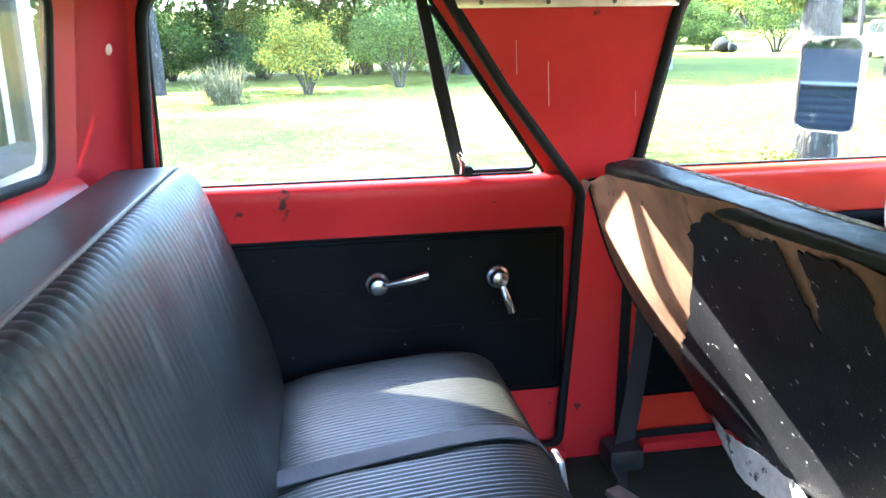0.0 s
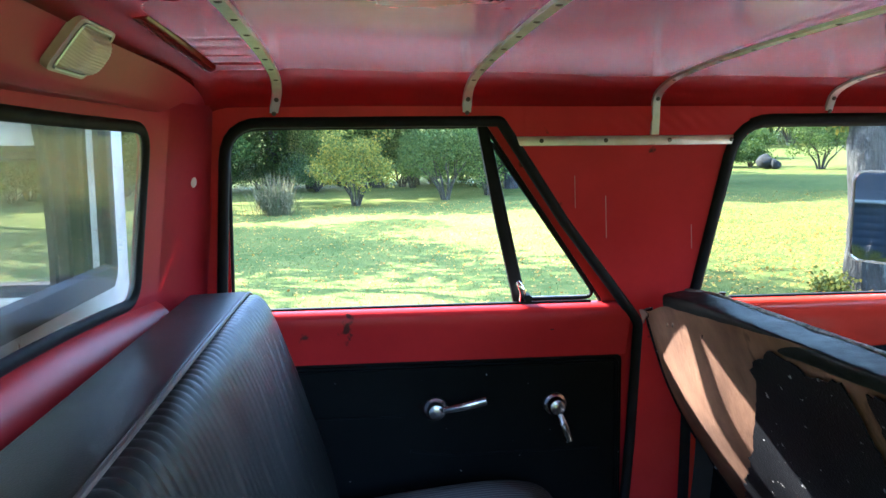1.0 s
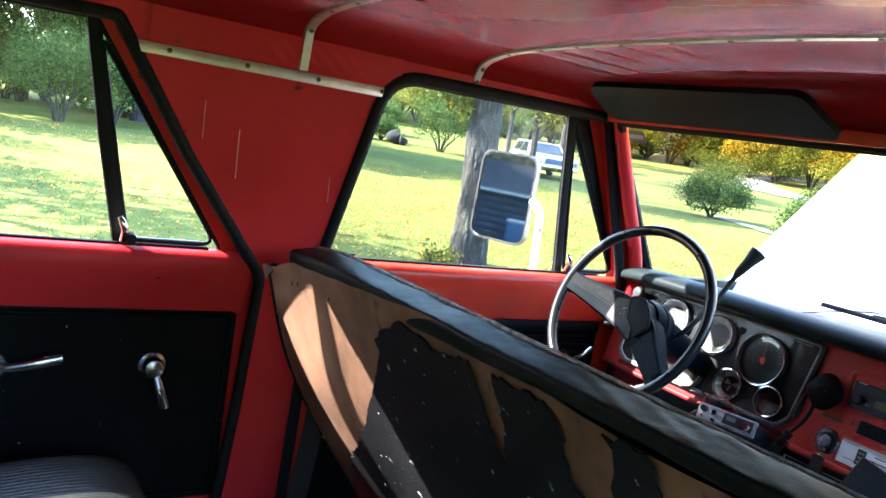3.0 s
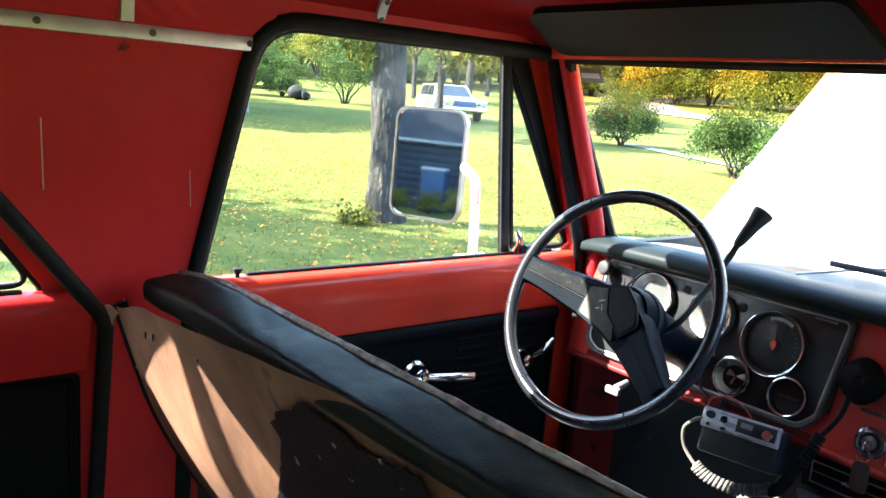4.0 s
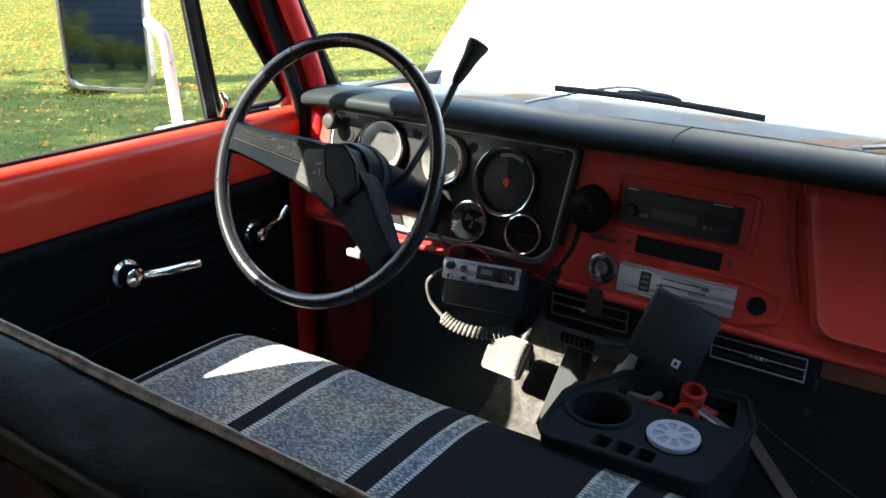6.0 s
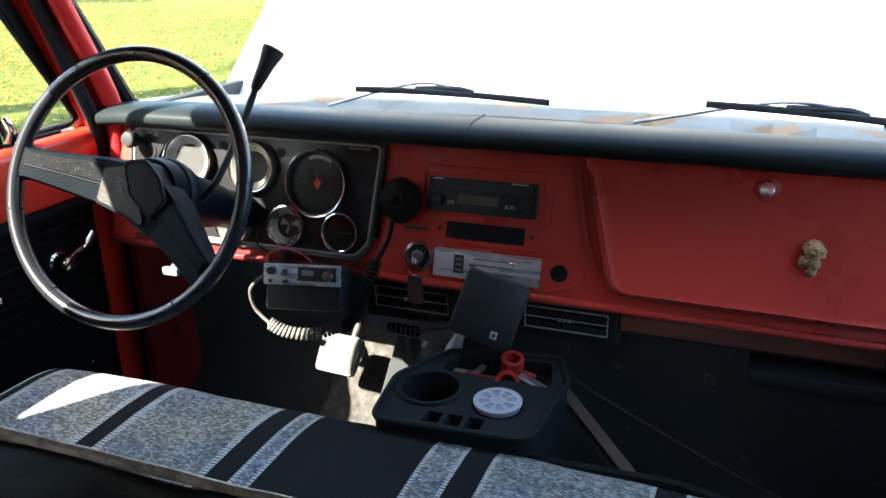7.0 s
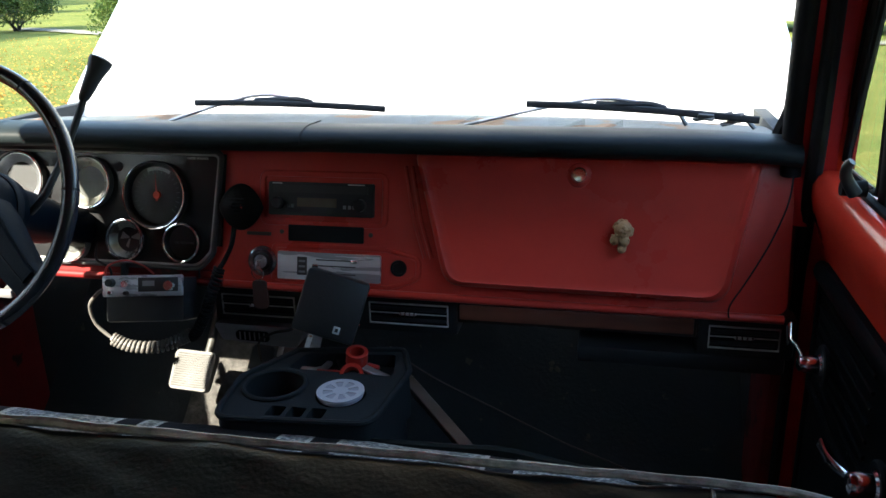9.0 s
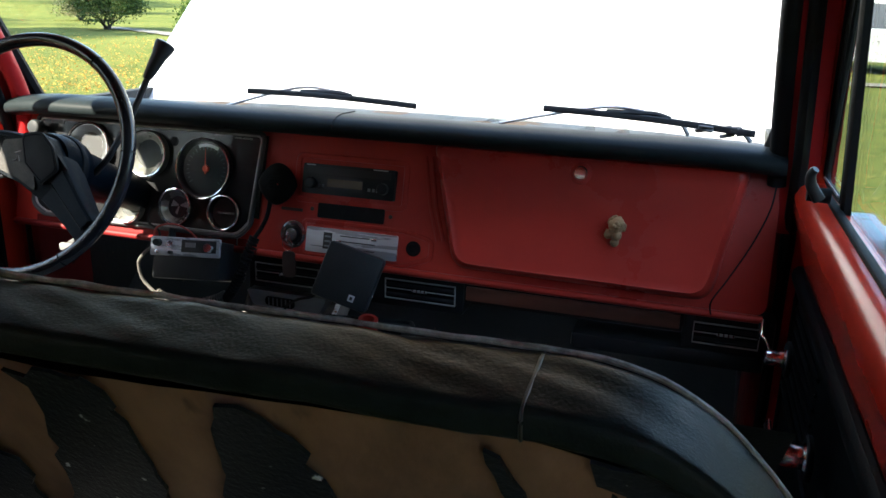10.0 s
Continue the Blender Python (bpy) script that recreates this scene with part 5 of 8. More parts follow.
def gauge(x, z, r, ring_mat, dial=DIAL, needle=None, ticks=0, label="", name="gauge", lens=True, cup=None, line=0.0013):
    m = on_face(x, z, 0.0085)
    g = part(name, lathe(bmesh.new(), [(r * 0.88, 0.0), (r * 0.91, 0.010), (r * 0.965, 0.014), (r, 0.0145), (r * 1.012, 0.012), (r * 1.015, 0.0)], m, 44, cap=False), DIAL if ring_mat is STEEL else ring_mat, dash, label)
    inner = 0.875
    if cup:
        inner = 0.64
        part("cup_wall", lathe(bmesh.new(), [(r * 0.62, 0.0015), (r * 0.66, 0.003), (r * 0.80, 0.0075), (r * 0.90, 0.0125), (r * 0.92, 0.0125), (r * 0.92, 0.0)], m, 44, cap=False), cup, g, "silvered cup inside the gauge")
    part("bright_ring", sweep(bmesh.new(), [m @ Vector((r * math.cos(2 * math.pi * i / 48), r * math.sin(2 * math.pi * i / 48), 0.0148)) for i in range(48)], ring(line, 8), up=(0, -1, 0.25), closed=True), CHROME, g)
    part("dial", cyl(bmesh.new(), m @ Vector((0, 0, 0.0002)), m @ Vector((0, 0, 0.0012)), r * inner, r * inner, 40), dial, g)
    if ticks:
        for k in range(ticks):
            a = radians(220 - 260 * k / (ticks - 1))
            p = Vector((math.cos(a), math.sin(a), 0))
            bm = box(bmesh.new(), (0, 0, 0), (r * (0.13 if k % 2 == 0 else 0.08), 0.0012, 0.0004))
            bmesh.ops.transform(bm, matrix=m @ Matrix.Translation(p * r * 0.70 + Vector((0, 0, 0.0016))) @ Matrix.Rotation(a, 4, "Z"), verts=bm.verts)
            part("tick", bm, MARK_DIM, g)
    if needle is not None:
        a = radians(needle)
        bm = bmesh.new()
        p = Vector((math.cos(a), math.sin(a), 0))
        q = Vector((-p.y, p.x, 0))
        vs = [bm.verts.new(m @ (v + Vector((0, 0, 0.0040)))) for v in (p * r * 0.72, q * 0.0024 - p * r * 0.18, -q * 0.0024 - p * r * 0.18)]
        bm.faces.new(vs)
        bmesh.ops.solidify(bm, geom=bm.faces[:], thickness=0.0008)
        part("needle", bm, NEEDLE, g, "orange needle")
        part("needle_hub", cyl(bmesh.new(), m @ Vector((0, 0, 0.001)), m @ Vector((0, 0, 0.005)), r * 0.125, r * 0.11, 20), NEEDLE, g, "orange needle hub")
    if lens:
        part("lens", cyl(bmesh.new(), m @ Vector((0, 0, 0.0085)), m @ Vector((0, 0, 0.0097)), r * 0.915, r * 0.915, 40), LENS_CLEAR, g, shadow=False)
    return g


big = gauge(-0.301, 1.314, 0.060, STEEL, needle=94, ticks=23, label="large round gauge with an orange needle")
arc = bmesh.new()
m0 = on_face(-0.301, 1.314, 0.0102)
sweep(arc, [m0 @ Vector((0.0475 * math.cos(radians(t)), 0.0475 * math.sin(radians(t)), 0)) for t in range(58, 118, 4)], [(-0.003, 0), (0.003, 0), (0.003, 0.0005), (-0.003, 0.0005)], up=(0, -1, 0.25))
part("scale_arc", arc, MARK, big)
gauge(-0.582, 1.333, 0.054, BEZEL, dial=DIAL, label="deep gauge with a silvered cup", cup=STEEL)
gauge(-0.437, 1.333, 0.047, CUP, dial=OLD_DIAL, label="deep gauge with a silvered cup", cup=CUP_PALE)
gauge(-0.474, 1.226, 0.036, CUP, dial=OLD_DIAL, label="chrome ringed gauge", cup=CUP_PALE)
g3 = gauge(-0.359, 1.234, 0.036, BEZEL, dial=DIAL, label="small chrome ringed gauge", cup=CUP_PALE, line=0.0026)
m1 = on_face(-0.355, 1.237, 0.0102)
for k, (a, w) in enumerate(((12, 0.022), (168, 0.024), (250, 0.010))):
    bm = plate([(0.002, -0.0012), (0.017, -0.3 * w), (0.019, 0.3 * w), (0.002, 0.0012)], [], 0.0006)
    bmesh.ops.transform(bm, matrix=m1 @ pose(0, 0, 0.0002 * k) @ Matrix.Rotation(radians(a), 4, "Z"), verts=bm.verts)
    part("pointer_vane", bm, VENT_TRIM, g3, "bright pointer vane")
g4 = gauge(-0.247, 1.233, 0.034, BEZEL, dial=DIAL, label="small round oil gauge", line=0.0022)
lettering("OIL PRESSURE", 0.0062, on_face(-0.247, 1.232, 0.0102), MARK_DIM, g4)
lettering("WIPER-WASHER", 0.0058, on_face(-0.222, 1.379, 0.0086), MARK, dash)
for x, z, r in ((-0.508, 1.366, 0.009), (-0.381, 1.362, 0.0095), (-0.676, 1.345, 0.014)):
    part("knob_hole", cyl(bmesh.new(), on_face(x, z, 0.0075).translation, on_face(x, z, 0.0098).translation, r, r, 22), RUBBER, dash)
kn = part("headlamp_knob", lathe(bmesh.new(), [(0.007, 0), (0.007, 0.018), (0.0155, 0.02), (0.0165, 0.026), (0.0165, 0.034), (0.014, 0.038)], on_face(-0.704, 1.365, 0.006), 26), PLASTIC, dash, "black knob with a bright face")
part("knob_face", lathe(bmesh.new(), [(0.0125, 0), (0.0125, 0.0015), (0.009, 0.002)], on_face(-0.704, 1.365, 0.0435), 24), PLASTIC, kn)
part("name_bar", face_plate([(-0.690, 1.378), (-0.655, 1.378), (-0.655, 1.386), (-0.690, 1.386)], 0.008, 0.0012), MARK_DIM, dash)

# radio recess, slot, heater plate, ignition, lighter
part("radio_surround", sweep(bmesh.new(), [tuple(on_face(x, z, 0.0).translation) for x, z in rounded([(-0.100, 1.275, 0.012), (0.124, 1.275, 0.012), (0.124, 1.358, 0.012), (-0.100, 1.358, 0.012)])], ring(0.006, 8, 0.004), up=(0, -1, 0), closed=True), RED_DASH, dash)
part("blank_slot", face_plate(rounded([(-0.051, 1.244, 0.003), (0.087, 1.244, 0.003), (0.087, 1.272, 0.003), (-0.051, 1.272, 0.003)]), 0.0005, 0.002), RUBBER, dash, "empty black slot")
for x in (-0.064, 0.099):
    part("slot_screw", lathe(bmesh.new(), [(0.004, 0), (0.004, 0.001), (0.002, 0.002)], on_face(x, 1.259, 0.0), 12), SCREW, dash)
part("label_plate", face_plate([(-0.130, 1.251), (-0.084, 1.251), (-0.084, 1.257), (-0.130, 1.257)], 0.0, 0.0012), SCREW, dash)
part("heater_surround", sweep(bmesh.new(), [tuple(on_face(x, z, 0.0).translation) for x, z in rounded([(-0.078, 1.171, 0.008), (0.128, 1.171, 0.008), (0.185, 1.19, 0.014), (0.185, 1.224, 0.014), (0.128, 1.236, 0.01), (-0.078, 1.236, 0.008)])], ring(0.005, 8, 0.0035), up=(0, -1, 0), closed=True), RED_DASH, dash)
heater = part("heater_plate", face_plate(rounded([(-0.069, 1.179, 0.003), (0.119, 1.179, 0.003), (0.119, 1.226, 0.003), (-0.069, 1.226, 0.003)]), 0.0, 0.006), HEATER, dash, "brushed metal heater control plate")
part("control_label", face_plate([(-0.032, 1.187), (-0.014, 1.187), (-0.014, 1.218), (-0.032, 1.218)], 0.006, 0.001), DIAL, heater)
for k in range(3):
    part("label_bar", face_plate([(-0.029, 1.191 + 0.009 * k), (-0.017, 1.191 + 0.009 * k), (-0.017, 1.1945 + 0.009 * k), (-0.029, 1.1945 + 0.009 * k)], 0.007, 0.0005), MARK_DIM, heater)
for z, x0, x1, kx in ((1.213, 0.003, 0.080, 0.074), (1.203, -0.003, 0.075, 0.003), (1.190, 0.003, 0.075, 0.040)):
    part("slide_slot", face_plate([(x0, z), (x1, z), (x1, z + 0.0022), (x0, z + 0.0022)], 0.006, 0.0008), DIAL, heater)
    bm = bmesh.new()
    box(bm, (0, 0, 0), (0.012, 0.006, 0.007), 0.0015)
    bmesh.ops.transform(bm, matrix=on_face(kx, z + 0.001, 0.0095), verts=bm.verts)
    part("slide_knob", bm, CHROME, heater)
ign = part("ignition_bezel", lathe(bmesh.new(), [(0.027, 0.0), (0.027, 0.004), (0.022, 0.007), (0.017, 0.003), (0.012, 0.004), (0.012, 0.012), (0.004, 0.012)], on_face(-0.099, 1.207, 0.0), 34), DULL_CHROME, dash, "chrome ignition switch")
part("lock_face", cyl(bmesh.new(), on_face(-0.099, 1.207, 0.0035).translation, on_face(-0.099, 1.207, 0.0052).translation, 0.0165, 0.0165, 26), BEZEL, ign)
part("lighter_socket", lathe(bmesh.new(), [(0.0145, 0.0), (0.0135, 0.003), (0.010, 0.003), (0.009, -0.002), (0.002, -0.002)], on_face(0.150, 1.206, 0.001), 26), RUBBER, dash, "empty lighter socket")
# raised ridges between the radio and the glove box
for dx in (0.0, 0.012):
    part("pressed_ridge", tube(bmesh.new(), [on_face(0.158 + dx, 1.375, 0.0).translation, on_face(0.176 + dx, 1.285, 0.0).translation, on_face(0.196 + dx, 1.225, 0.0).translation], 0.0035, 8), RED_DASH, dash)

# glove box door
GB = rounded([(0.185, 1.395, 0.012), (0.718, 1.392, 0.014), (0.676, 1.187, 0.035), (0.240, 1.191, 0.035)], 8)
gx, gz = 0.455, 1.30
bm = bmesh.new()
loops = []
for s, o in ((1.035, 0.006), (1.02, 0.024), (1.0, 0.033), (0.975, 0.036), (0.95, 0.033)):
    loops.append([bm.verts.new(on_face(gx + (x - gx) * s, gz + (z - gz) * (s if s <= 1 else 1 + (s - 1) * 2), o).translation) for x, z in GB])
for a, b in zip(loops, loops[1:]):
    for i in range(len(GB)):
        bm.faces.new((a[i], a[(i + 1) % len(GB)], b[(i + 1) % len(GB)], b[i]))
bm.faces.new(loops[-1])
bm.faces.new(loops[0])
glove = part("glove_box_door", bm, RED_DASH, dash, "closed red glove box door", angle=50)
part("lock_boss", lathe(bmesh.new(), [(0.021, -0.002), (0.018, 0.002), (0.0135, 0.003)], on_face(0.450, 1.367, 0.033), 28), RED_DASH, glove)
part("glove_lock", lathe(bmesh.new(), [(0.0125, 0.0), (0.0125, 0.006), (0.010, 0.009), (0.004, 0.0095)], on_face(0.450, 1.367, 0.0345), 26), CHROME, glove, "chrome push lock")
# left part of the lip and the strip: shade painted into the red
part("lower_lip", sweep(bmesh.new(), [(-0.77, 1.492, 1.168), (-0.172, 1.4905, 1.166)], ring(0.007, 10, 0.007)), RED_SHADED, dash, "red lip with under-dash shade put into its colour")
part("lower_lip", sweep(bmesh.new(), [(-0.170, 1.4905, 1.166), (0.0, 1.490, 1.165), (0.77, 1.490, 1.160)], ring(0.007, 10, 0.007)), RED_DASH, dash)
part("cluster_skirt", face_plate([(-0.715, 1.168), (-0.195, 1.168), (-0.195, 1.186), (-0.715, 1.186)], 0.0, 0.003), RED_SHADED, dash, "red strip with the shade below the gauges put into its colour")

# vent unit below the dashboard
vu = thing("air_vent_unit", (0.25, 1.53, 1.11), "black under-dash air vent unit with bright slats", "air vent")
part("housing", box(bmesh.new(), (0.02, 1.57, 1.118), (0.46, 0.11, 0.074), 0.008), PLASTIC, vu)
part("housing", box(bmesh.new(), (0.722, 1.57, 1.115), (0.15, 0.11, 0.078), 0.008), PLASTIC, vu)
part("trim_bar", box(bmesh.new(), (0.447, 1.565, 1.127), (0.40, 0.09, 0.042), 0.004), PLASTIC, vu)
part("wood_trim", box(bmesh.new(), (0.447, 1.5185, 1.1275), (0.388, 0.006, 0.027), 0.0015), WOOD, vu, "walnut printed trim strip")
part("lower_shelf", box(bmesh.new(), (0.62, 1.56, 1.068), (0.33, 0.10, 0.03), 0.006), PLASTIC, vu)
for x0, x1, z0, z1 in ((-0.190, -0.048, 1.098, 1.138), (0.092, 0.234, 1.100, 1.140), (0.664, 0.773, 1.096, 1.135)):
    y = 1.5125
    g = part("vent_grille", moved(plate([(x0, z0), (x1, z0), (x1, z1), (x0, z1)], [[(x0 + 0.0018, z0 + 0.0018), (x1 - 0.0018, z0 + 0.0018), (x1 - 0.0018, z1 - 0.0018), (x0 + 0.0018, z1 - 0.0018)]], 0.004), lambda c: Vector((c.x, y - c.z, c.y))), VENT_TRIM, vu, "thin bright vent surround")
    part("vent_back", box(bmesh.new(), ((x0 + x1) / 2, y + 0.001, (z0 + z1) / 2), (x1 - x0 - 0.004, 0.003, z1 - z0 - 0.004)), RUBBER, g)
    part("bright_bar", box(bmesh.new(), ((x0 + x1) / 2, y - 0.004, (z0 + z1) / 2 + 0.002), (x1 - x0 - 0.003, 0.002, 0.0016)), VENT_TRIM, g)
    for k in (0.25, 0.75):
        part("slat", box(bmesh.new(), ((x0 + x1) / 2, y - 0.002, z0 + (z1 - z0) * k), (x1 - x0 - 0.005, 0.008, 0.0035), 0.001, rot=Matrix.Rotation(0.5, 4, "X")), PLASTIC, g)
    tab = part("vent_tab", box(bmesh.new(), ((x0 + x1) / 2, y - 0.006, (z0 + z1) / 2 + 0.002), (0.030, 0.004, 0.005), 0.0012), VENT_TRIM, g)
    for k in range(4):
        part("grip", box(bmesh.new(), ((x0 + x1) / 2 - 0.012 + 0.008 * k, y - 0.009, (z0 + z1) / 2 + 0.002), (0.003, 0.003, 0.007), 0.0006), CHROME, tab)
plate_ob = part("side_panel", moved(plate(rounded([(-0.210, 1.080, 0.006), (-0.030, 1.080, 0.006), (-0.05, 1.040, 0.008), (-0.195, 1.048, 0.008)]), [], 0.05), lambda c: Vector((c.x, 1.505 + c.z, c.y))), STEEL, vu, "dull metal lower panel")
part("oval_grille", moved(plate(rounded([(-0.165, 1.052, 0.008), (-0.10, 1.050, 0.008), (-0.10, 1.070, 0.008), (-0.165, 1.070, 0.008)]), [], 0.003), lambda c: Vector((c.x, 1.5035 - c.z, c.y))), RUBBER, plate_ob)
for k in range(6):
    part("grille_bar", box(bmesh.new(), (-0.156 + 0.0095 * k, 1.4995, 1.061), (0.0018, 0.002, 0.015)), STEEL, plate_ob)

# ---- things on and under the dashboard ----
radio = thing("car_radio", (0.01, 1.53, 1.316), "black car radio with a dim amber display", "radio")
part("body", face_plate(rounded([(-0.085, 1.288, 0.004), (0.105, 1.288, 0.004), (0.105, 1.344, 0.004), (-0.085, 1.344, 0.004)]), 0.0, 0.010), PLASTIC, radio)
part("display", face_plate([(-0.032, 1.303), (0.040, 1.303), (0.040, 1.318), (-0.032, 1.318)], 0.010, 0.001), DISPLAY, radio, "amber display")
part("cassette_door", face_plate(rounded([(-0.076, 1.326, 0.002), (0.096, 1.326, 0.002), (0.096, 1.339, 0.002), (-0.076, 1.339, 0.002)]), 0.010, 0.0015), DIAL, radio)
for x in (-0.066, 0.083):
    part("knob", lathe(bmesh.new(), [(0.011, 0), (0.0105, 0.010), (0.008, 0.012)], on_face(x, 1.308, 0.010), 22), PLASTIC, radio)
for x in (-0.05, -0.043, 0.052, 0.061, 0.069):
    part("button", face_plate([(x, 1.301), (x + 0.005, 1.301), (x + 0.005, 1.307), (x, 1.307)], 0.010, 0.0018), MARK_DIM, radio)
for x0, x1 in ((-0.078, -0.060), (0.060, 0.090)):
    part("print_bar", face_plate([(x0, 1.3405), (x1, 1.3405), (x1, 1.3425), (x0, 1.3425)], 0.010, 0.0004), MARK, radio)

mic = thing("microphone", (-0.138, 1.51, 1.30), "black handheld microphone clipped to the dashboard", "microphone")
bm = bmesh.new()
sheet(bm, lambda u, v: on_face(-0.132, 1.299, 0.0) @ Vector((0.038 * math.cos(2 * math.pi * v) * (1.1 - 0.25 * abs(math.sin(2 * math.pi * v))) * math.sin(math.pi * max(0.02, min(0.98, u))) ** 0.5, 0.041 * math.sin(2 * math.pi * v) * math.sin(math.pi * max(0.02, min(0.98, u))) ** 0.5, 0.004 + 0.034 * u)), 12, 28, close_v=True)
part("body", bm, VISOR, mic)
for k in range(5):
    part("slot", face_plate([(-0.148, 1.288 + 0.006 * k), (-0.118, 1.288 + 0.006 * k), (-0.118, 1.2905 + 0.006 * k), (-0.148, 1.2905 + 0.006 * k)], 0.0375, 0.0006), RUBBER, mic)
part("neck", tube(bmesh.new(), spline([on_face(-0.145, 1.268, 0.02).translation, (-0.150, 1.495, 1.24), (-0.160, 1.485, 1.215), (-0.168, 1.475, 1.20)], 6), 0.0045, 8), RUBBER, mic)


def coil_pts(path, r, turns):
    """A helix round a smooth path."""
    p = spline(path, 10)
    out = []
    n = turns * 12
    for i in range(n + 1):
        k = i / n * (len(p) - 1)
        j = min(int(k), len(p) - 2)
        c = p[j] + (p[j + 1] - p[j]) * (k - j)
        t = (p[j + 1] - p[j]).normalized()
        s = t.cross(Vector((0.3, 0.1, 1))).normalized()
        u = s.cross(t)
        a = 2 * math.pi * i / 12
        out.append(c + s * r * math.cos(a) + u * r * math.sin(a))
    return out


part("coiled_cord", tube(bmesh.new(), coil_pts([(-0.168, 1.475, 1.20), (-0.178, 1.462, 1.165), (-0.195, 1.455, 1.12), (-0.215, 1.455, 1.085), (-0.232, 1.465, 1.07)], 0.0085, 24), 0.0028, 6), RUBBER, mic, "black coiled cord")

cb = thing("cb_radio", (-0.27, 1.47, 1.15), "two-way radio with a silver face hung under the dashboard", "radio")
CB = Matrix.Translation((-0.2725, 1.400, 1.190)) @ Matrix.Rotation(radians(12), 4, "Z") @ Matrix.Rotation(radians(-20), 4, "X")
bm = bmesh.new()
box(bm, (0, 0.086, -0.024), (0.135, 0.16, 0.076), 0.006)
bmesh.ops.transform(bm, matrix=CB, verts=bm.verts)
part("case", bm, PLASTIC, cb, "black radio case")
bm = bmesh.new()
box(bm, (0, 0, 0), (0.137, 0.010, 0.036), 0.003)
bmesh.ops.transform(bm, matrix=CB, verts=bm.verts)
cbf = part("face_plate", bm, HEATER, cb, "silver radio face")
bm = bmesh.new()
box(bm, (0.028, -0.006, 0.002), (0.068, 0.003, 0.024), 0.001)
bmesh.ops.transform(bm, matrix=CB, verts=bm.verts)
part("dark_window", bm, DIAL, cbf)
for x, z, r, h, mt in ((-0.052, 0.006, 0.0075, 0.012, PLASTIC), (-0.026, 0.004, 0.0075, 0.010, CHROME), (-0.052, -0.011, 0.004, 0.008, CHROME), (-0.026, -0.012, 0.004, 0.008, PLASTIC), (0.050, 0.0, 0.0095, 0.016, CHROME)):
    a, b = CB @ Vector((x, -0.004, z)), CB @ Vector((x, -0.006 - h, z))
    part("knob", cyl(bmesh.new(), a, b, r, r * 0.85, 20), mt, cbf, "small radio knob")
bm = bmesh.new()
box(bm, (0.012, -0.008, 0.004), (0.020, 0.001, 0.009))
bmesh.ops.transform(bm, matrix=CB, verts=bm.verts)
part("meter", bm, MARK_DIM, cbf)
for s in (-1, 1):
    bm = bmesh.new()
    box(bm, (s * 0.0705, 0.10, 0.018), (0.003, 0.04, 0.045), 0.001)
    bmesh.ops.transform(bm, matrix=CB, verts=bm.verts)
    part("bracket", bm, PLASTIC, cb)
part("red_wire", tube(bmesh.new(), spline([CB @ Vector(p) for p in ((-0.066, 0.004, 0.012), (-0.060, 0.0, 0.035), (-0.035, 0.015, 0.044), (-0.012, 0.03, 0.035), (0.0, 0.05, 0.02))], 8), 0.0018, 6), RED_TAPE, cb, "thin red wire")
part("coiled_cord", tube(bmesh.new(), coil_pts([(-0.352, 1.405, 1.083), (-0.325, 1.415, 1.066), (-0.285, 1.435, 1.058), (-0.250, 1.455, 1.066), (-0.232, 1.465, 1.075)], 0.0085, 22), 0.0034, 8), CORD_GREY, cb, "grey coiled cord")
part("cord_lead", tube(bmesh.new(), spline([CB @ Vector((-0.066, -0.004, -0.004)), (-0.362, 1.392, 1.17), (-0.382, 1.398, 1.145), (-0.378, 1.402, 1.11), (-0.352, 1.405, 1.083)], 8), 0.0032, 8), CORD_GREY, cb, "grey cord")
bm = bmesh.new()
tube(bm, spline([(-0.40, 1.47, 1.24), (-0.392, 1.45, 1.215), (-0.36, 1.44, 1.20), (-0.355, 1.425, 1.16)], 8), 0.0022, 6)
part("thin_wire", bm, RUBBER, cb)

keys = thing("key_ring", (-0.099, 1.49, 1.18), "ignition key on a ring with a dark leather fob", "keys")
part("key_bow", lathe(bmesh.new(), [(0.010, -0.001), (0.010, 0.001), (0.005, 0.001), (0.005, -0.001)], on_face(-0.099, 1.200, 0.020) @ Matrix.Rotation(radians(90), 4, "Y"), 20, cap=False), CHROME, keys)
part("ring", tube(bmesh.new(), [on_face(-0.099, 1.187, 0.022) @ Vector((0.011 * math.cos(t * math.pi / 9), 0.011 * math.sin(t * math.pi / 9), 0.004 * math.sin(t * math.pi / 9))) for t in range(18)], 0.0012, 6, closed=True), CHROME, keys)
part("fob", moved(plate(rounded([(-0.114, 1.125, 0.012), (-0.084, 1.125, 0.012), (-0.086, 1.178, 0.008), (-0.112, 1.178, 0.008)]), [], 0.005), lambda c: Vector((c.x, 1.487 - c.z, c.y))), LEATHER, keys, "dark leather fob")

# small resin ornament, plain lumps for its curls
bm = bmesh.new()
rp = random.Random(5)
m = on_face(0.519, 1.278, 0.036)
for (x, y, z, r), k in (((0.002, 0.010, 0.012, 0.0145), 26), ((-0.009, -0.006, 0.010, 0.0085), 10), ((0.004, -0.008, 0.016, 0.0085), 8), ((0.001, -0.020, 0.010, 0.0075), 8)):
    bmesh.ops.create_icosphere(bm, subdivisions=2, radius=r, matrix=m @ Matrix.Translation((x, y, z)))
    for _ in range(k):
        d = Vector((rp.gauss(0, 1), rp.gauss(0, 1), rp.gauss(0, 1))).normalized()
        bmesh.ops.create_icosphere(bm, subdivisions=1, radius=r * 0.3, matrix=m @ Matrix.Translation(Vector((x, y, z)) + d * r * 0.92))
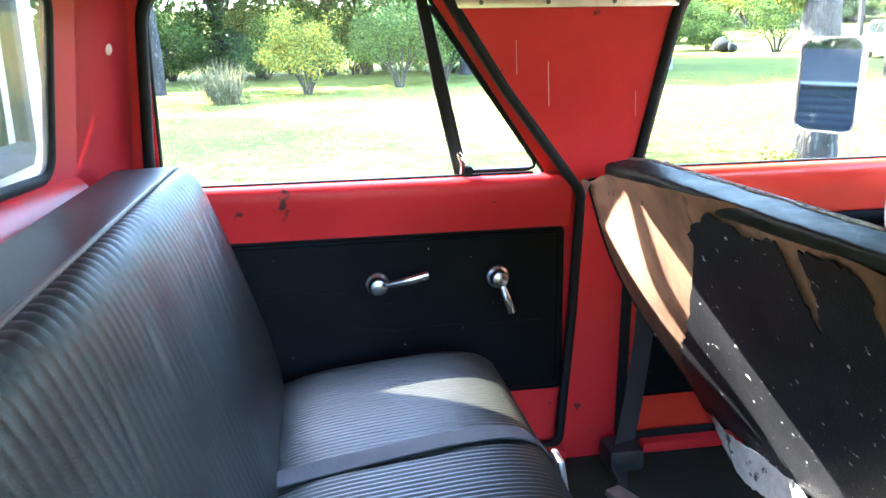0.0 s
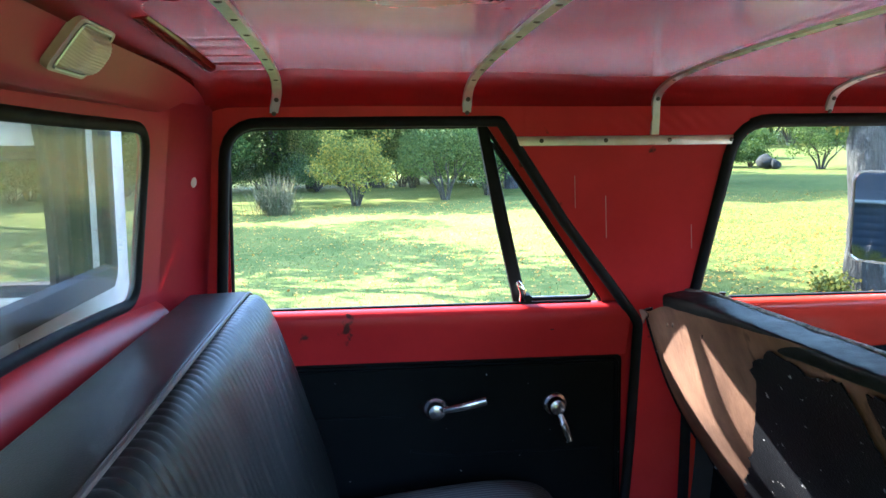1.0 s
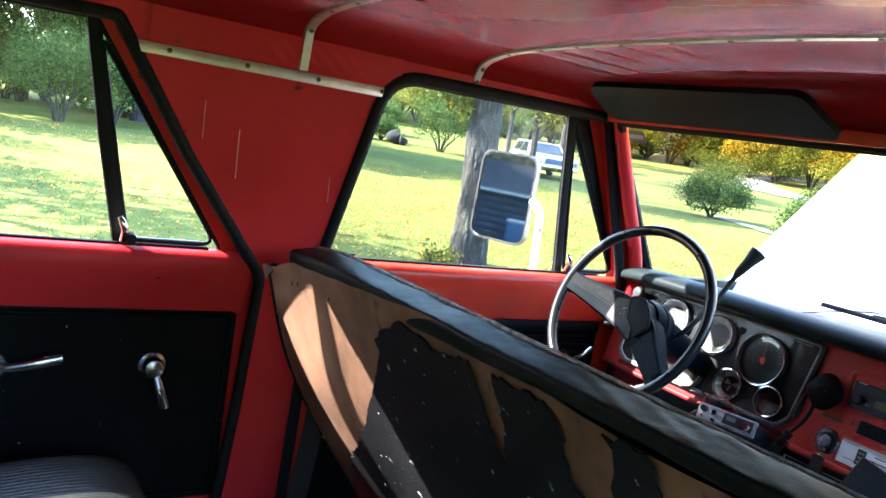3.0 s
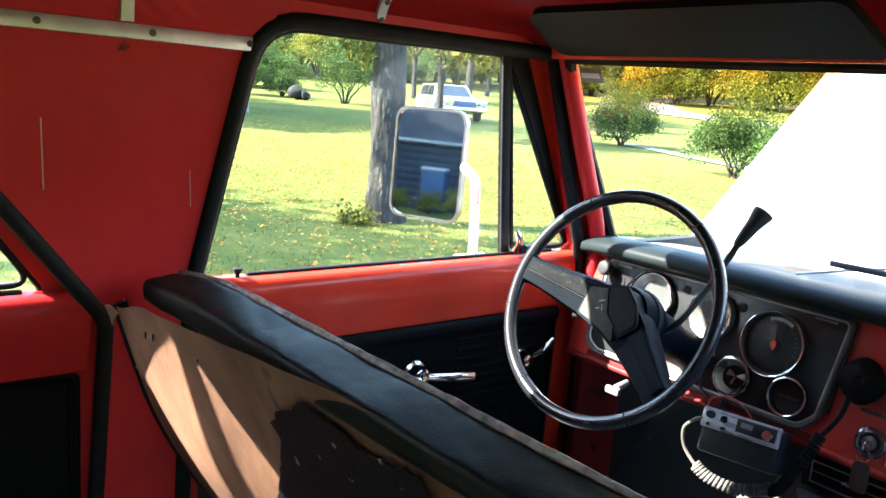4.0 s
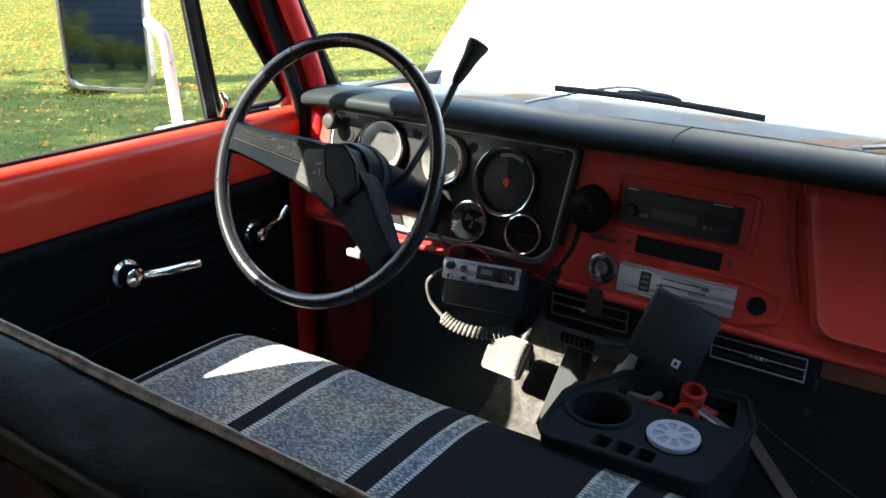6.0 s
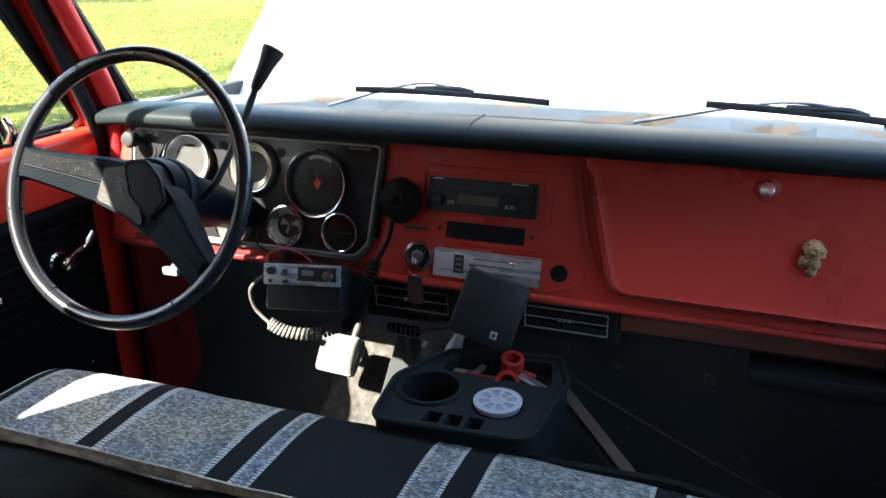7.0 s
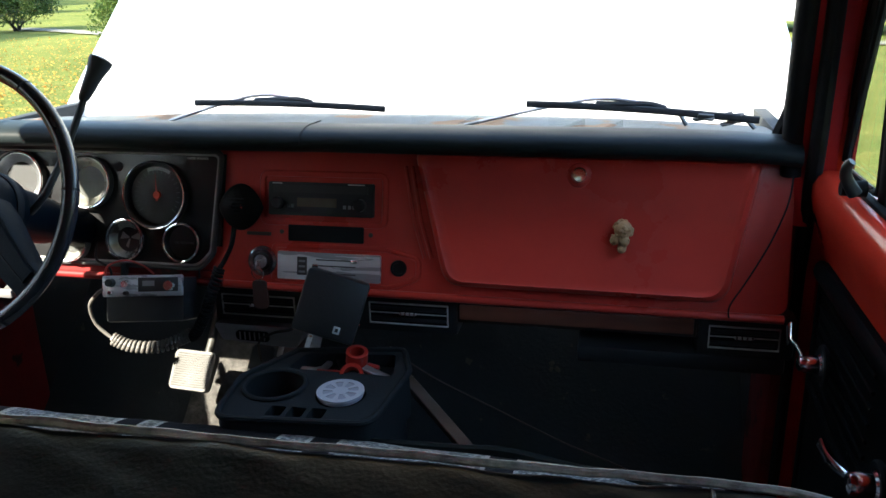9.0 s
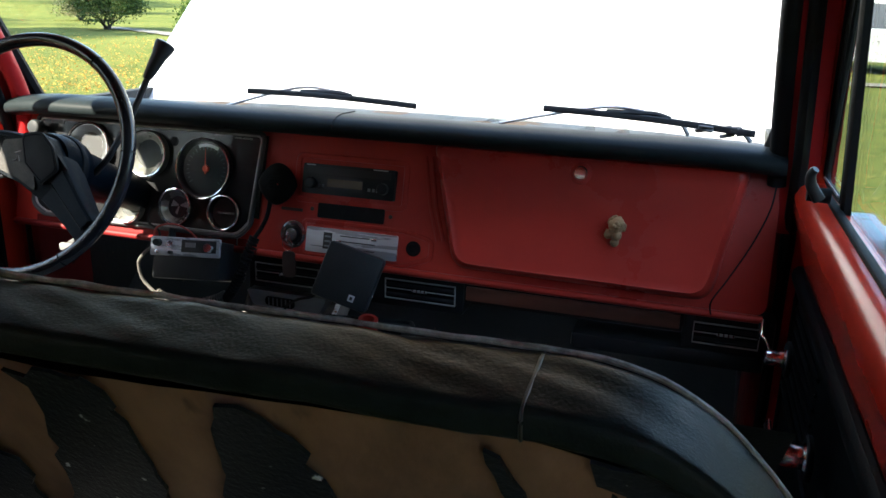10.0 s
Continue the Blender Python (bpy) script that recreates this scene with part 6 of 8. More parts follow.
solid("poodle_ornament", bm, POODLE, "small brown curly dog figurine stuck on the glove box", "figurine", angle=70)

bm = bmesh.new()
tube(bm, spline([(0.762, 1.50, 1.385), (0.756, 1.487, 1.345), (0.735, 1.472, 1.29), (0.705, 1.462, 1.23), (0.685, 1.462, 1.19), (0.69, 1.49, 1.155)], 8), 0.0014, 8)
solid("loose_cable", bm, RUBBER, "thin black cable hanging beside the glove box", "cable")

# ---- steering ----
WC = Vector((-0.443, 1.205, 1.387))
WN = Vector((0.062, -1.0, 0.445)).normalized()
WU = Vector((0.998, 0.062, 0.0))
WV = WN.cross(WU).normalized()
WM = Matrix(((WU.x, WV.x, WN.x, WC.x), (WU.y, WV.y, WN.y, WC.y), (WU.z, WV.z, WN.z, WC.z), (0, 0, 0, 1)))
steer = thing("steering_wheel", WC, "black two-spoke steering wheel with a grained horn pad", "steering wheel")
bm = bmesh.new()
rim = [WM @ Vector((0.2015 * math.cos(2 * math.pi * i / 96), 0.2015 * math.sin(2 * math.pi * i / 96), 0)) for i in range(96)]
sweep(bm, rim, ring(0.0115, 14, 0.0125), up=WN, closed=True)
part("rim", bm, WHEEL, steer, "glossy black wheel rim")
for a in (-166, -122, -55, 5, 55, 120):
    c = [WM @ Vector((0.2015 * math.cos(radians(a + d)), 0.2015 * math.sin(radians(a + d)), 0)) for d in (-0.35, 0.35)]
    part("rim_joint", sweep(bmesh.new(), c, ring(0.0119, 14, 0.0129), up=WN), RUBBER, steer)


def spoke(ang, lo, hi, skin):
    d, q = Vector((math.cos(radians(ang)), math.sin(radians(ang)), 0)), Vector((-math.sin(radians(ang)), math.cos(radians(ang)), 0))
    secs = [(0.035, 0.041, -0.050, 0.020), (0.07, 0.038, -0.044, 0.020), (0.12, 0.031, -0.029, 0.018), (0.165, 0.026, -0.014, 0.015), (0.185, 0.025, -0.006, 0.011), (0.198, 0.030, -0.001, 0.009)]
    bm = bmesh.new()
    rows = []
    for r, w, h, t in secs:
        pr = [(-w, -t), (-w, t * 0.4), (-w * 0.85, t), (w * 0.85, t), (w, t * 0.4), (w, -t)]
        rows.append([bm.verts.new(WM @ (d * r + q * a + Vector((0, 0, h + b)))) for a, b in pr])
    for a, b in zip(rows, rows[1:]):
        for j in range(6):
            bm.faces.new((a[j], a[(j + 1) % 6], b[(j + 1) % 6], b[j]))
    bm.faces.new(rows[0])
    bm.faces.new(rows[-1])
    sp = part("spoke", bm, SPOKE, steer, "black spoke")
    bm = bmesh.new()
    rows = []
    for r, w, h, t in secs[:5]:
        rows.append([bm.verts.new(WM @ (d * r + q * a + Vector((0, 0, h + b)))) for a, b in ((w * lo, t - 0.002), (w * (lo + 0.08), t + 0.0035), (w * (hi - 0.08), t + 0.0035), (w * hi, t - 0.002))])
    for a, b in zip(rows, rows[1:]):
        for j in range(3):
            bm.faces.new((a[j], a[j + 1], b[j + 1], b[j]))
    part("grained_insert", bm, skin, sp, "worn grained insert")
    # the ridge beside the insert
    e = lo if abs(lo) < abs(hi) else hi
    part("ridge", tube(bmesh.new(), [WM @ (d * r + q * w * e + Vector((0, 0, h + t + 0.001))) for r, w, h, t in secs[:5]], 0.0016, 6), RUBBER, sp)


for a, lo, hi, skin in ((172, -0.78, 0.12, WHEEL_GRAIN), (-38, -0.08, 0.78, SPOKE)):
    spoke(a, lo, hi, skin)


def polar(a, r, off=0.0):
    c, q = math.cos(radians(a)), math.sin(radians(a))
    return (r * c - off * q, r * q + off * c)


PADO = [(*polar(172, 0.066, -0.034), 0.006), (*polar(122, 0.046), 0.016), (*polar(60, 0.050), 0.02), (*polar(12, 0.050), 0.02), (*polar(-38, 0.070, 0.034), 0.006),
        (*polar(-38, 0.070, -0.034), 0.006), (*polar(-108, 0.046), 0.02), (*polar(172, 0.066, 0.034), 0.006)]
bm = plate(rounded(PADO), [], 0.036)
bmesh.ops.transform(bm, matrix=WM @ pose(0, 0, -0.060), verts=bm.verts)
hp = part("horn_pad", bm, SPOKE, steer, "black horn pad")
# worn lower facet of the pad
bm = plate(rounded([(*polar(172, 0.060, -0.020), 0.006), (*polar(172, 0.060, 0.030), 0.006), (*polar(-112, 0.040), 0.012), (*polar(-38, 0.056, -0.030), 0.006), (0.010, -0.018, 0.008), (-0.014, 0.034, 0.006)]), [], 0.004)
bmesh.ops.transform(bm, matrix=WM @ pose(0, 0, -0.0245), verts=bm.verts)
part("worn_facet", bm, PAD_WORN, hp, "worn grey plastic facet")
bm = plate(rounded([(-0.022, 0.042, 0.01), (-0.006, -0.010, 0.010), (0.034, -0.046, 0.008), (0.062, -0.018, 0.01), (0.046, 0.020, 0.022), (0.018, 0.046, 0.018)], 8), [], 0.006)
bmesh.ops.transform(bm, matrix=WM @ pose(0, 0, -0.024), verts=bm.verts)
part("pad_cap", bm, RUBBER, hp, "black rounded pad cap")
part("cap_seam", sweep(bmesh.new(), [WM @ Vector((x, y, -0.0178)) for x, y in rounded([(-0.019, 0.037, 0.01), (-0.003, -0.010, 0.010), (0.034, -0.041, 0.008), (0.057, -0.017, 0.01), (0.043, 0.018, 0.02), (0.017, 0.042, 0.015)], 6)], ring(0.0011, 6), up=WN, closed=True), SPOKE, hp)
for dx, dy, w, h in ((-0.024, 0.009, 0.012, 0.0024), (-0.019, -0.003, 0.0026, 0.011), (-0.028, -0.006, 0.008, 0.0022)):
    bm = bmesh.new()
    box(bm, (dx, dy, -0.0205), (w, h, 0.002), 0.0008, rot=Matrix.Rotation(0.35, 4, "Z"))
    bmesh.ops.transform(bm, matrix=WM, verts=bm.verts)
    part("emblem_bar", bm, PALE_KNOB, hp, "worn bright emblem bar")

col = thing("steering_column", WM @ Vector((0, 0, -0.25)), "dark steering column with a gear lever", "steering column")
part("jacket", lathe(bmesh.new(), [(0.052, -0.052), (0.056, -0.066), (0.056, -0.115), (0.046, -0.135), (0.040, -0.23), (0.036, -0.25), (0.036, -0.62)], WM, 32), SPOKE, col, "dark column jacket")
part("collar", lathe(bmesh.new(), [(0.058, -0.085), (0.060, -0.088), (0.060, -0.098), (0.058, -0.101)], WM, 32), RUBBER, col)
base = WM @ Vector((0.05, 0.0, -0.125))
tip = Vector((-0.317, 1.435, 1.553))
lever = spline([base, base + Vector((0.025, 0.012, 0.03)), base.lerp(tip, 0.45) + Vector((0.006, 0.004, -0.004)), base.lerp(tip, 0.8), tip - (tip - base).normalized() * 0.055], 8)
part("gear_lever", tube(bmesh.new(), lever, 0.0058, 10), PLASTIC, col, "black gear lever")
ax = (tip - base).normalized()
kb = Matrix.Translation(tip) @ ax.to_track_quat("Z", "Y").to_matrix().to_4x4()
part("lever_knob", lathe(bmesh.new(), [(0.0065, -0.062), (0.009, -0.055), (0.0115, -0.035), (0.0135, -0.015), (0.0185, 0.006), (0.0185, 0.012), (0.012, 0.015), (0.003, 0.016)], kb, 22), PLASTIC, col, "flared black lever knob")
ts = WM @ Vector((-0.05, -0.01, -0.10))
part("signal_lever", tube(bmesh.new(), [ts, ts + Vector((-0.05, 0.01, -0.012)), ts + Vector((-0.10, 0.015, -0.02))], 0.0042, 8), RUBBER, col)
bm = bmesh.new()
cyl(bm, (-0.58, 1.475, 1.155), (-0.575, 1.435, 1.15), 0.007, 0.009, 14)
box(bm, (-0.575, 1.425, 1.148), (0.035, 0.012, 0.016), 0.004)
solid("brake_release", bm, PALE_KNOB, "pale brake release handle below the dashboard", "handle")

# ---- pedals ----
pedal = thing("brake_pedal", (-0.352, 1.655, 0.90), "cream ribbed rubber brake pedal", "pedal")
PM = Matrix.Translation((-0.352, 1.652, 0.893)) @ Matrix.Rotation(radians(-4), 4, "Z") @ Matrix.Rotation(radians(52), 4, "X")
bm = plate(rounded([(-0.046, -0.042, 0.012), (0.046, -0.042, 0.012), (0.050, 0.042, 0.014), (-0.050, 0.042, 0.014)]), [], 0.014)
bmesh.ops.transform(bm, matrix=PM, verts=bm.verts)
pp = part("pad", bm, CREAM, pedal)
for k in range(15):
    bm = bmesh.new()
    box(bm, (0, -0.034 + 0.0049 * k, 0.0148), (0.084, 0.0027, 0.003), 0.0008)
    bmesh.ops.transform(bm, matrix=PM, verts=bm.verts)
    part("rib", bm, CREAM, pp)
part("arm", tube(bmesh.new(), spline([PM @ Vector((0.02, 0.02, 0)), (-0.325, 1.72, 0.99), (-0.335, 1.78, 1.12), (-0.345, 1.80, 1.25)], 6), 0.009, 10), CREAM, pedal)
acc = thing("accelerator_pedal", (-0.20, 1.72, 0.80), "dark accelerator pedal with a bright edge", "pedal")
AM = Matrix.Translation((-0.212, 1.660, 0.862)) @ Matrix.Rotation(radians(-6), 4, "Z") @ Matrix.Rotation(radians(56), 4, "X")
bm = plate(rounded([(-0.032, -0.10, 0.014), (0.032, -0.10, 0.014), (0.026, 0.09, 0.014), (-0.026, 0.09, 0.014)]), [], 0.016)
bmesh.ops.transform(bm, matrix=AM, verts=bm.verts)
ap = part("pad", bm, TRAY_BLACK, acc)
for e in (-1, 1):
    part("bright_edge", tube(bmesh.new(), [AM @ Vector((e * 0.032, -0.095, 0.012)), AM @ Vector((e * 0.0265, 0.085, 0.012))], 0.0028, 8), CREAM, ap, "pale worn pedal edge")
part("rod", tube(bmesh.new(), spline([AM @ Vector((0.03, 0.07, 0.0)), (-0.17, 1.75, 0.98), (-0.15, 1.80, 1.06), (-0.16, 1.88, 1.12)], 6), 0.006, 8), STEEL, acc)
bm = bmesh.new()
sweep(bm, spline([(-0.135, 1.62, 0.80), (-0.125, 1.66, 0.86), (-0.115, 1.72, 0.92), (-0.12, 1.80, 0.97)], 6), [(-0.004, -0.035), (0.004, -0.035), (0.006, 0.03), (-0.006, 0.03)])
solid("tunnel_flap", bm, RUSTY_WHITE, "pale bent cover flap beside the floor tunnel", "cover")

# ---- console tray on the tunnel ----
TRAY = rounded([(-0.045, 1.185, 0.03), (0.185, 1.205, 0.03), (0.200, 1.37, 0.02), (0.172, 1.445, 0.015), (-0.005, 1.415, 0.015), (-0.06, 1.31, 0.05)], 6)
console = thing("console_tray", (0.07, 1.31, 0.80), "black plastic console tray with cup holders", "console")


def circle(x, y, r, seg=28):
    return [(x + r * math.cos(2 * math.pi * i / seg), y + r * math.sin(2 * math.pi * i / seg)) for i in range(seg)]


CUP1, CUP2 = circle(0.005, 1.292, 0.048), circle(0.116, 1.281, 0.038)
BIN = rounded([(0.000, 1.352, 0.01), (0.178, 1.352, 0.01), (0.162, 1.428, 0.01), (0.012, 1.405, 0.01)])
SLOTS = [rounded([(x, 1.203 + 0.05 * (x + 0.02), 0.004), (x + 0.024, 1.205 + 0.05 * (x + 0.02), 0.004), (x + 0.024, 1.232 + 0.05 * (x + 0.02), 0.004), (x, 1.232 + 0.05 * (x + 0.02), 0.004)]) for x in (0.025, 0.056, 0.087)]
part("top", moved(plate(TRAY, [CUP1, CUP2, BIN, *SLOTS], 0.075), lambda c: Vector((c.x, c.y, 1.082 - c.z))), TRAY_BLACK, console, "moulded black tray top")
part("rim", tube(bmesh.new(), [(x, y, 1.083) for x, y in TRAY], 0.005, 8, closed=True), TRAY_BLACK, console)
part("body", moved(plate([(0.075 + (x - 0.075) * 0.96, 1.31 + (y - 1.31) * 0.96) for x, y in TRAY], [], 0.20), lambda c: Vector((c.x, c.y + 0.1 * (c.z - 0.1), 1.006 - c.z))), TRAY_BLACK, console)
for c, r in (((0.005, 1.292), 0.048),):
    part("cup_ring", tube(bmesh.new(), [(x, y, 1.084) for x, y in circle(*c, r)], 0.004, 8, closed=True), TRAY_BLACK, console)
disc = thing("slotted_disc", (0.116, 1.281, 1.087), "white slotted plastic disc on the cup holder", "disc")
holes = []
for k in range(8):
    a0, a1 = radians(45 * k + 8), radians(45 * k + 37)
    holes.append([(0.012 * math.cos(a0), 0.012 * math.sin(a0)), (0.027 * math.cos(a0), 0.027 * math.sin(a0)), (0.028 * math.cos((a0 + a1) / 2), 0.028 * math.sin((a0 + a1) / 2)), (0.027 * math.cos(a1), 0.027 * math.sin(a1)), (0.012 * math.cos(a1), 0.012 * math.sin(a1))])
part("plate", moved(plate(circle(0, 0, 0.036, 40), holes, 0.004), lambda c: Vector((0.116 + c.x, 1.281 + c.y, 1.086 + c.z))), WHITE_PLASTIC, disc)
part("backing", cyl(bmesh.new(), (0.116, 1.281, 1.081), (0.116, 1.281, 1.0885), 0.034, 0.034, 36), surf("grey_mesh", (0.30, 0.31, 0.36), rough=0.6), disc)

tapes = [((0.105, 1.394, 1.090), (0.15, -0.2, 1.0), 0.018), ((0.108, 1.357, 1.074), (0.2, -0.75, 0.7), 0.019)]
for at, nrm, r in tapes:
    t = thing("tape_roll", at, "small roll of red tape in the tray", "tape", "tape rolls")
    m = Matrix.Translation(at) @ Vector(nrm).to_track_quat("Z", "Y").to_matrix().to_4x4()
    part("tape", lathe(bmesh.new(), [(r * 0.72, -0.011), (r, -0.011), (r, 0.011), (r * 0.72, 0.011), (r * 0.72, -0.011)], m, 30, cap=False), RED_TAPE, t)
    part("core", lathe(bmesh.new(), [(r * 0.66, -0.0115), (r * 0.72, -0.0115), (r * 0.72, 0.0115), (r * 0.66, 0.0115), (r * 0.66, -0.0115)], m, 30, cap=False), RED_TAPE, t)
bm = bmesh.new()
tube(bm, spline([(0.040, 1.378, 1.066), (0.058, 1.374, 1.068), (0.076, 1.371, 1.070), (0.090, 1.366, 1.070)], 6), 0.0045, 8)
solid("red_handle", bm, RED_TAPE, "red tool handle lying in the tray", "tool")
bm = bmesh.new()
box(bm, (0.145, 1.372, 1.074), (0.052, 0.016, 0.005), 0.0015, rot=Matrix.Rotation(-0.3, 4, "Z") @ Matrix.Rotation(0.2, 4, "Y"))
solid("steel_blade", bm, STEEL, "steel tool blade lying in the tray", "tool")
for k, (x, y, mt) in enumerate(((0.022, 1.385, LAMP_BASE), (0.036, 1.378, STEEL), (0.052, 1.392, STEEL), (0.075, 1.398, TRAY_BLACK), (0.132, 1.39, RED_TAPE))):
    bm = bmesh.new()
    box(bm, (x, y, 1.064 + 0.003 * k), (0.026, 0.011, 0.008), 0.003, rot=Matrix.Rotation(0.7 * k, 4, "Z"))
    solid("tray_oddment", bm, mt, "small oddment lying in the tray", "clutter", "oddments in the tray")
part("tray_floor", moved(plate(BIN, [], 0.003), lambda c: Vector((c.x, c.y, 1.056 + c.z))), TRAY_BLACK, console)

spk = thing("speaker_box", (0.06, 1.40, 1.09), "black plastic box with a small pale mark, leaning on the console", "box")
SM = Matrix.Translation((0.062, 1.405, 1.172)) @ Matrix.Rotation(radians(18), 4, "Z") @ Matrix.Rotation(radians(-18), 4, "X") @ Matrix.Rotation(radians(20), 4, "Y")
bm = bmesh.new()
box(bm, (0, 0.020, 0), (0.104, 0.066, 0.104), 0.006)
bmesh.ops.transform(bm, matrix=SM, verts=bm.verts)
part("body", bm, PLASTIC, spk)
bm = bmesh.new()
box(bm, (0.020, -0.0135, -0.034), (0.011, 0.001, 0.012), 0.0003)
bmesh.ops.transform(bm, matrix=SM, verts=bm.verts)
part("pale_mark", bm, MARK, spk, "small pale square mark")
bm = bmesh.new()
box(bm, (0.020, -0.0143, -0.034), (0.005, 0.0006, 0.006))
bmesh.ops.transform(bm, matrix=SM, verts=bm.verts)
part("mark_centre", bm, DIAL, spk)
part("screw", lathe(bmesh.new(), [(0.004, 0), (0.003, 0.002)], SM @ Matrix.Translation((0.0525, 0.02, -0.02)) @ Matrix.Rotation(radians(90), 4, "Y"), 12), CHROME, spk)
part("lead", tube(bmesh.new(), spline([SM @ Vector((-0.05, 0.03, -0.035)), (-0.02, 1.43, 1.115), (-0.07, 1.46, 1.09), (-0.12, 1.50, 1.05), (-0.15, 1.56, 0.98)], 8), 0.0026, 6), RUBBER, spk)
bm = bmesh.new()
pa, pb = Vector((0.150, 1.47, 1.035)), Vector((0.330, 1.275, 0.990))
bmesh.ops.create_cube(bm, size=1.0, matrix=Matrix.Translation((pa + pb) / 2) @ (pb - pa).to_track_quat("X", "Z").to_matrix().to_4x4() @ Matrix.Diagonal(((pb - pa).length, 0.021, 0.012, 1)))
bmesh.ops.bevel(bm, geom=bm.edges[:], offset=0.0015, segments=1, affect="EDGES")
solid("wooden_prop", bm, PLANK, "raw brown wooden strip propping the console", "wooden strip")
bm = bmesh.new()
tube(bm, spline([(0.13, 1.50, 1.06), (0.214, 1.43, 1.050), (0.332, 1.43, 0.994), (0.438, 1.42, 0.952), (0.549, 1.40, 0.922), (0.68, 1.38, 0.87), (0.76, 1.37, 0.82)], 8), 0.0011, 6)
solid("thin_wire", bm, LEATHER, "thin brown wire running down to the floor", "wire")

# ---- outside the glass: cowl, wipers, hood, mirrors ----
bm = bmesh.new()
sheet(bm, lambda u, v: Vector((-0.86 + 1.72 * u, (1.768 - 0.20 * (-0.86 + 1.72 * u) ** 2) + v * 0.24, 1.405 - 0.012 * v + 0.006 * math.sin(3.1416 * v))), 40, 8)
bmesh.ops.solidify(bm, geom=bm.faces[:], thickness=0.02)
solid("cowl", bm, COWL_MAT, "weathered grey-blue cowl with rust below the windscreen", "car body", kind="structure")


def wiper(a, b, pivot):
    a, b = Vector(a), Vector(b)
    w = thing("windscreen_wiper", (a + b) / 2, "black windscreen wiper resting at the foot of the glass", "wiper", "windscreen wipers")
    mid = (a + b) / 2 + Vector((0, 0.006, 0.008))
    part("blade", sweep(bmesh.new(), [a + (b - a) * k / 12 + Vector((0, 0, 0.004 * math.sin(math.pi * k / 12))) for k in range(13)], ring(0.0042, 8, 0.0062)), WIPER_RUBBER, w, "dusty black wiper blade")
    part("bridge", sweep(bmesh.new(), spline([a.lerp(b, 0.32) + Vector((0, 0.004, 0.008)), mid + Vector((-0.02, 0, 0.004)), mid + Vector((0.02, 0, 0.004)), a.lerp(b, 0.62) + Vector((0, 0.004, 0.008))], 6), ring(0.0062, 8, 0.005)), WIPER_RUBBER, w)
    part("arm", tube(bmesh.new(), spline([mid + Vector((0, 0, 0.008)), mid + Vector((-0.05, 0.004, 0.012)), a.lerp(b, 0.2) + Vector((0, 0.012, 0.006)), Vector(pivot)], 8), 0.0032, 8), STEEL, w, "grey wiper arm")


wiper((-0.319, 1.728, 1.452), (0.067, 1.748, 1.440), (-0.40, 1.76, 1.41))
wiper((0.344, 1.708, 1.458), (0.729, 1.638, 1.445), (0.22, 1.76, 1.41))
# shreds of torn clear wrap on the end of the right wiper blade
bm = bmesh.new()
rp = random.Random(3)
for k in range(16):
    p = Vector((0.66 + rp.uniform(-0.05, 0.07), 1.655 + rp.uniform(-0.01, 0.02), 1.443 + rp.uniform(-0.006, 0.008)))
    box(bm, p, (0.026, 0.010, 0.004), 0.0015, rot=Euler((rp.gauss(0, 0.5), rp.gauss(0, 0.3), rp.uniform(-0.9, 0.3))).to_matrix().to_4x4())
solid("frayed_wrap", bm, CORD_GREY, "grey shreds of torn wrap at the wiper's end", "leaf litter")

hood = thing("raised_hood", (0, 2.0, 1.39), "raised white truck hood with a low centre crease", "hood")
HS = Vector((0, 0.69, 0.80)).normalized()
HN = Vector((0, -0.80, 0.69)).normalized()


def hood_point(u, v):
    w = 0.846 - 0.165 * v * 1.25 / 1.06
    x = (-1 + 2 * u) * w * (1 + 0.045 * max(0.0, 2 * u - 1))
    e = max(0.0, (abs(2 * u - 1) - 0.93) / 0.07)
    crease = 0.010 * max(0.0, 1 - abs(x) / 0.035)
    return Vector((x, 1.995, 1.385)) + HS * (1.25 * v) + HN * (0.05 * (1 - (2 * u - 1) ** 2) + crease - 0.02 * e * e)


bm = bmesh.new()
sheet(bm, lambda u, v: hood_point(u, -0.07 + 1.07 * v), 80, 16)
bmesh.ops.solidify(bm, geom=bm.faces[:], thickness=0.02)
part("panel", bm, WHITE, hood, angle=60)
for u in (0.0, 1.0):
    part("edge_trim", tube(bmesh.new(), [hood_point(u, -0.05 + 1.05 * k / 10) + HN * -0.012 for k in range(11)], 0.012, 8), PALE_BLUE, hood, "pale blue hood edge")

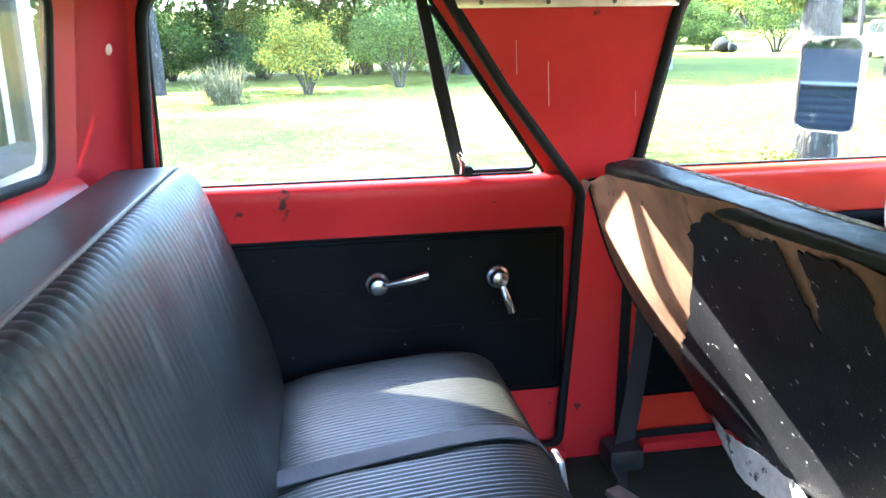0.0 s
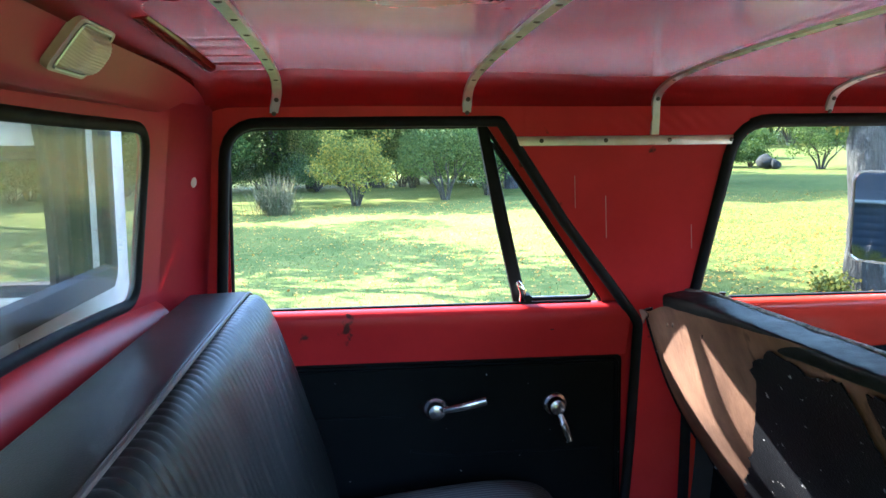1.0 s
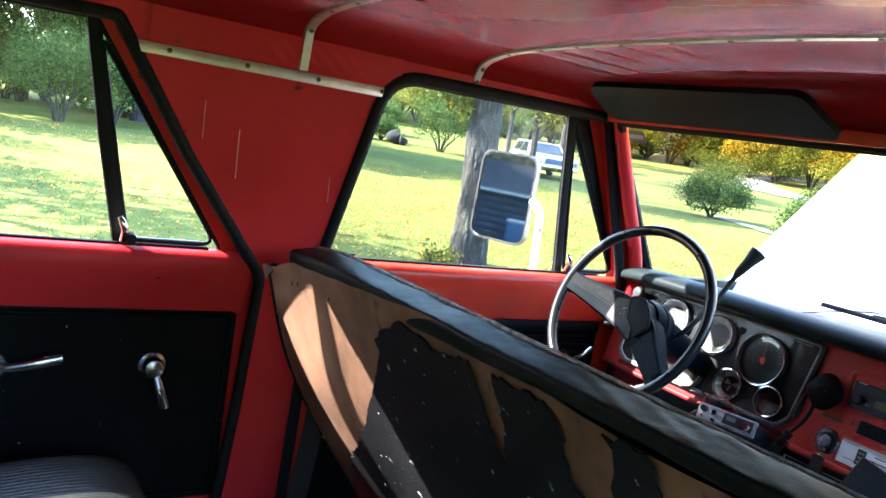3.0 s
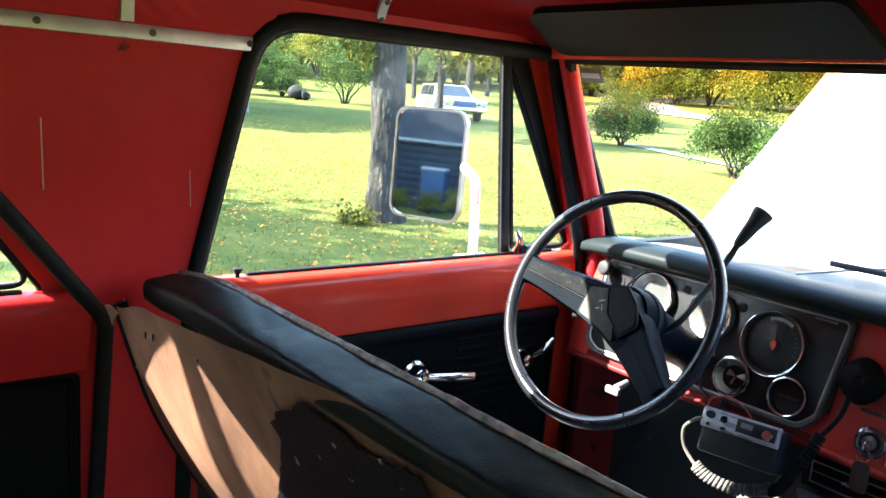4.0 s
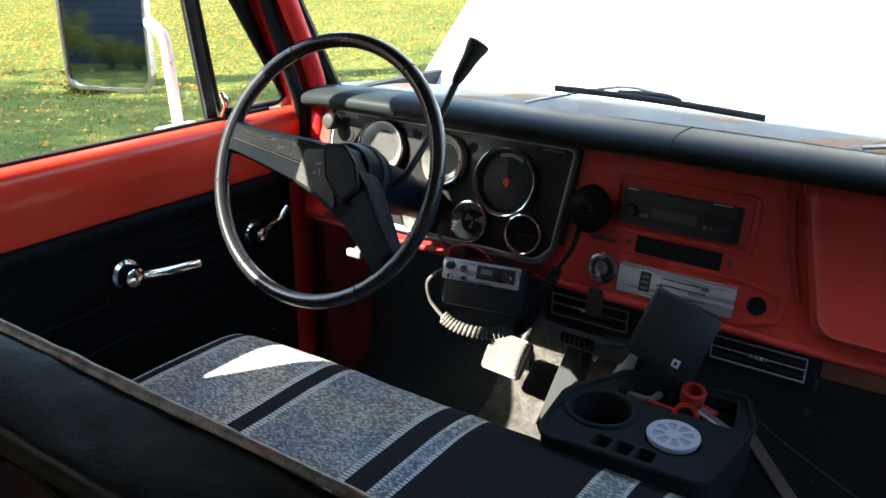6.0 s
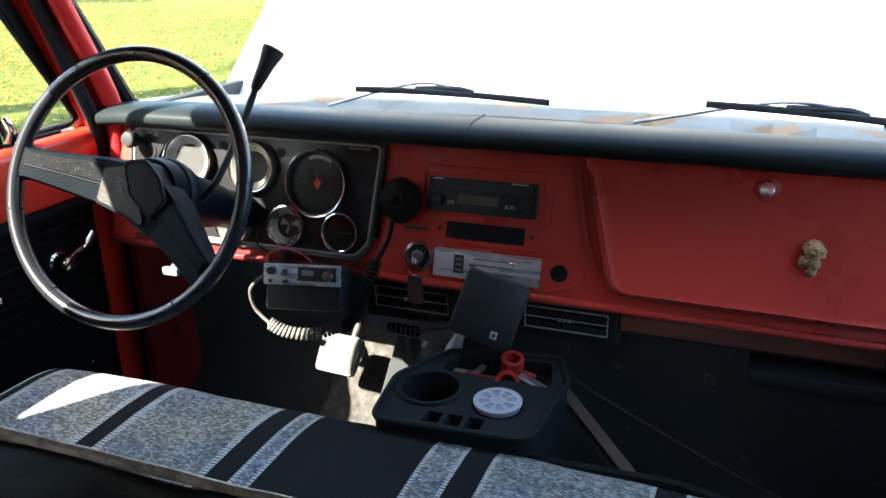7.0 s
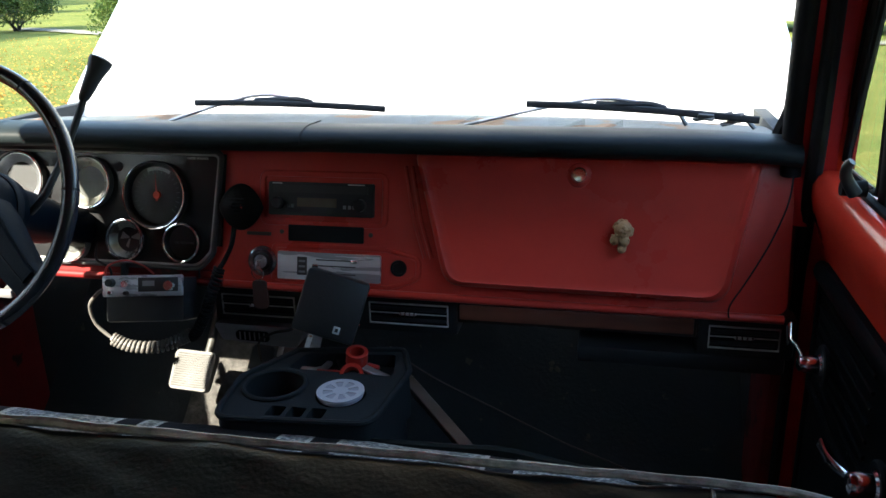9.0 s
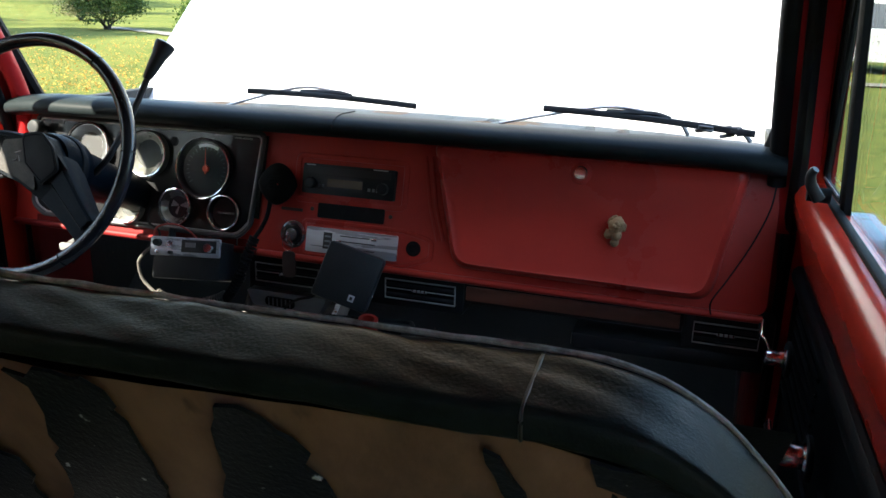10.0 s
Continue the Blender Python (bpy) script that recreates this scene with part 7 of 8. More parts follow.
for s in (-1, 1):
    mr = thing("door_mirror", (s * 1.0, 1.30, 1.50), "rectangular door mirror in a steel frame on a rusty white arm" if s < 0 else "rectangular door mirror on a chalky blue arm", "mirror", "door mirrors")
    MM = Matrix.Translation((s * 1.072, 1.285, 1.558)) @ Matrix.Rotation(radians(-s * 21), 4, "Z") @ Matrix.Rotation(radians(90), 4, "X") @ Matrix.Rotation(radians(-1.8), 4, "X")
    out = rounded([(-0.096, -0.130, 0.035), (0.096, -0.130, 0.035), (0.096, 0.130, 0.035), (-0.096, 0.130, 0.035)], 8)
    inn = [(x * 0.94, y * 0.956) for x, y in out]
    bm = plate(out, [inn], 0.012)
    bmesh.ops.transform(bm, matrix=MM, verts=bm.verts)
    part("mirror_frame", bm, DULL_CHROME, mr, "worn steel mirror frame")
    bm = plate([(x * 0.96, y * 0.97) for x, y in out], [], 0.012)
    bmesh.ops.transform(bm, matrix=MM @ pose(0, 0, -0.013), verts=bm.verts)
    part("shell", bm, DULL_CHROME, mr)
    bm = plate([(x * 1.005, y * 1.005) for x, y in inn], [], 0.003)
    bmesh.ops.transform(bm, matrix=MM @ pose(0, 0, 0.004), verts=bm.verts)
    part("mirror_glass", bm, MIRROR, mr, "mirror glass")
    arm = spline([MM @ Vector((-s * 0.085, 0.0, -0.02)), Vector((s * 0.965, 1.308, 1.560)), Vector((s * 0.942, 1.318, 1.535)), Vector((s * 0.936, 1.32, 1.46)), Vector((s * 0.933, 1.322, 1.375))], 8)
    part("arm", tube(bmesh.new(), arm, 0.011, 12), RUSTY_WHITE if s < 0 else PALE_BLUE, mr, "rust spotted tubular arm")
    part("foot", box(bmesh.new(), (s * 0.905, 1.322, 1.362), (0.09, 0.09, 0.014), 0.005), RUSTY_WHITE if s < 0 else PALE_BLUE, mr)

# outer skin: door tops, roof, lower body, bed and topper
for s in (-1, 1):
    bm = bmesh.new()
    box(bm, (s * 0.885, 1.09, 1.335), (0.07, 0.92, 0.02), 0.008)
    solid("door_ledge", bm, RUSTY_WHITE if s < 0 else PALE_BLUE, "chalky painted outer ledge below the window", "car body", kind="structure")
bm = bmesh.new()
sheet(bm, lambda u, v: Vector(((-1 + 2 * u) * 0.84, -0.62 + 2.02 * v, 1.90 + 0.075 * (1 - abs(-1 + 2 * u) ** 4) * (1 - abs(-1 + 2 * v) ** 8))), 30, 30)
bmesh.ops.solidify(bm, geom=bm.faces[:], thickness=0.012)
solid("roof_skin", bm, WHITE, "white painted steel cab roof", "roof", kind="structure")

topper = thing("truck_topper", (0, -1.9, 1.0), "white bed topper with dark framed windows", "topper")
TW = rounded([(-0.89, 1.475, 0.03), (0.89, 1.475, 0.03), (0.89, 1.93, 0.03), (-0.89, 1.93, 0.03)])
part("front_wall", moved(plate([(-1.06, 0.95), (1.06, 0.95), (1.06, 2.05), (-1.06, 2.05)], [TW], 0.03), lambda c: Vector((c.x, -0.75 - c.z, c.y))), RUSTY_WHITE, topper, "stained white front wall")
fw = part("window_frame", sweep(bmesh.new(), [(x, -0.745, z) for x, z in TW], ring(0.030, 8, 0.02), up=(0, 1, 0), closed=True), surf("brown_window_frame", (0.024, 0.015, 0.013), rough=0.65), topper, "dark brown window surround")
part("sill_bar", box(bmesh.new(), (0, -0.742, 1.462), (1.78, 0.02, 0.028), 0.004), RUBBER, fw)
for s in (-1, 1):
    SWN = [(-2.95, 1.42), (-0.90, 1.42), (-0.90, 1.76), (-2.95, 1.76)]
    part("side_wall", moved(plate([(-3.25, 0.95), (-0.775, 0.95), (-0.775, 2.05), (-3.25, 2.05)], [SWN], 0.03), lambda c: Vector((s * (1.06 - c.z), c.x, c.y))), RUSTY_WHITE, topper, "white side wall with a long window")
    part("side_window_frame", sweep(bmesh.new(), [(s * 1.045, y, z) for y, z in SWN], ring(0.022, 8, 0.022), up=(1, 0, 0), closed=True), RUBBER, topper)
for s in (-1, 1):
    bm = bmesh.new()
    sheet(bm, lambda u, v: Vector((s * (0.972 - 0.012 * math.sin(u * 19) - 0.02 * v), -0.80 - 0.10 * u - 0.05 * (1 - v) ** 2 * u, 1.98 - 0.54 * v)), 24, 8)
    bmesh.ops.solidify(bm, geom=bm.faces[:], thickness=0.004)
    part("curtain", bm, surf("faded_grey_curtain", (0.085, 0.085, 0.078), (0.05, 0.05, 0.046), scale=12, rough=0.9), topper, "faded grey curtain drawn to the corner")
part("roof", box(bmesh.new(), (0, -2.01, 2.07), (2.06, 2.52, 0.05), 0.02), WHITE, topper)
bed = thing("truck_bed", (0, -1.9, 0.45), "pale blue steel truck bed behind the cab", "truck bed")
part("floor", box(bmesh.new(), (0, -2.01, 0.66), (1.98, 2.5, 0.05), 0.01), PALE_BLUE, bed)
for s in (-1, 1):
    part("bed_side", box(bmesh.new(), (s * 0.995, -2.01, 0.785), (0.05, 2.5, 0.34), 0.01), PALE_BLUE, bed)
    for y in (-2.0, 2.75):
        w = thing("wheel", (s * 0.80, y, 0.38), "black truck tyre on a steel rim", "wheel", "truck wheels")
        wm = pose(s * 0.82, y, 0.38 + 0.0) @ Matrix.Rotation(radians(90), 4, "Y")
        part("tyre", lathe(bmesh.new(), [(0.22, -0.10), (0.34, -0.115), (0.38, -0.09), (0.385, 0), (0.38, 0.09), (0.34, 0.115), (0.22, 0.10)], wm, 40), TYRE, w)
        part("rim", lathe(bmesh.new(), [(0.05, -0.105), (0.20, -0.108), (0.215, -0.112), (0.215, 0.112), (0.20, 0.108), (0.05, 0.105)], wm, 30), RUSTY_WHITE, w)
chassis = thing("truck_chassis", (0, 0.5, 0.5), "dark steel truck chassis rails under the cab", "chassis")
for s in (-1, 1):
    part("rail", box(bmesh.new(), (s * 0.42, 0.25, 0.545), (0.08, 6.4, 0.16), 0.01), RUBBER, chassis)
    part("rocker", box(bmesh.new(), (s * 0.86, 0.53, 0.60), (0.09, 2.25, 0.10), 0.02), PALE_BLUE, chassis)
for y in (-2.0, 2.75):
    part("axle", cyl(bmesh.new(), (-0.75, y, 0.40), (0.75, y, 0.40), 0.05, 0.05, 16), RUBBER, chassis)
    part("spring_block", box(bmesh.new(), (0, y, 0.46), (0.96, 0.10, 0.06), 0.01), RUBBER, chassis)

# ---- outdoors ----


def ground_z(x, y):
    d = math.hypot(x, y)
    slope = 0.022 * (-0.5 * x + 0.85 * y) * min(1.0, max(0.0, (d - 2.5) / 4.0))
    return slope + 0.00042 * max(0.0, d - 32) ** 2 * (d < 160) + (6.88 + 0.02 * (d - 160) if d >= 160 else 0) + 0.05 * noise.noise(Vector((x * 0.12, y * 0.12, 0)))


bm = bmesh.new()
radii = [0.0] + [0.7 * 1.115 ** k for k in range(70)]
radii = [r for r in radii if r < 900]
rows = []
for r in radii[1:]:
    rows.append([bm.verts.new((r * math.cos(2 * math.pi * i / 120), r * math.sin(2 * math.pi * i / 120), ground_z(r * math.cos(2 * math.pi * i / 120), r * math.sin(2 * math.pi * i / 120)))) for i in range(120)])
bm.faces.new(rows[0])
for a, b in zip(rows, rows[1:]):
    for i in range(120):
        bm.faces.new((a[i], a[(i + 1) % 120], b[(i + 1) % 120], b[i]))
ground = solid("ground", bm, LAWN, "mown lawn with dry patches sloping up to woods", "lawn", kind="structure", angle=80)


def strip_on_ground(name, pts, w, material, label, category, lift):
    bm = bmesh.new()
    p = spline([(x, y, 0) for x, y in pts], 12)
    rows = []
    for i, q in enumerate(p):
        t = (p[min(i + 1, len(p) - 1)] - p[max(i - 1, 0)]).normalized()
        s = Vector((-t.y, t.x, 0))
        row = []
        for k in (-1, -0.5, 0, 0.5, 1):
            v = q + s * w * k * (1 + 0.15 * math.sin(i * 1.7 + k))
            row.append(bm.verts.new((v.x, v.y, ground_z(v.x, v.y) + lift)))
        rows.append(row)
    for a, b in zip(rows, rows[1:]):
        for j in range(4):
            bm.faces.new((a[j], a[j + 1], b[j + 1], b[j]))
    return solid(name, bm, material, label, category, kind="structure")


strip_on_ground("gravel_path", [(-17.6, 22.3), (-15.4, 21.3), (-12.8, 20.0), (-8, 18.6), (0, 18.0), (8, 18.5), (16, 20)], 0.33, GRAVEL, "pale gravel path across the lawn", "path", 0.03)
strip_on_ground("road", [(40, 52), (10, 46), (-18, 47), (-32, 50), (-39.5, 54), (-46, 60), (-51, 67), (-51.5, 73), (-45, 78), (-32, 81), (-10, 88), (30, 96)], 2.3, ASPHALT, "grey road curving on the far slope", "road", 0.06)

LEAF_SHAPE = ((0, 0), (0.5, 0.32), (1.0, 0.0), (0.5, -0.32))


def leaf_mesh(name, centres, count, size, seed, material, flat=0.35, parent=None, up_bias=0.3):
    """A crown of single leaves scattered in and on the given clumps (x, y, z, rx, rz)."""
    r = np.random.default_rng(seed)
    cen = np.array(centres, float)
    pick = r.integers(0, len(cen), count)
    d = r.normal(size=(count, 3))
    d /= np.linalg.norm(d, axis=1)[:, None]
    rad = r.uniform(0.35, 1.05, count) ** 0.6
    pos = cen[pick, :3] + d * np.stack([cen[pick, 3], cen[pick, 3], cen[pick, 4]], 1) * rad[:, None]
    a = r.normal(size=(count, 3))
    a[:, 2] -= 0.3
    a /= np.linalg.norm(a, axis=1)[:, None]
    b = np.cross(a, r.normal(size=(count, 3)) + np.array([0, 0, up_bias]))
    b /= np.linalg.norm(b, axis=1)[:, None]
    s = size * r.uniform(0.6, 1.4, count)
    verts = np.empty((count, 4, 3))
    for k, (p, q) in enumerate(LEAF_SHAPE):
        verts[:, k] = pos + a * (s * p)[:, None] + b * (s * q * 1.5)[:, None]
    faces = np.arange(count * 4).reshape(count, 4)
    me = bpy.data.meshes.new(name)
    me.from_pydata(verts.reshape(-1, 3).tolist(), [], faces.tolist())
    me.materials.append(material)
    ob = new(name, me)
    if parent:
        ob.parent = parent
    return ob


def branchy(bm, start, direction, length, radius, depth, rnd, ends, spread=0.7, seg=8):
    """A limb that bends, tapers and forks."""
    d = Vector(direction).normalized()
    pts = [Vector(start)]
    n = 5
    for i in range(n):
        d = (d + Vector((rnd.gauss(0, 0.10), rnd.gauss(0, 0.10), rnd.gauss(0.02, 0.06)))).normalized()
        pts.append(pts[-1] + d * length / n)
    tube(bm, pts, radius, seg, scale=[1 - 0.45 * i / n for i in range(n + 1)])
    if depth == 0:
        ends.append(pts[-1])
        ends.append(pts[-2])
        return
    for k in range(3 if depth > 1 else 2):
        a = rnd.uniform(0, 2 * math.pi)
        side = d.orthogonal().normalized()
        side.rotate(Matrix.Rotation(a, 3, d))
        nd = (d * (1 - spread * 0.45) + side * spread + Vector((0, 0, 0.15))).normalized()
        branchy(bm, pts[-1 - (k % 2)], nd, length * rnd.uniform(0.6, 0.8), radius * 0.5, depth - 1, rnd, ends, spread, max(5, seg - 2))


def make_tree(name, seed, height, trunk_r, crown_r, leaves, size, material, label, bark=BARK, fork=0.35, at=(0, 0, 0), stems=1, category="tree", group="", leafless=0.0):
    rnd = random.Random(seed)
    t = thing(name, at, label, category, group)
    bm = bmesh.new()
    ends = []
    for s in range(stems):
        a = 2 * math.pi * s / max(1, stems) + rnd.uniform(0, 0.6)
        lean_v = Vector((math.cos(a), math.sin(a), 0)) * (0.0 if stems == 1 else rnd.uniform(0.35, 0.85))
        d = (Vector((0, 0, 1)) + lean_v + Vector((rnd.gauss(0, 0.03), rnd.gauss(0, 0.03), 0))).normalized()
        h = height * fork
        pts = [Vector((0, 0, -0.15)) + lean_v * 0.1, d * h * 0.5 + Vector((rnd.gauss(0, 0.02), rnd.gauss(0, 0.02), 0)) * height * 0.2, d * h]
        p = spline(pts, 6 if stems > 1 else 26)
        n0 = len(bm.verts)
        tube(bm, p, trunk_r, 26 if stems == 1 else 7, scale=[1.0 + 0.34 * math.exp(-9 * i / len(p)) - 0.25 * i / len(p) for i in range(len(p))])
        if stems == 1:
            bm.verts.ensure_lookup_table()
            for v in bm.verts[n0:]:
                q = Vector((v.co.x, v.co.y, 0))
                v.co += q * (0.16 * noise.noise(Vector((v.co.x * 9, v.co.y * 9, v.co.z * 1.6))) + 0.10 * noise.noise(Vector((v.co.x * 26, v.co.y * 26, v.co.z * 5))))
        for k in range(4 if stems == 1 else 2):
            ang = rnd.uniform(0, 2 * math.pi)
            nd = (d + Vector((math.cos(ang), math.sin(ang), 0)) * rnd.uniform(0.4, 0.9)).normalized()
            branchy(bm, p[-1 - (k % 3)], nd, height * rnd.uniform(0.22, 0.34), trunk_r * 0.5, 2 if stems == 1 else 1, rnd, ends)
    tr = part("trunk", bm, bark, None, "furrowed bark" if stems == 1 else "")
    tr.parent = t
    cs = []
    for e in ends:
        k = rnd.uniform(0.6, 1.2)
        cs.append((e.x, e.y, e.z, crown_r * 0.34 * k, crown_r * 0.26 * k))
    for _ in range(10 if stems == 1 else 26):
        a, q = rnd.uniform(0, 2 * math.pi), crown_r * rnd.uniform(0.3, 0.95)
        cs.append((q * math.cos(a), q * math.sin(a), height * rnd.uniform(fork + 0.08 if stems == 1 else 0.16 if fork < 0.2 else 0.28, 0.95), crown_r * rnd.uniform(0.18, 0.34), crown_r * rnd.uniform(0.15, 0.3)))
    leaf_mesh("crown", cs, leaves, size, seed, material, parent=t)
    return t


def place(tree, x, y, s=1.0, turn=0.0, sink=0.05):
    c = copy_thing(tree, pose(x, y, ground_z(x, y) - sink, 0, 0, turn))
    c.scale = (s, s, s)
    return c


def settle(tree, x, y):
    tree.location = (x, y, ground_z(x, y) - 0.05)
    return tree


# the tree beside the truck, with low hanging sprays
near_tree = make_tree("maple_tree", 12, 9.5, 0.215, 4.2, 15000, 0.13, LEAF_YELLOW, "maple tree with furrowed bark and yellowing leaves", fork=0.42)
settle(near_tree, -7.45, 5.6)
spray = thing("maple_branch", (0, 0, 0), "low maple branch with yellow-green leaves", "branch")
bm = bmesh.new()
SPRAYS = ((-0.22, -0.36, 2.05, 0.24, 0.20), (-0.34, -0.52, 2.30, 0.28, 0.20), (-0.10, -0.28, 2.45, 0.25, 0.2), (0.42, 0.60, 2.10, 0.26, 0.16), (0.66, 0.98, 2.02, 0.26, 0.16), (0.86, 1.24, 2.14, 0.26, 0.2), (0.50, 0.80, 2.42, 0.34, 0.22), (-0.5, -0.8, 2.6, 0.3, 0.2))
for x, y, z, _, _ in SPRAYS:
    tube(bm, spline([(0.1 * x, 0.1 * y, 3.9), (0.45 * x, 0.45 * y, z + 0.9), (0.8 * x, 0.8 * y, z + 0.3), (x, y, z - 0.05)], 8), 0.018, 7, scale=[1 - 0.034 * i for i in range(25)])
b = part("limb", bm, BARK, None)
b.parent = spray
leaf_mesh("leaves", SPRAYS, 1150, 0.075, 77, LEAF_YELLOW, parent=spray)
settle(spray, -7.45, 5.6)
settle(make_tree("weed_tuft", 79, 0.30, 0.005, 0.32, 900, 0.04, LEAF_YELLOW, "tuft of green weeds at the foot of the maple", fork=0.12, stems=10, category="weeds"), -7.35, 5.1)

oak = make_tree("oak_tree", 21, 11.0, 0.26, 4.6, 8000, 0.24, LEAF_GREEN, "leafy oak tree on the lawn", group="lawn trees")
ash = make_tree("ash_tree", 33, 9.5, 0.20, 3.6, 9500, 0.20, LEAF_YELLOW, "ash tree with yellowing leaves", group="lawn trees")
wood = make_tree("woodland_tree", 45, 13.0, 0.22, 4.4, 5200, 0.34, LEAF_DARK, "dark woodland tree behind the lawn", group="woodland", fork=0.18)
wood2 = make_tree("woodland_tree", 57, 12.0, 0.2, 4.2, 5200, 0.32, LEAF_GREEN, "green woodland tree behind the lawn", group="woodland", fork=0.18)
wood3 = make_tree("woodland_tree", 59, 11.0, 0.2, 4.2, 5200, 0.32, LEAF_YELLOW, "yellowing woodland tree behind the lawn", group="woodland", fork=0.18)
bush = make_tree("shrub", 61, 2.5, 0.035, 1.25, 9000, 0.065, LEAF_YELLOW, "rounded yellow-green shrub with many stems", fork=0.30, stems=9, category="shrub", group="shrubs")
bush2 = make_tree("shrub", 66, 2.7, 0.045, 1.5, 9000, 0.065, LEAF_GREEN, "spreading green shrub with several stems", fork=0.33, stems=6, category="shrub", group="shrubs")
bush3 = make_tree("shrub", 71, 2.4, 0.035, 1.35, 11000, 0.065, LEAF_GREEN, "dense green bush on the lawn", fork=0.10, stems=10, category="shrub", group="shrubs")

settle(bush, -23.9, -0.25)
settle(bush2, -25.2, 2.7)
settle(bush3, -14.0, 34.0)
for seed, x, y, h, r, n in ((74, -17.0, 21.5, 2.35, 1.15, 17000), (75, -9.7, 16.6, 2.35, 1.3, 19000), (76, -8.0, 16.2, 2.3, 1.1, 12000)):
    settle(make_tree("shrub", seed, h, 0.03, r, n, 0.046, LEAF_GREEN, "dense green bush with thin twigs on the lawn", fork=0.12, stems=11, category="shrub", group="shrubs"), x, y)
settle(make_tree("shrub", 77, 1.5, 0.025, 0.9, 6000, 0.05, LEAF_DRY, "dry pinkish-brown shrub on the lawn", fork=0.12, stems=9, category="shrub", group="shrubs"), -21.0, 25.0)
place(bush2, -24.0, 30.0, 0.8, 40)
place(bush2, -27.0, 4.4, 1.05, 200)
# birch and dark clump beyond the front window
birch = make_tree("birch_tree", 81, 8.0, 0.13, 2.4, 2200, 0.16, LEAF_YELLOW, "slim birch tree with pale bark", bark=BIRCH, fork=0.5)
settle(birch, -28.0, 13.1)
place(bush3, -42.5, 22.0, 1.0, 10)
place(bush2, -38.0, 23.5, 1.2, 100)
place(bush2, -44.0, 19.5, 1.2, 220)
bm = bmesh.new()
for k, (x, y, z, r) in enumerate(((0, 0, 0.40, 0.42), (0.5, 0.3, 0.30, 0.30), (-0.3, 0.4, 0.25, 0.28))):
    bmesh.ops.create_icosphere(bm, subdivisions=3, radius=r, matrix=Matrix.Translation((-40.0, 21.6, ground_z(-40.0, 21.6))) @ Matrix.Translation((x, y, z)))
for v in bm.verts:
    v.co += Vector((1, 1, 1)) * 0.18 * noise.noise(v.co * 2.2)
solid("dark_stump", bm, CHARRED, "dark broken tree stump by the shrubs", "stump")

# dry grass clump
clump = thing("dry_grass_clump", (0, 0, 0), "clump of tall dry grass and weeds", "grass clump")
r = np.random.default_rng(9)
vs, fs = [], []
for k in range(520):
    a, q = r.uniform(0, 2 * math.pi), abs(r.normal(0, 0.36))
    x, y = q * math.cos(a), q * math.sin(a)
    h, o = r.uniform(0.5, 1.35), r.uniform(0.15, 0.65)
    b = a + r.normal(0, 0.9)
    tx, ty = x + math.cos(b) * o, y + math.sin(b) * o
    w = 0.007
    px, py = -math.sin(a) * w, math.cos(a) * w
    i = len(vs)
    vs += [(x - px, y - py, 0), (x + px, y + py, 0), ((x + tx) / 2 + px, (y + ty) / 2 + py, h * 0.6), ((x + tx) / 2 - px, (y + ty) / 2 - py, h * 0.6), (tx, ty, h)]
    fs += [(i, i + 1, i + 2, i + 3), (i + 3, i + 2, i + 4)]
me = bpy.data.meshes.new("stalks")
me.from_pydata(vs, [], fs)
me.materials.append(LEAF_DRY)
o = new("stalks", me)
o.parent = clump
leaf_mesh("weed_leaves", [(0, 0, 0.45, 0.5, 0.35)], 3000, 0.055, 10, LEAF_DRY, parent=clump)
settle(clump, -21.8, -2.5)

# shade trees behind and beside the truck; left-rear oaks added out of view
place(oak, -13.8, -7.9, 1.12, 40)
settle(ash, -26.5, -5.0)
place(oak, -21.5, -10.5, 0.95, 100)
settle(oak, -31.0, 6.0)
place(ash, -20.1, 16.2, 0.62, 70)
place(ash, -46.0, 34.0, 0.9, 70)
place(oak, -36.0, 30.5, 0.9, 200)
# unseen right-rear trees, added to cut sky light through the open doorway
place(oak, 17.0, -12.5, 1.0, 15)
place(wood2, 9.0, -14.0, 0.8, 80)
place(ash, 17.5, -5.0, 1.0, 200)
place(ash, 40.0, 14.0, 1.0, 75)

# the woods round the lawn
rw = random.Random(17)
kinds = (wood, wood2, wood3)
settle(wood, -37.0, -4.0)
settle(wood2, -39.0, 2.5)
settle(wood3, -52.0, 46.0)
for k in range(120):
    az = radians(-175 + 350 * (k + rw.uniform(0, 1)) / 120)
    front_view = -70 < math.degrees(az) < 15
    d = rw.uniform(95, 120) if front_view else rw.uniform(36, 50)
    if -100 < math.degrees(az) < -70:
        d = rw.uniform(35, 43)
    if 15 < math.degrees(az) < 95:
        d = rw.uniform(70, 95)
    x, y = d * math.sin(az), d * math.cos(az)
    place(kinds[(0 if rw.random() < 0.6 else 1) if not front_view else (1 if rw.random() < 0.4 else 2)], x, y, rw.uniform(0.8, 1.25), rw.uniform(0, 360))
for k in range(60):
    az = radians(-75 + 95 * (k + rw.uniform(0, 1)) / 60)
    d = rw.uniform(84, 100)
    place(kinds[2] if rw.random() < 0.55 else kinds[1], d * math.sin(az), d * math.cos(az), rw.uniform(0.7, 1.1), rw.uniform(0, 360))
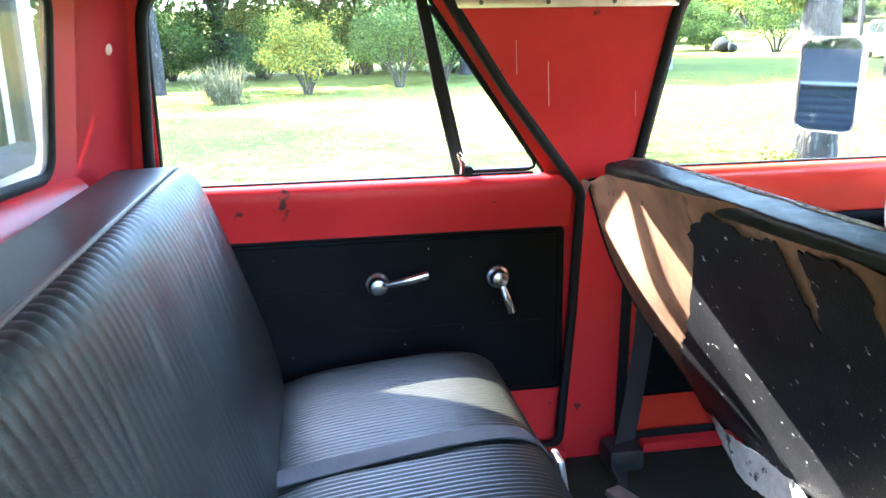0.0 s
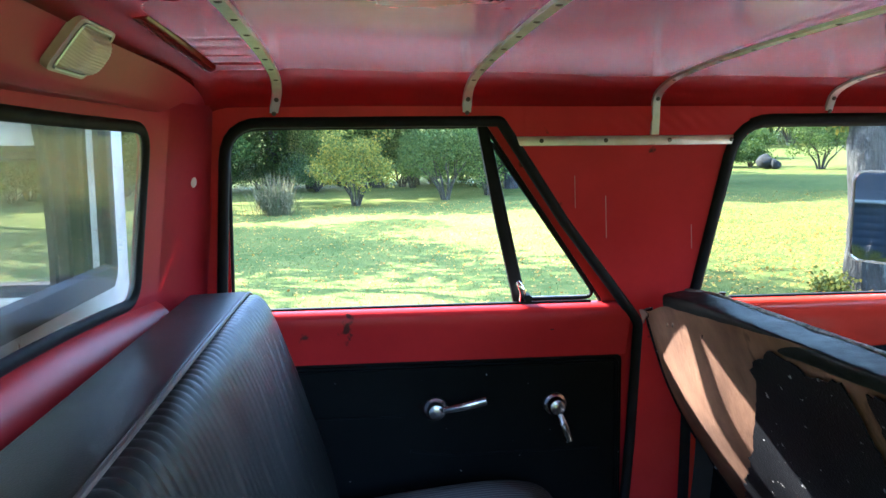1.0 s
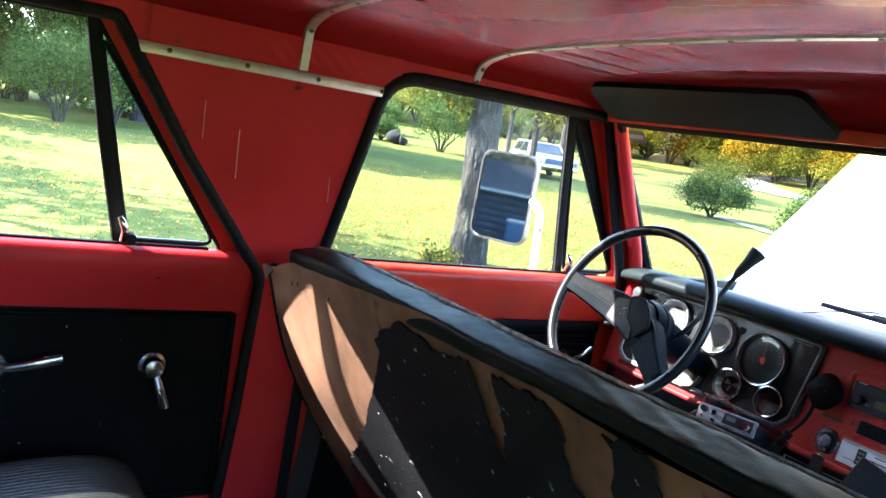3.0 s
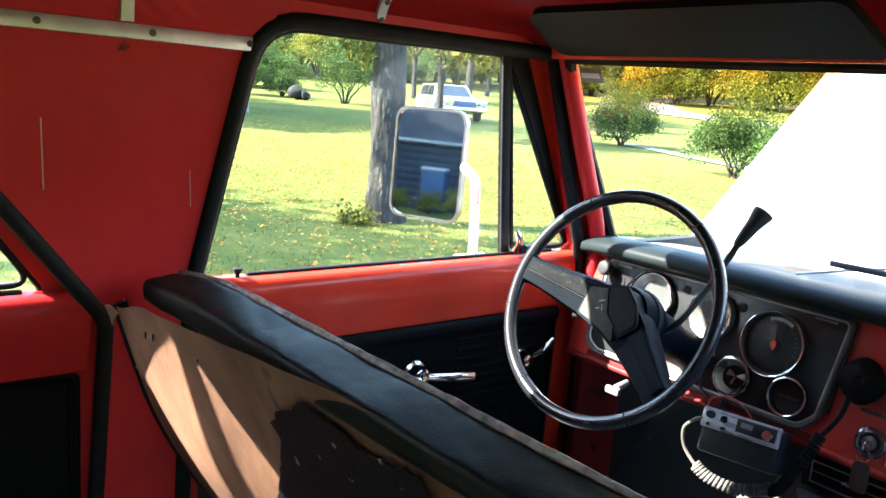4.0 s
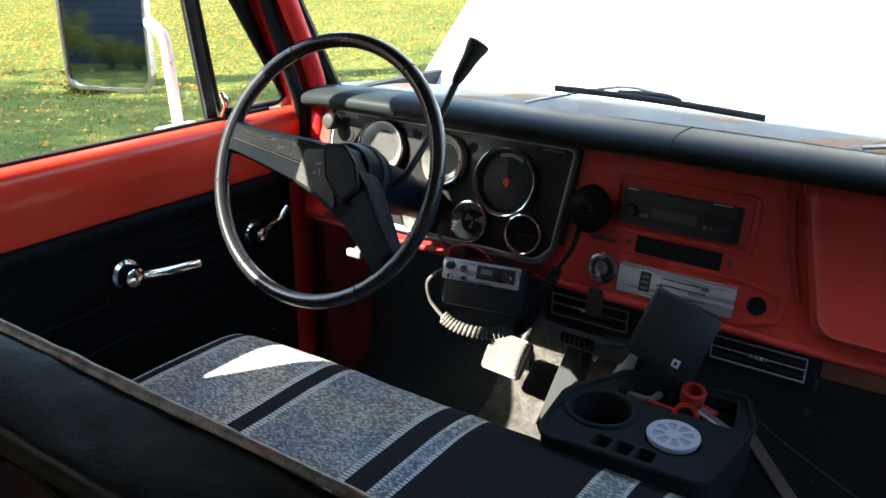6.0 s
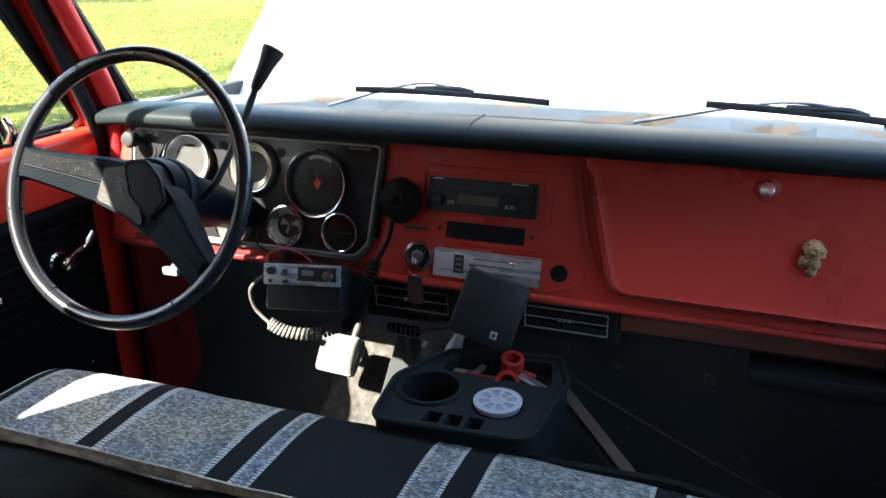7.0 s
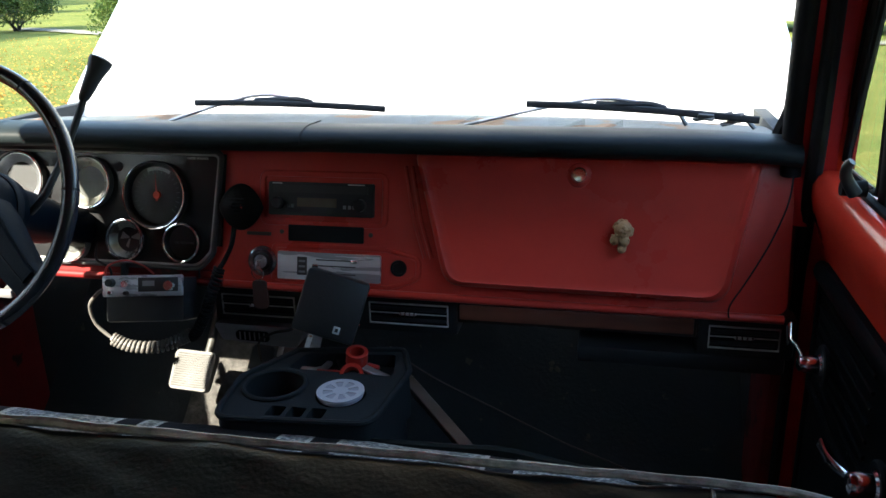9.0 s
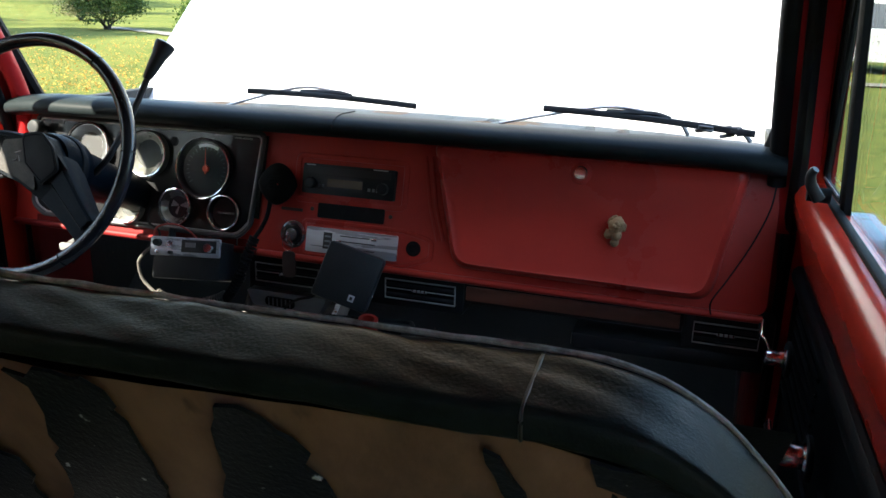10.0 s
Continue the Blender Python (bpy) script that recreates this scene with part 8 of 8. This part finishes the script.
# the edge of the woods behind the truck
for x, y, k in ((-12, -27, 0), (-8.5, -25, 1), (-5, -28, 0), (-1.5, -26, 0), (2, -28.5, 1), (5.5, -26, 0), (-16, -29, 0), (9, -29, 0)):
    place(kinds[k], x, y, rw.uniform(0.85, 1.05), rw.uniform(0, 360))
for k in range(16):
    place(kinds[k % 2], -22 + 2.7 * k + rw.uniform(-1, 1), -35 - 5 * (k % 2) + rw.uniform(-1, 1), rw.uniform(0.9, 1.2), rw.uniform(0, 360))
for k in range(9):
    place(bush3, -16 + 3.1 * k + rw.uniform(-0.6, 0.6), -30.5 + rw.uniform(-1, 1), rw.uniform(1.9, 2.6), rw.uniform(0, 360))
for x, y in ((-10.5, -22), (-7, -22.5), (-3.0, -22), (0.5, -23), (4, -22)):
    place(bush3, x, y, rw.uniform(1.0, 1.5), rw.uniform(0, 360))
# undergrowth along the far woods
for k in range(64):
    az = radians(-78 + 100 * (k + rw.uniform(0, 1)) / 64)
    d = rw.uniform(78, 86)
    place((bush3, bush2, bush)[k % 3], d * math.sin(az), d * math.cos(az), rw.uniform(1.6, 2.6), rw.uniform(0, 360))
# undergrowth under the near woods
for k in range(46):
    az = radians(-122 + 60 * (k + rw.uniform(0, 1)) / 46)
    d = rw.uniform(33, 38) if math.degrees(az) < -72 else rw.uniform(52, 62)
    place((bush3, bush2)[k % 2], d * math.sin(az), d * math.cos(az), rw.uniform(0.9, 1.6), rw.uniform(0, 360))

# grass blades near the truck and fallen leaves
r = np.random.default_rng(4)
n = 52000
gx = -1.6 - 14 * r.random(n) ** 1.3
gy = -7 + 22 * r.random(n)
hh = r.uniform(0.018, 0.05, n)
aa = r.uniform(0, 2 * np.pi, n)
vs = np.empty((n, 3, 3))
gz = np.array([ground_z(a, b) for a, b in zip(gx.tolist(), gy.tolist())])
base = np.stack([gx, gy, gz - 0.004], 1)
w = np.stack([np.cos(aa), np.sin(aa), np.zeros(n)], 1) * 0.006
vs[:, 0] = base - w
vs[:, 1] = base + w
vs[:, 2] = base + np.stack([r.normal(0, 0.02, n), r.normal(0, 0.02, n), hh], 1)
me = bpy.data.meshes.new("grass")
me.from_pydata(vs.reshape(-1, 3).tolist(), [], np.arange(n * 3).reshape(n, 3).tolist())
me.materials.append(BLADE)
tagged(new("grass", me), "short green lawn grass beside the truck", "grass", kind="stuff")
n = 105000
lx = -2.0 - 22 * r.random(n)
ly = -7 + 26 * r.random(n)
keep = (r.random(n) < 0.15) | (np.hypot(lx + 11.5, ly - 8) < 9.0 * np.sqrt(r.random(n)) * r.random(n) + 1.5)
lx, ly = lx[keep], ly[keep]
n = len(lx)
aa, tt = r.uniform(0, 2 * np.pi, n), r.normal(0, 0.35, (n, 2))
sz = r.uniform(0.022, 0.052, n)
vs = np.empty((n, 4, 3))
for k, (p, q) in enumerate(LEAF_SHAPE):
    p, q = p - 0.5, q * 1.3
    vs[:, k, 0] = lx + sz * (p * np.cos(aa) - q * np.sin(aa))
    vs[:, k, 1] = ly + sz * (p * np.sin(aa) + q * np.cos(aa))
    vs[:, k, 2] = sz * (p * tt[:, 0] + q * tt[:, 1])
gz = np.array([ground_z(a, b) for a, b in zip(lx.tolist(), ly.tolist())])
vs[:, :, 2] += gz[:, None] + 0.022
me = bpy.data.meshes.new("fallen_leaves")
me.from_pydata(vs.reshape(-1, 3).tolist(), [], np.arange(n * 4).reshape(n, 4).tolist())
me.materials.append(LEAF_FALL)
tagged(new("fallen_leaves", me), "yellow fallen leaves scattered on the lawn", "leaves", kind="stuff")


def car(name, at, turn, paint, label, length=5.2, width=1.95, height=1.48, wagon=True):
    """A parked car: body, glasshouse, windows, wheels, bumpers, grille and lamps."""
    c = thing(name, (0, 0, 0), label, "car", "parked cars")

    def add(nm, bm, mt, lb=""):
        o = part(nm, bm, mt, None, lb)
        o.parent = c
        return o
    L, W = length / 2, width / 2
    side = [(-L, 0.45), (-L + 0.05, 0.80), (-L * 0.9, 0.92), (L * 0.35, 0.95), (L * 0.9, 0.90), (L, 0.80), (L, 0.42), (L * 0.5, 0.26), (-L * 0.5, 0.26)]
    bm = moved(plate(rounded([(p, q, 0.06) for p, q in side]), [], 1.0), lambda v: Vector((v.x, -W + 2 * W * v.z, v.y)))
    add("body", bm, paint)
    back = -L * 0.93 if wagon else -L * 0.6
    bm = bmesh.new()
    rows = []
    for x, z, w in ((back, 0.92, 0.90), (back + 0.18, height, 0.74), (L * 0.02, height, 0.74), (L * 0.33, 0.94, 0.90)):
        rows.append([bm.verts.new((x, -W * w, z)), bm.verts.new((x, W * w, z))])
    for i in range(3):
        bm.faces.new((rows[i][0], rows[i][1], rows[i + 1][1], rows[i + 1][0]))
    bm.faces.new([q[0] for q in rows])
    bm.faces.new([q[1] for q in rows])
    bm.faces.new((rows[0][0], rows[0][1], rows[3][1], rows[3][0]))
    add("roof", bm, paint)
    for s in (-1, 1):
        for x0, x1 in ((back + 0.25, -0.75), (-0.65, L * 0.12)):
            bm = bmesh.new()
            vq = [(x0, 0.98, 0.905), (x1 + (0.25 if x1 > -0.5 else 0), 0.98, 0.905), (x1 - (0.1 if x1 > -0.5 else 0), height - 0.08, 0.775), (x0 + 0.08, height - 0.08, 0.775)]
            bm.faces.new([bm.verts.new((x, s * (W * w + 0.006), z)) for x, z, w in vq])
            add("side_window", bm, CAR_GLASS)
    bm = bmesh.new()
    bm.faces.new([bm.verts.new(v) for v in ((L * 0.305, -W * 0.80, 0.985), (L * 0.305, W * 0.80, 0.985), (L * 0.055, W * 0.66, height - 0.06), (L * 0.055, -W * 0.66, height - 0.06))])
    for v in bm.verts:
        v.co += Vector((0.012, 0, 0.012))
    add("windscreen", bm, CAR_GLASS)
    add("front_bumper", box(bmesh.new(), (L + 0.04, 0, 0.47), (0.12, width * 0.98, 0.14), 0.03), CHROME)
    add("rear_bumper", box(bmesh.new(), (-L - 0.04, 0, 0.47), (0.12, width * 0.98, 0.14), 0.03), CHROME)
    g = add("grille", box(bmesh.new(), (L + 0.005, 0, 0.70), (0.03, width * 0.5, 0.24), 0.01), CAR_BLUE)
    add("grille_surround", box(bmesh.new(), (L - 0.002, 0, 0.70), (0.03, width * 0.54, 0.28), 0.01), CHROME)
    for s in (-1, 1):
        for q in (0.62, 0.84):
            add("headlamp", cyl(bmesh.new(), (L - 0.03, s * W * q, 0.70), (L + 0.03, s * W * q, 0.70), 0.085, 0.08, 20), CHROME)
        for x in (-L * 0.58, L * 0.60):
            w = add("wheel", cyl(bmesh.new(), (x, s * (W - 0.20), 0.33), (x, s * (W + 0.005), 0.33), 0.33, 0.33, 28), TYRE)
            h = part("hubcap", cyl(bmesh.new(), (x, s * (W - 0.01), 0.33), (x, s * (W + 0.02), 0.33), 0.19, 0.16, 24), CHROME, None)
            h.parent = w
    c.matrix_basis = pose(at[0], at[1], ground_z(*at) + 0.01, 0, 0, turn)
    return c


car("station_wagon", (-27.9, 22.75), -24, CAR_WHITE, "white station wagon with a chrome grille parked on the lawn")


# low blue shed behind the truck, seen in the door mirror
shed = thing("garden_shed", (-4.5, -19.3, ground_z(-4.5, -18.2)), "low dark blue wooden shed behind the truck", "shed")
GZ = ground_z(-4.5, -18.2) - 0.05
part("wall", box(bmesh.new(), (-4.5, -19.3, GZ + 0.95), (11.0, 2.2, 1.9), 0.01), SHED_BLUE, shed)
for k in range(10):
    part("board", box(bmesh.new(), (-4.5, -18.19, GZ + 0.1 + 0.19 * k), (11.02, 0.022, 0.182), 0.004), SHED_BLUE, shed)
bm = bmesh.new()
vs = [bm.verts.new(Vector((-4.5 + a, -19.3 + b, GZ + c))) for a, b, c in ((-5.8, 1.35, 1.88), (5.8, 1.35, 1.88), (5.8, 0, 2.75), (-5.8, 0, 2.75), (-5.8, -1.35, 1.88), (5.8, -1.35, 1.88))]
bm.faces.new((vs[0], vs[1], vs[2], vs[3]))
bm.faces.new((vs[3], vs[2], vs[5], vs[4]))
bmesh.ops.solidify(bm, geom=bm.faces[:], thickness=0.06)
part("roof", bm, ASPHALT, shed, "grey shingle roof")
part("fascia", box(bmesh.new(), (-4.5, -17.94, GZ + 1.87), (11.6, 0.02, 0.07), 0.004), VENT_TRIM, shed, "pale painted fascia board")
waste_bin = thing("wheeled_bin", (-4.3, -17.4, GZ), "blue plastic bin with a pale lid beside the shed", "bin")
part("body", box(bmesh.new(), (-4.3, -17.4, GZ + 0.62), (0.62, 0.6, 1.06), 0.04), BIN_BLUE, waste_bin)
part("lid", box(bmesh.new(), (-4.3, -17.4, GZ + 1.18), (0.66, 0.64, 0.07), 0.025), VENT_TRIM, waste_bin, "pale plastic lid")
for e in (-1, 1):
    part("wheel", cyl(bmesh.new(), (-4.3 + e * 0.27, -17.65, GZ + 0.15), (-4.3 + e * 0.33, -17.65, GZ + 0.15), 0.1, 0.1, 20), TYRE, waste_bin)
for x, y, k, q in ((-9.0, -16.6, 0.36, 10), (-7.6, -16.3, 0.30, 60), (-6.6, -16.0, 0.52, 130), (-5.7, -16.6, 0.32, 200), (-5.0, -16.2, 0.28, 250), (-4.2, -16.4, 0.26, 120), (-3.4, -16.2, 0.30, 300), (-2.6, -16.6, 0.4, 20), (-1.5, -16.4, 0.30, 75)):
    place(bush, x, y, k, q)
car("parked_car", (4.6, 21.5), 150, surf("silver_car_paint", (0.5, 0.52, 0.54), rough=0.3, metal=0.4), "silver car parked beyond the lawn", length=4.7, height=1.6)
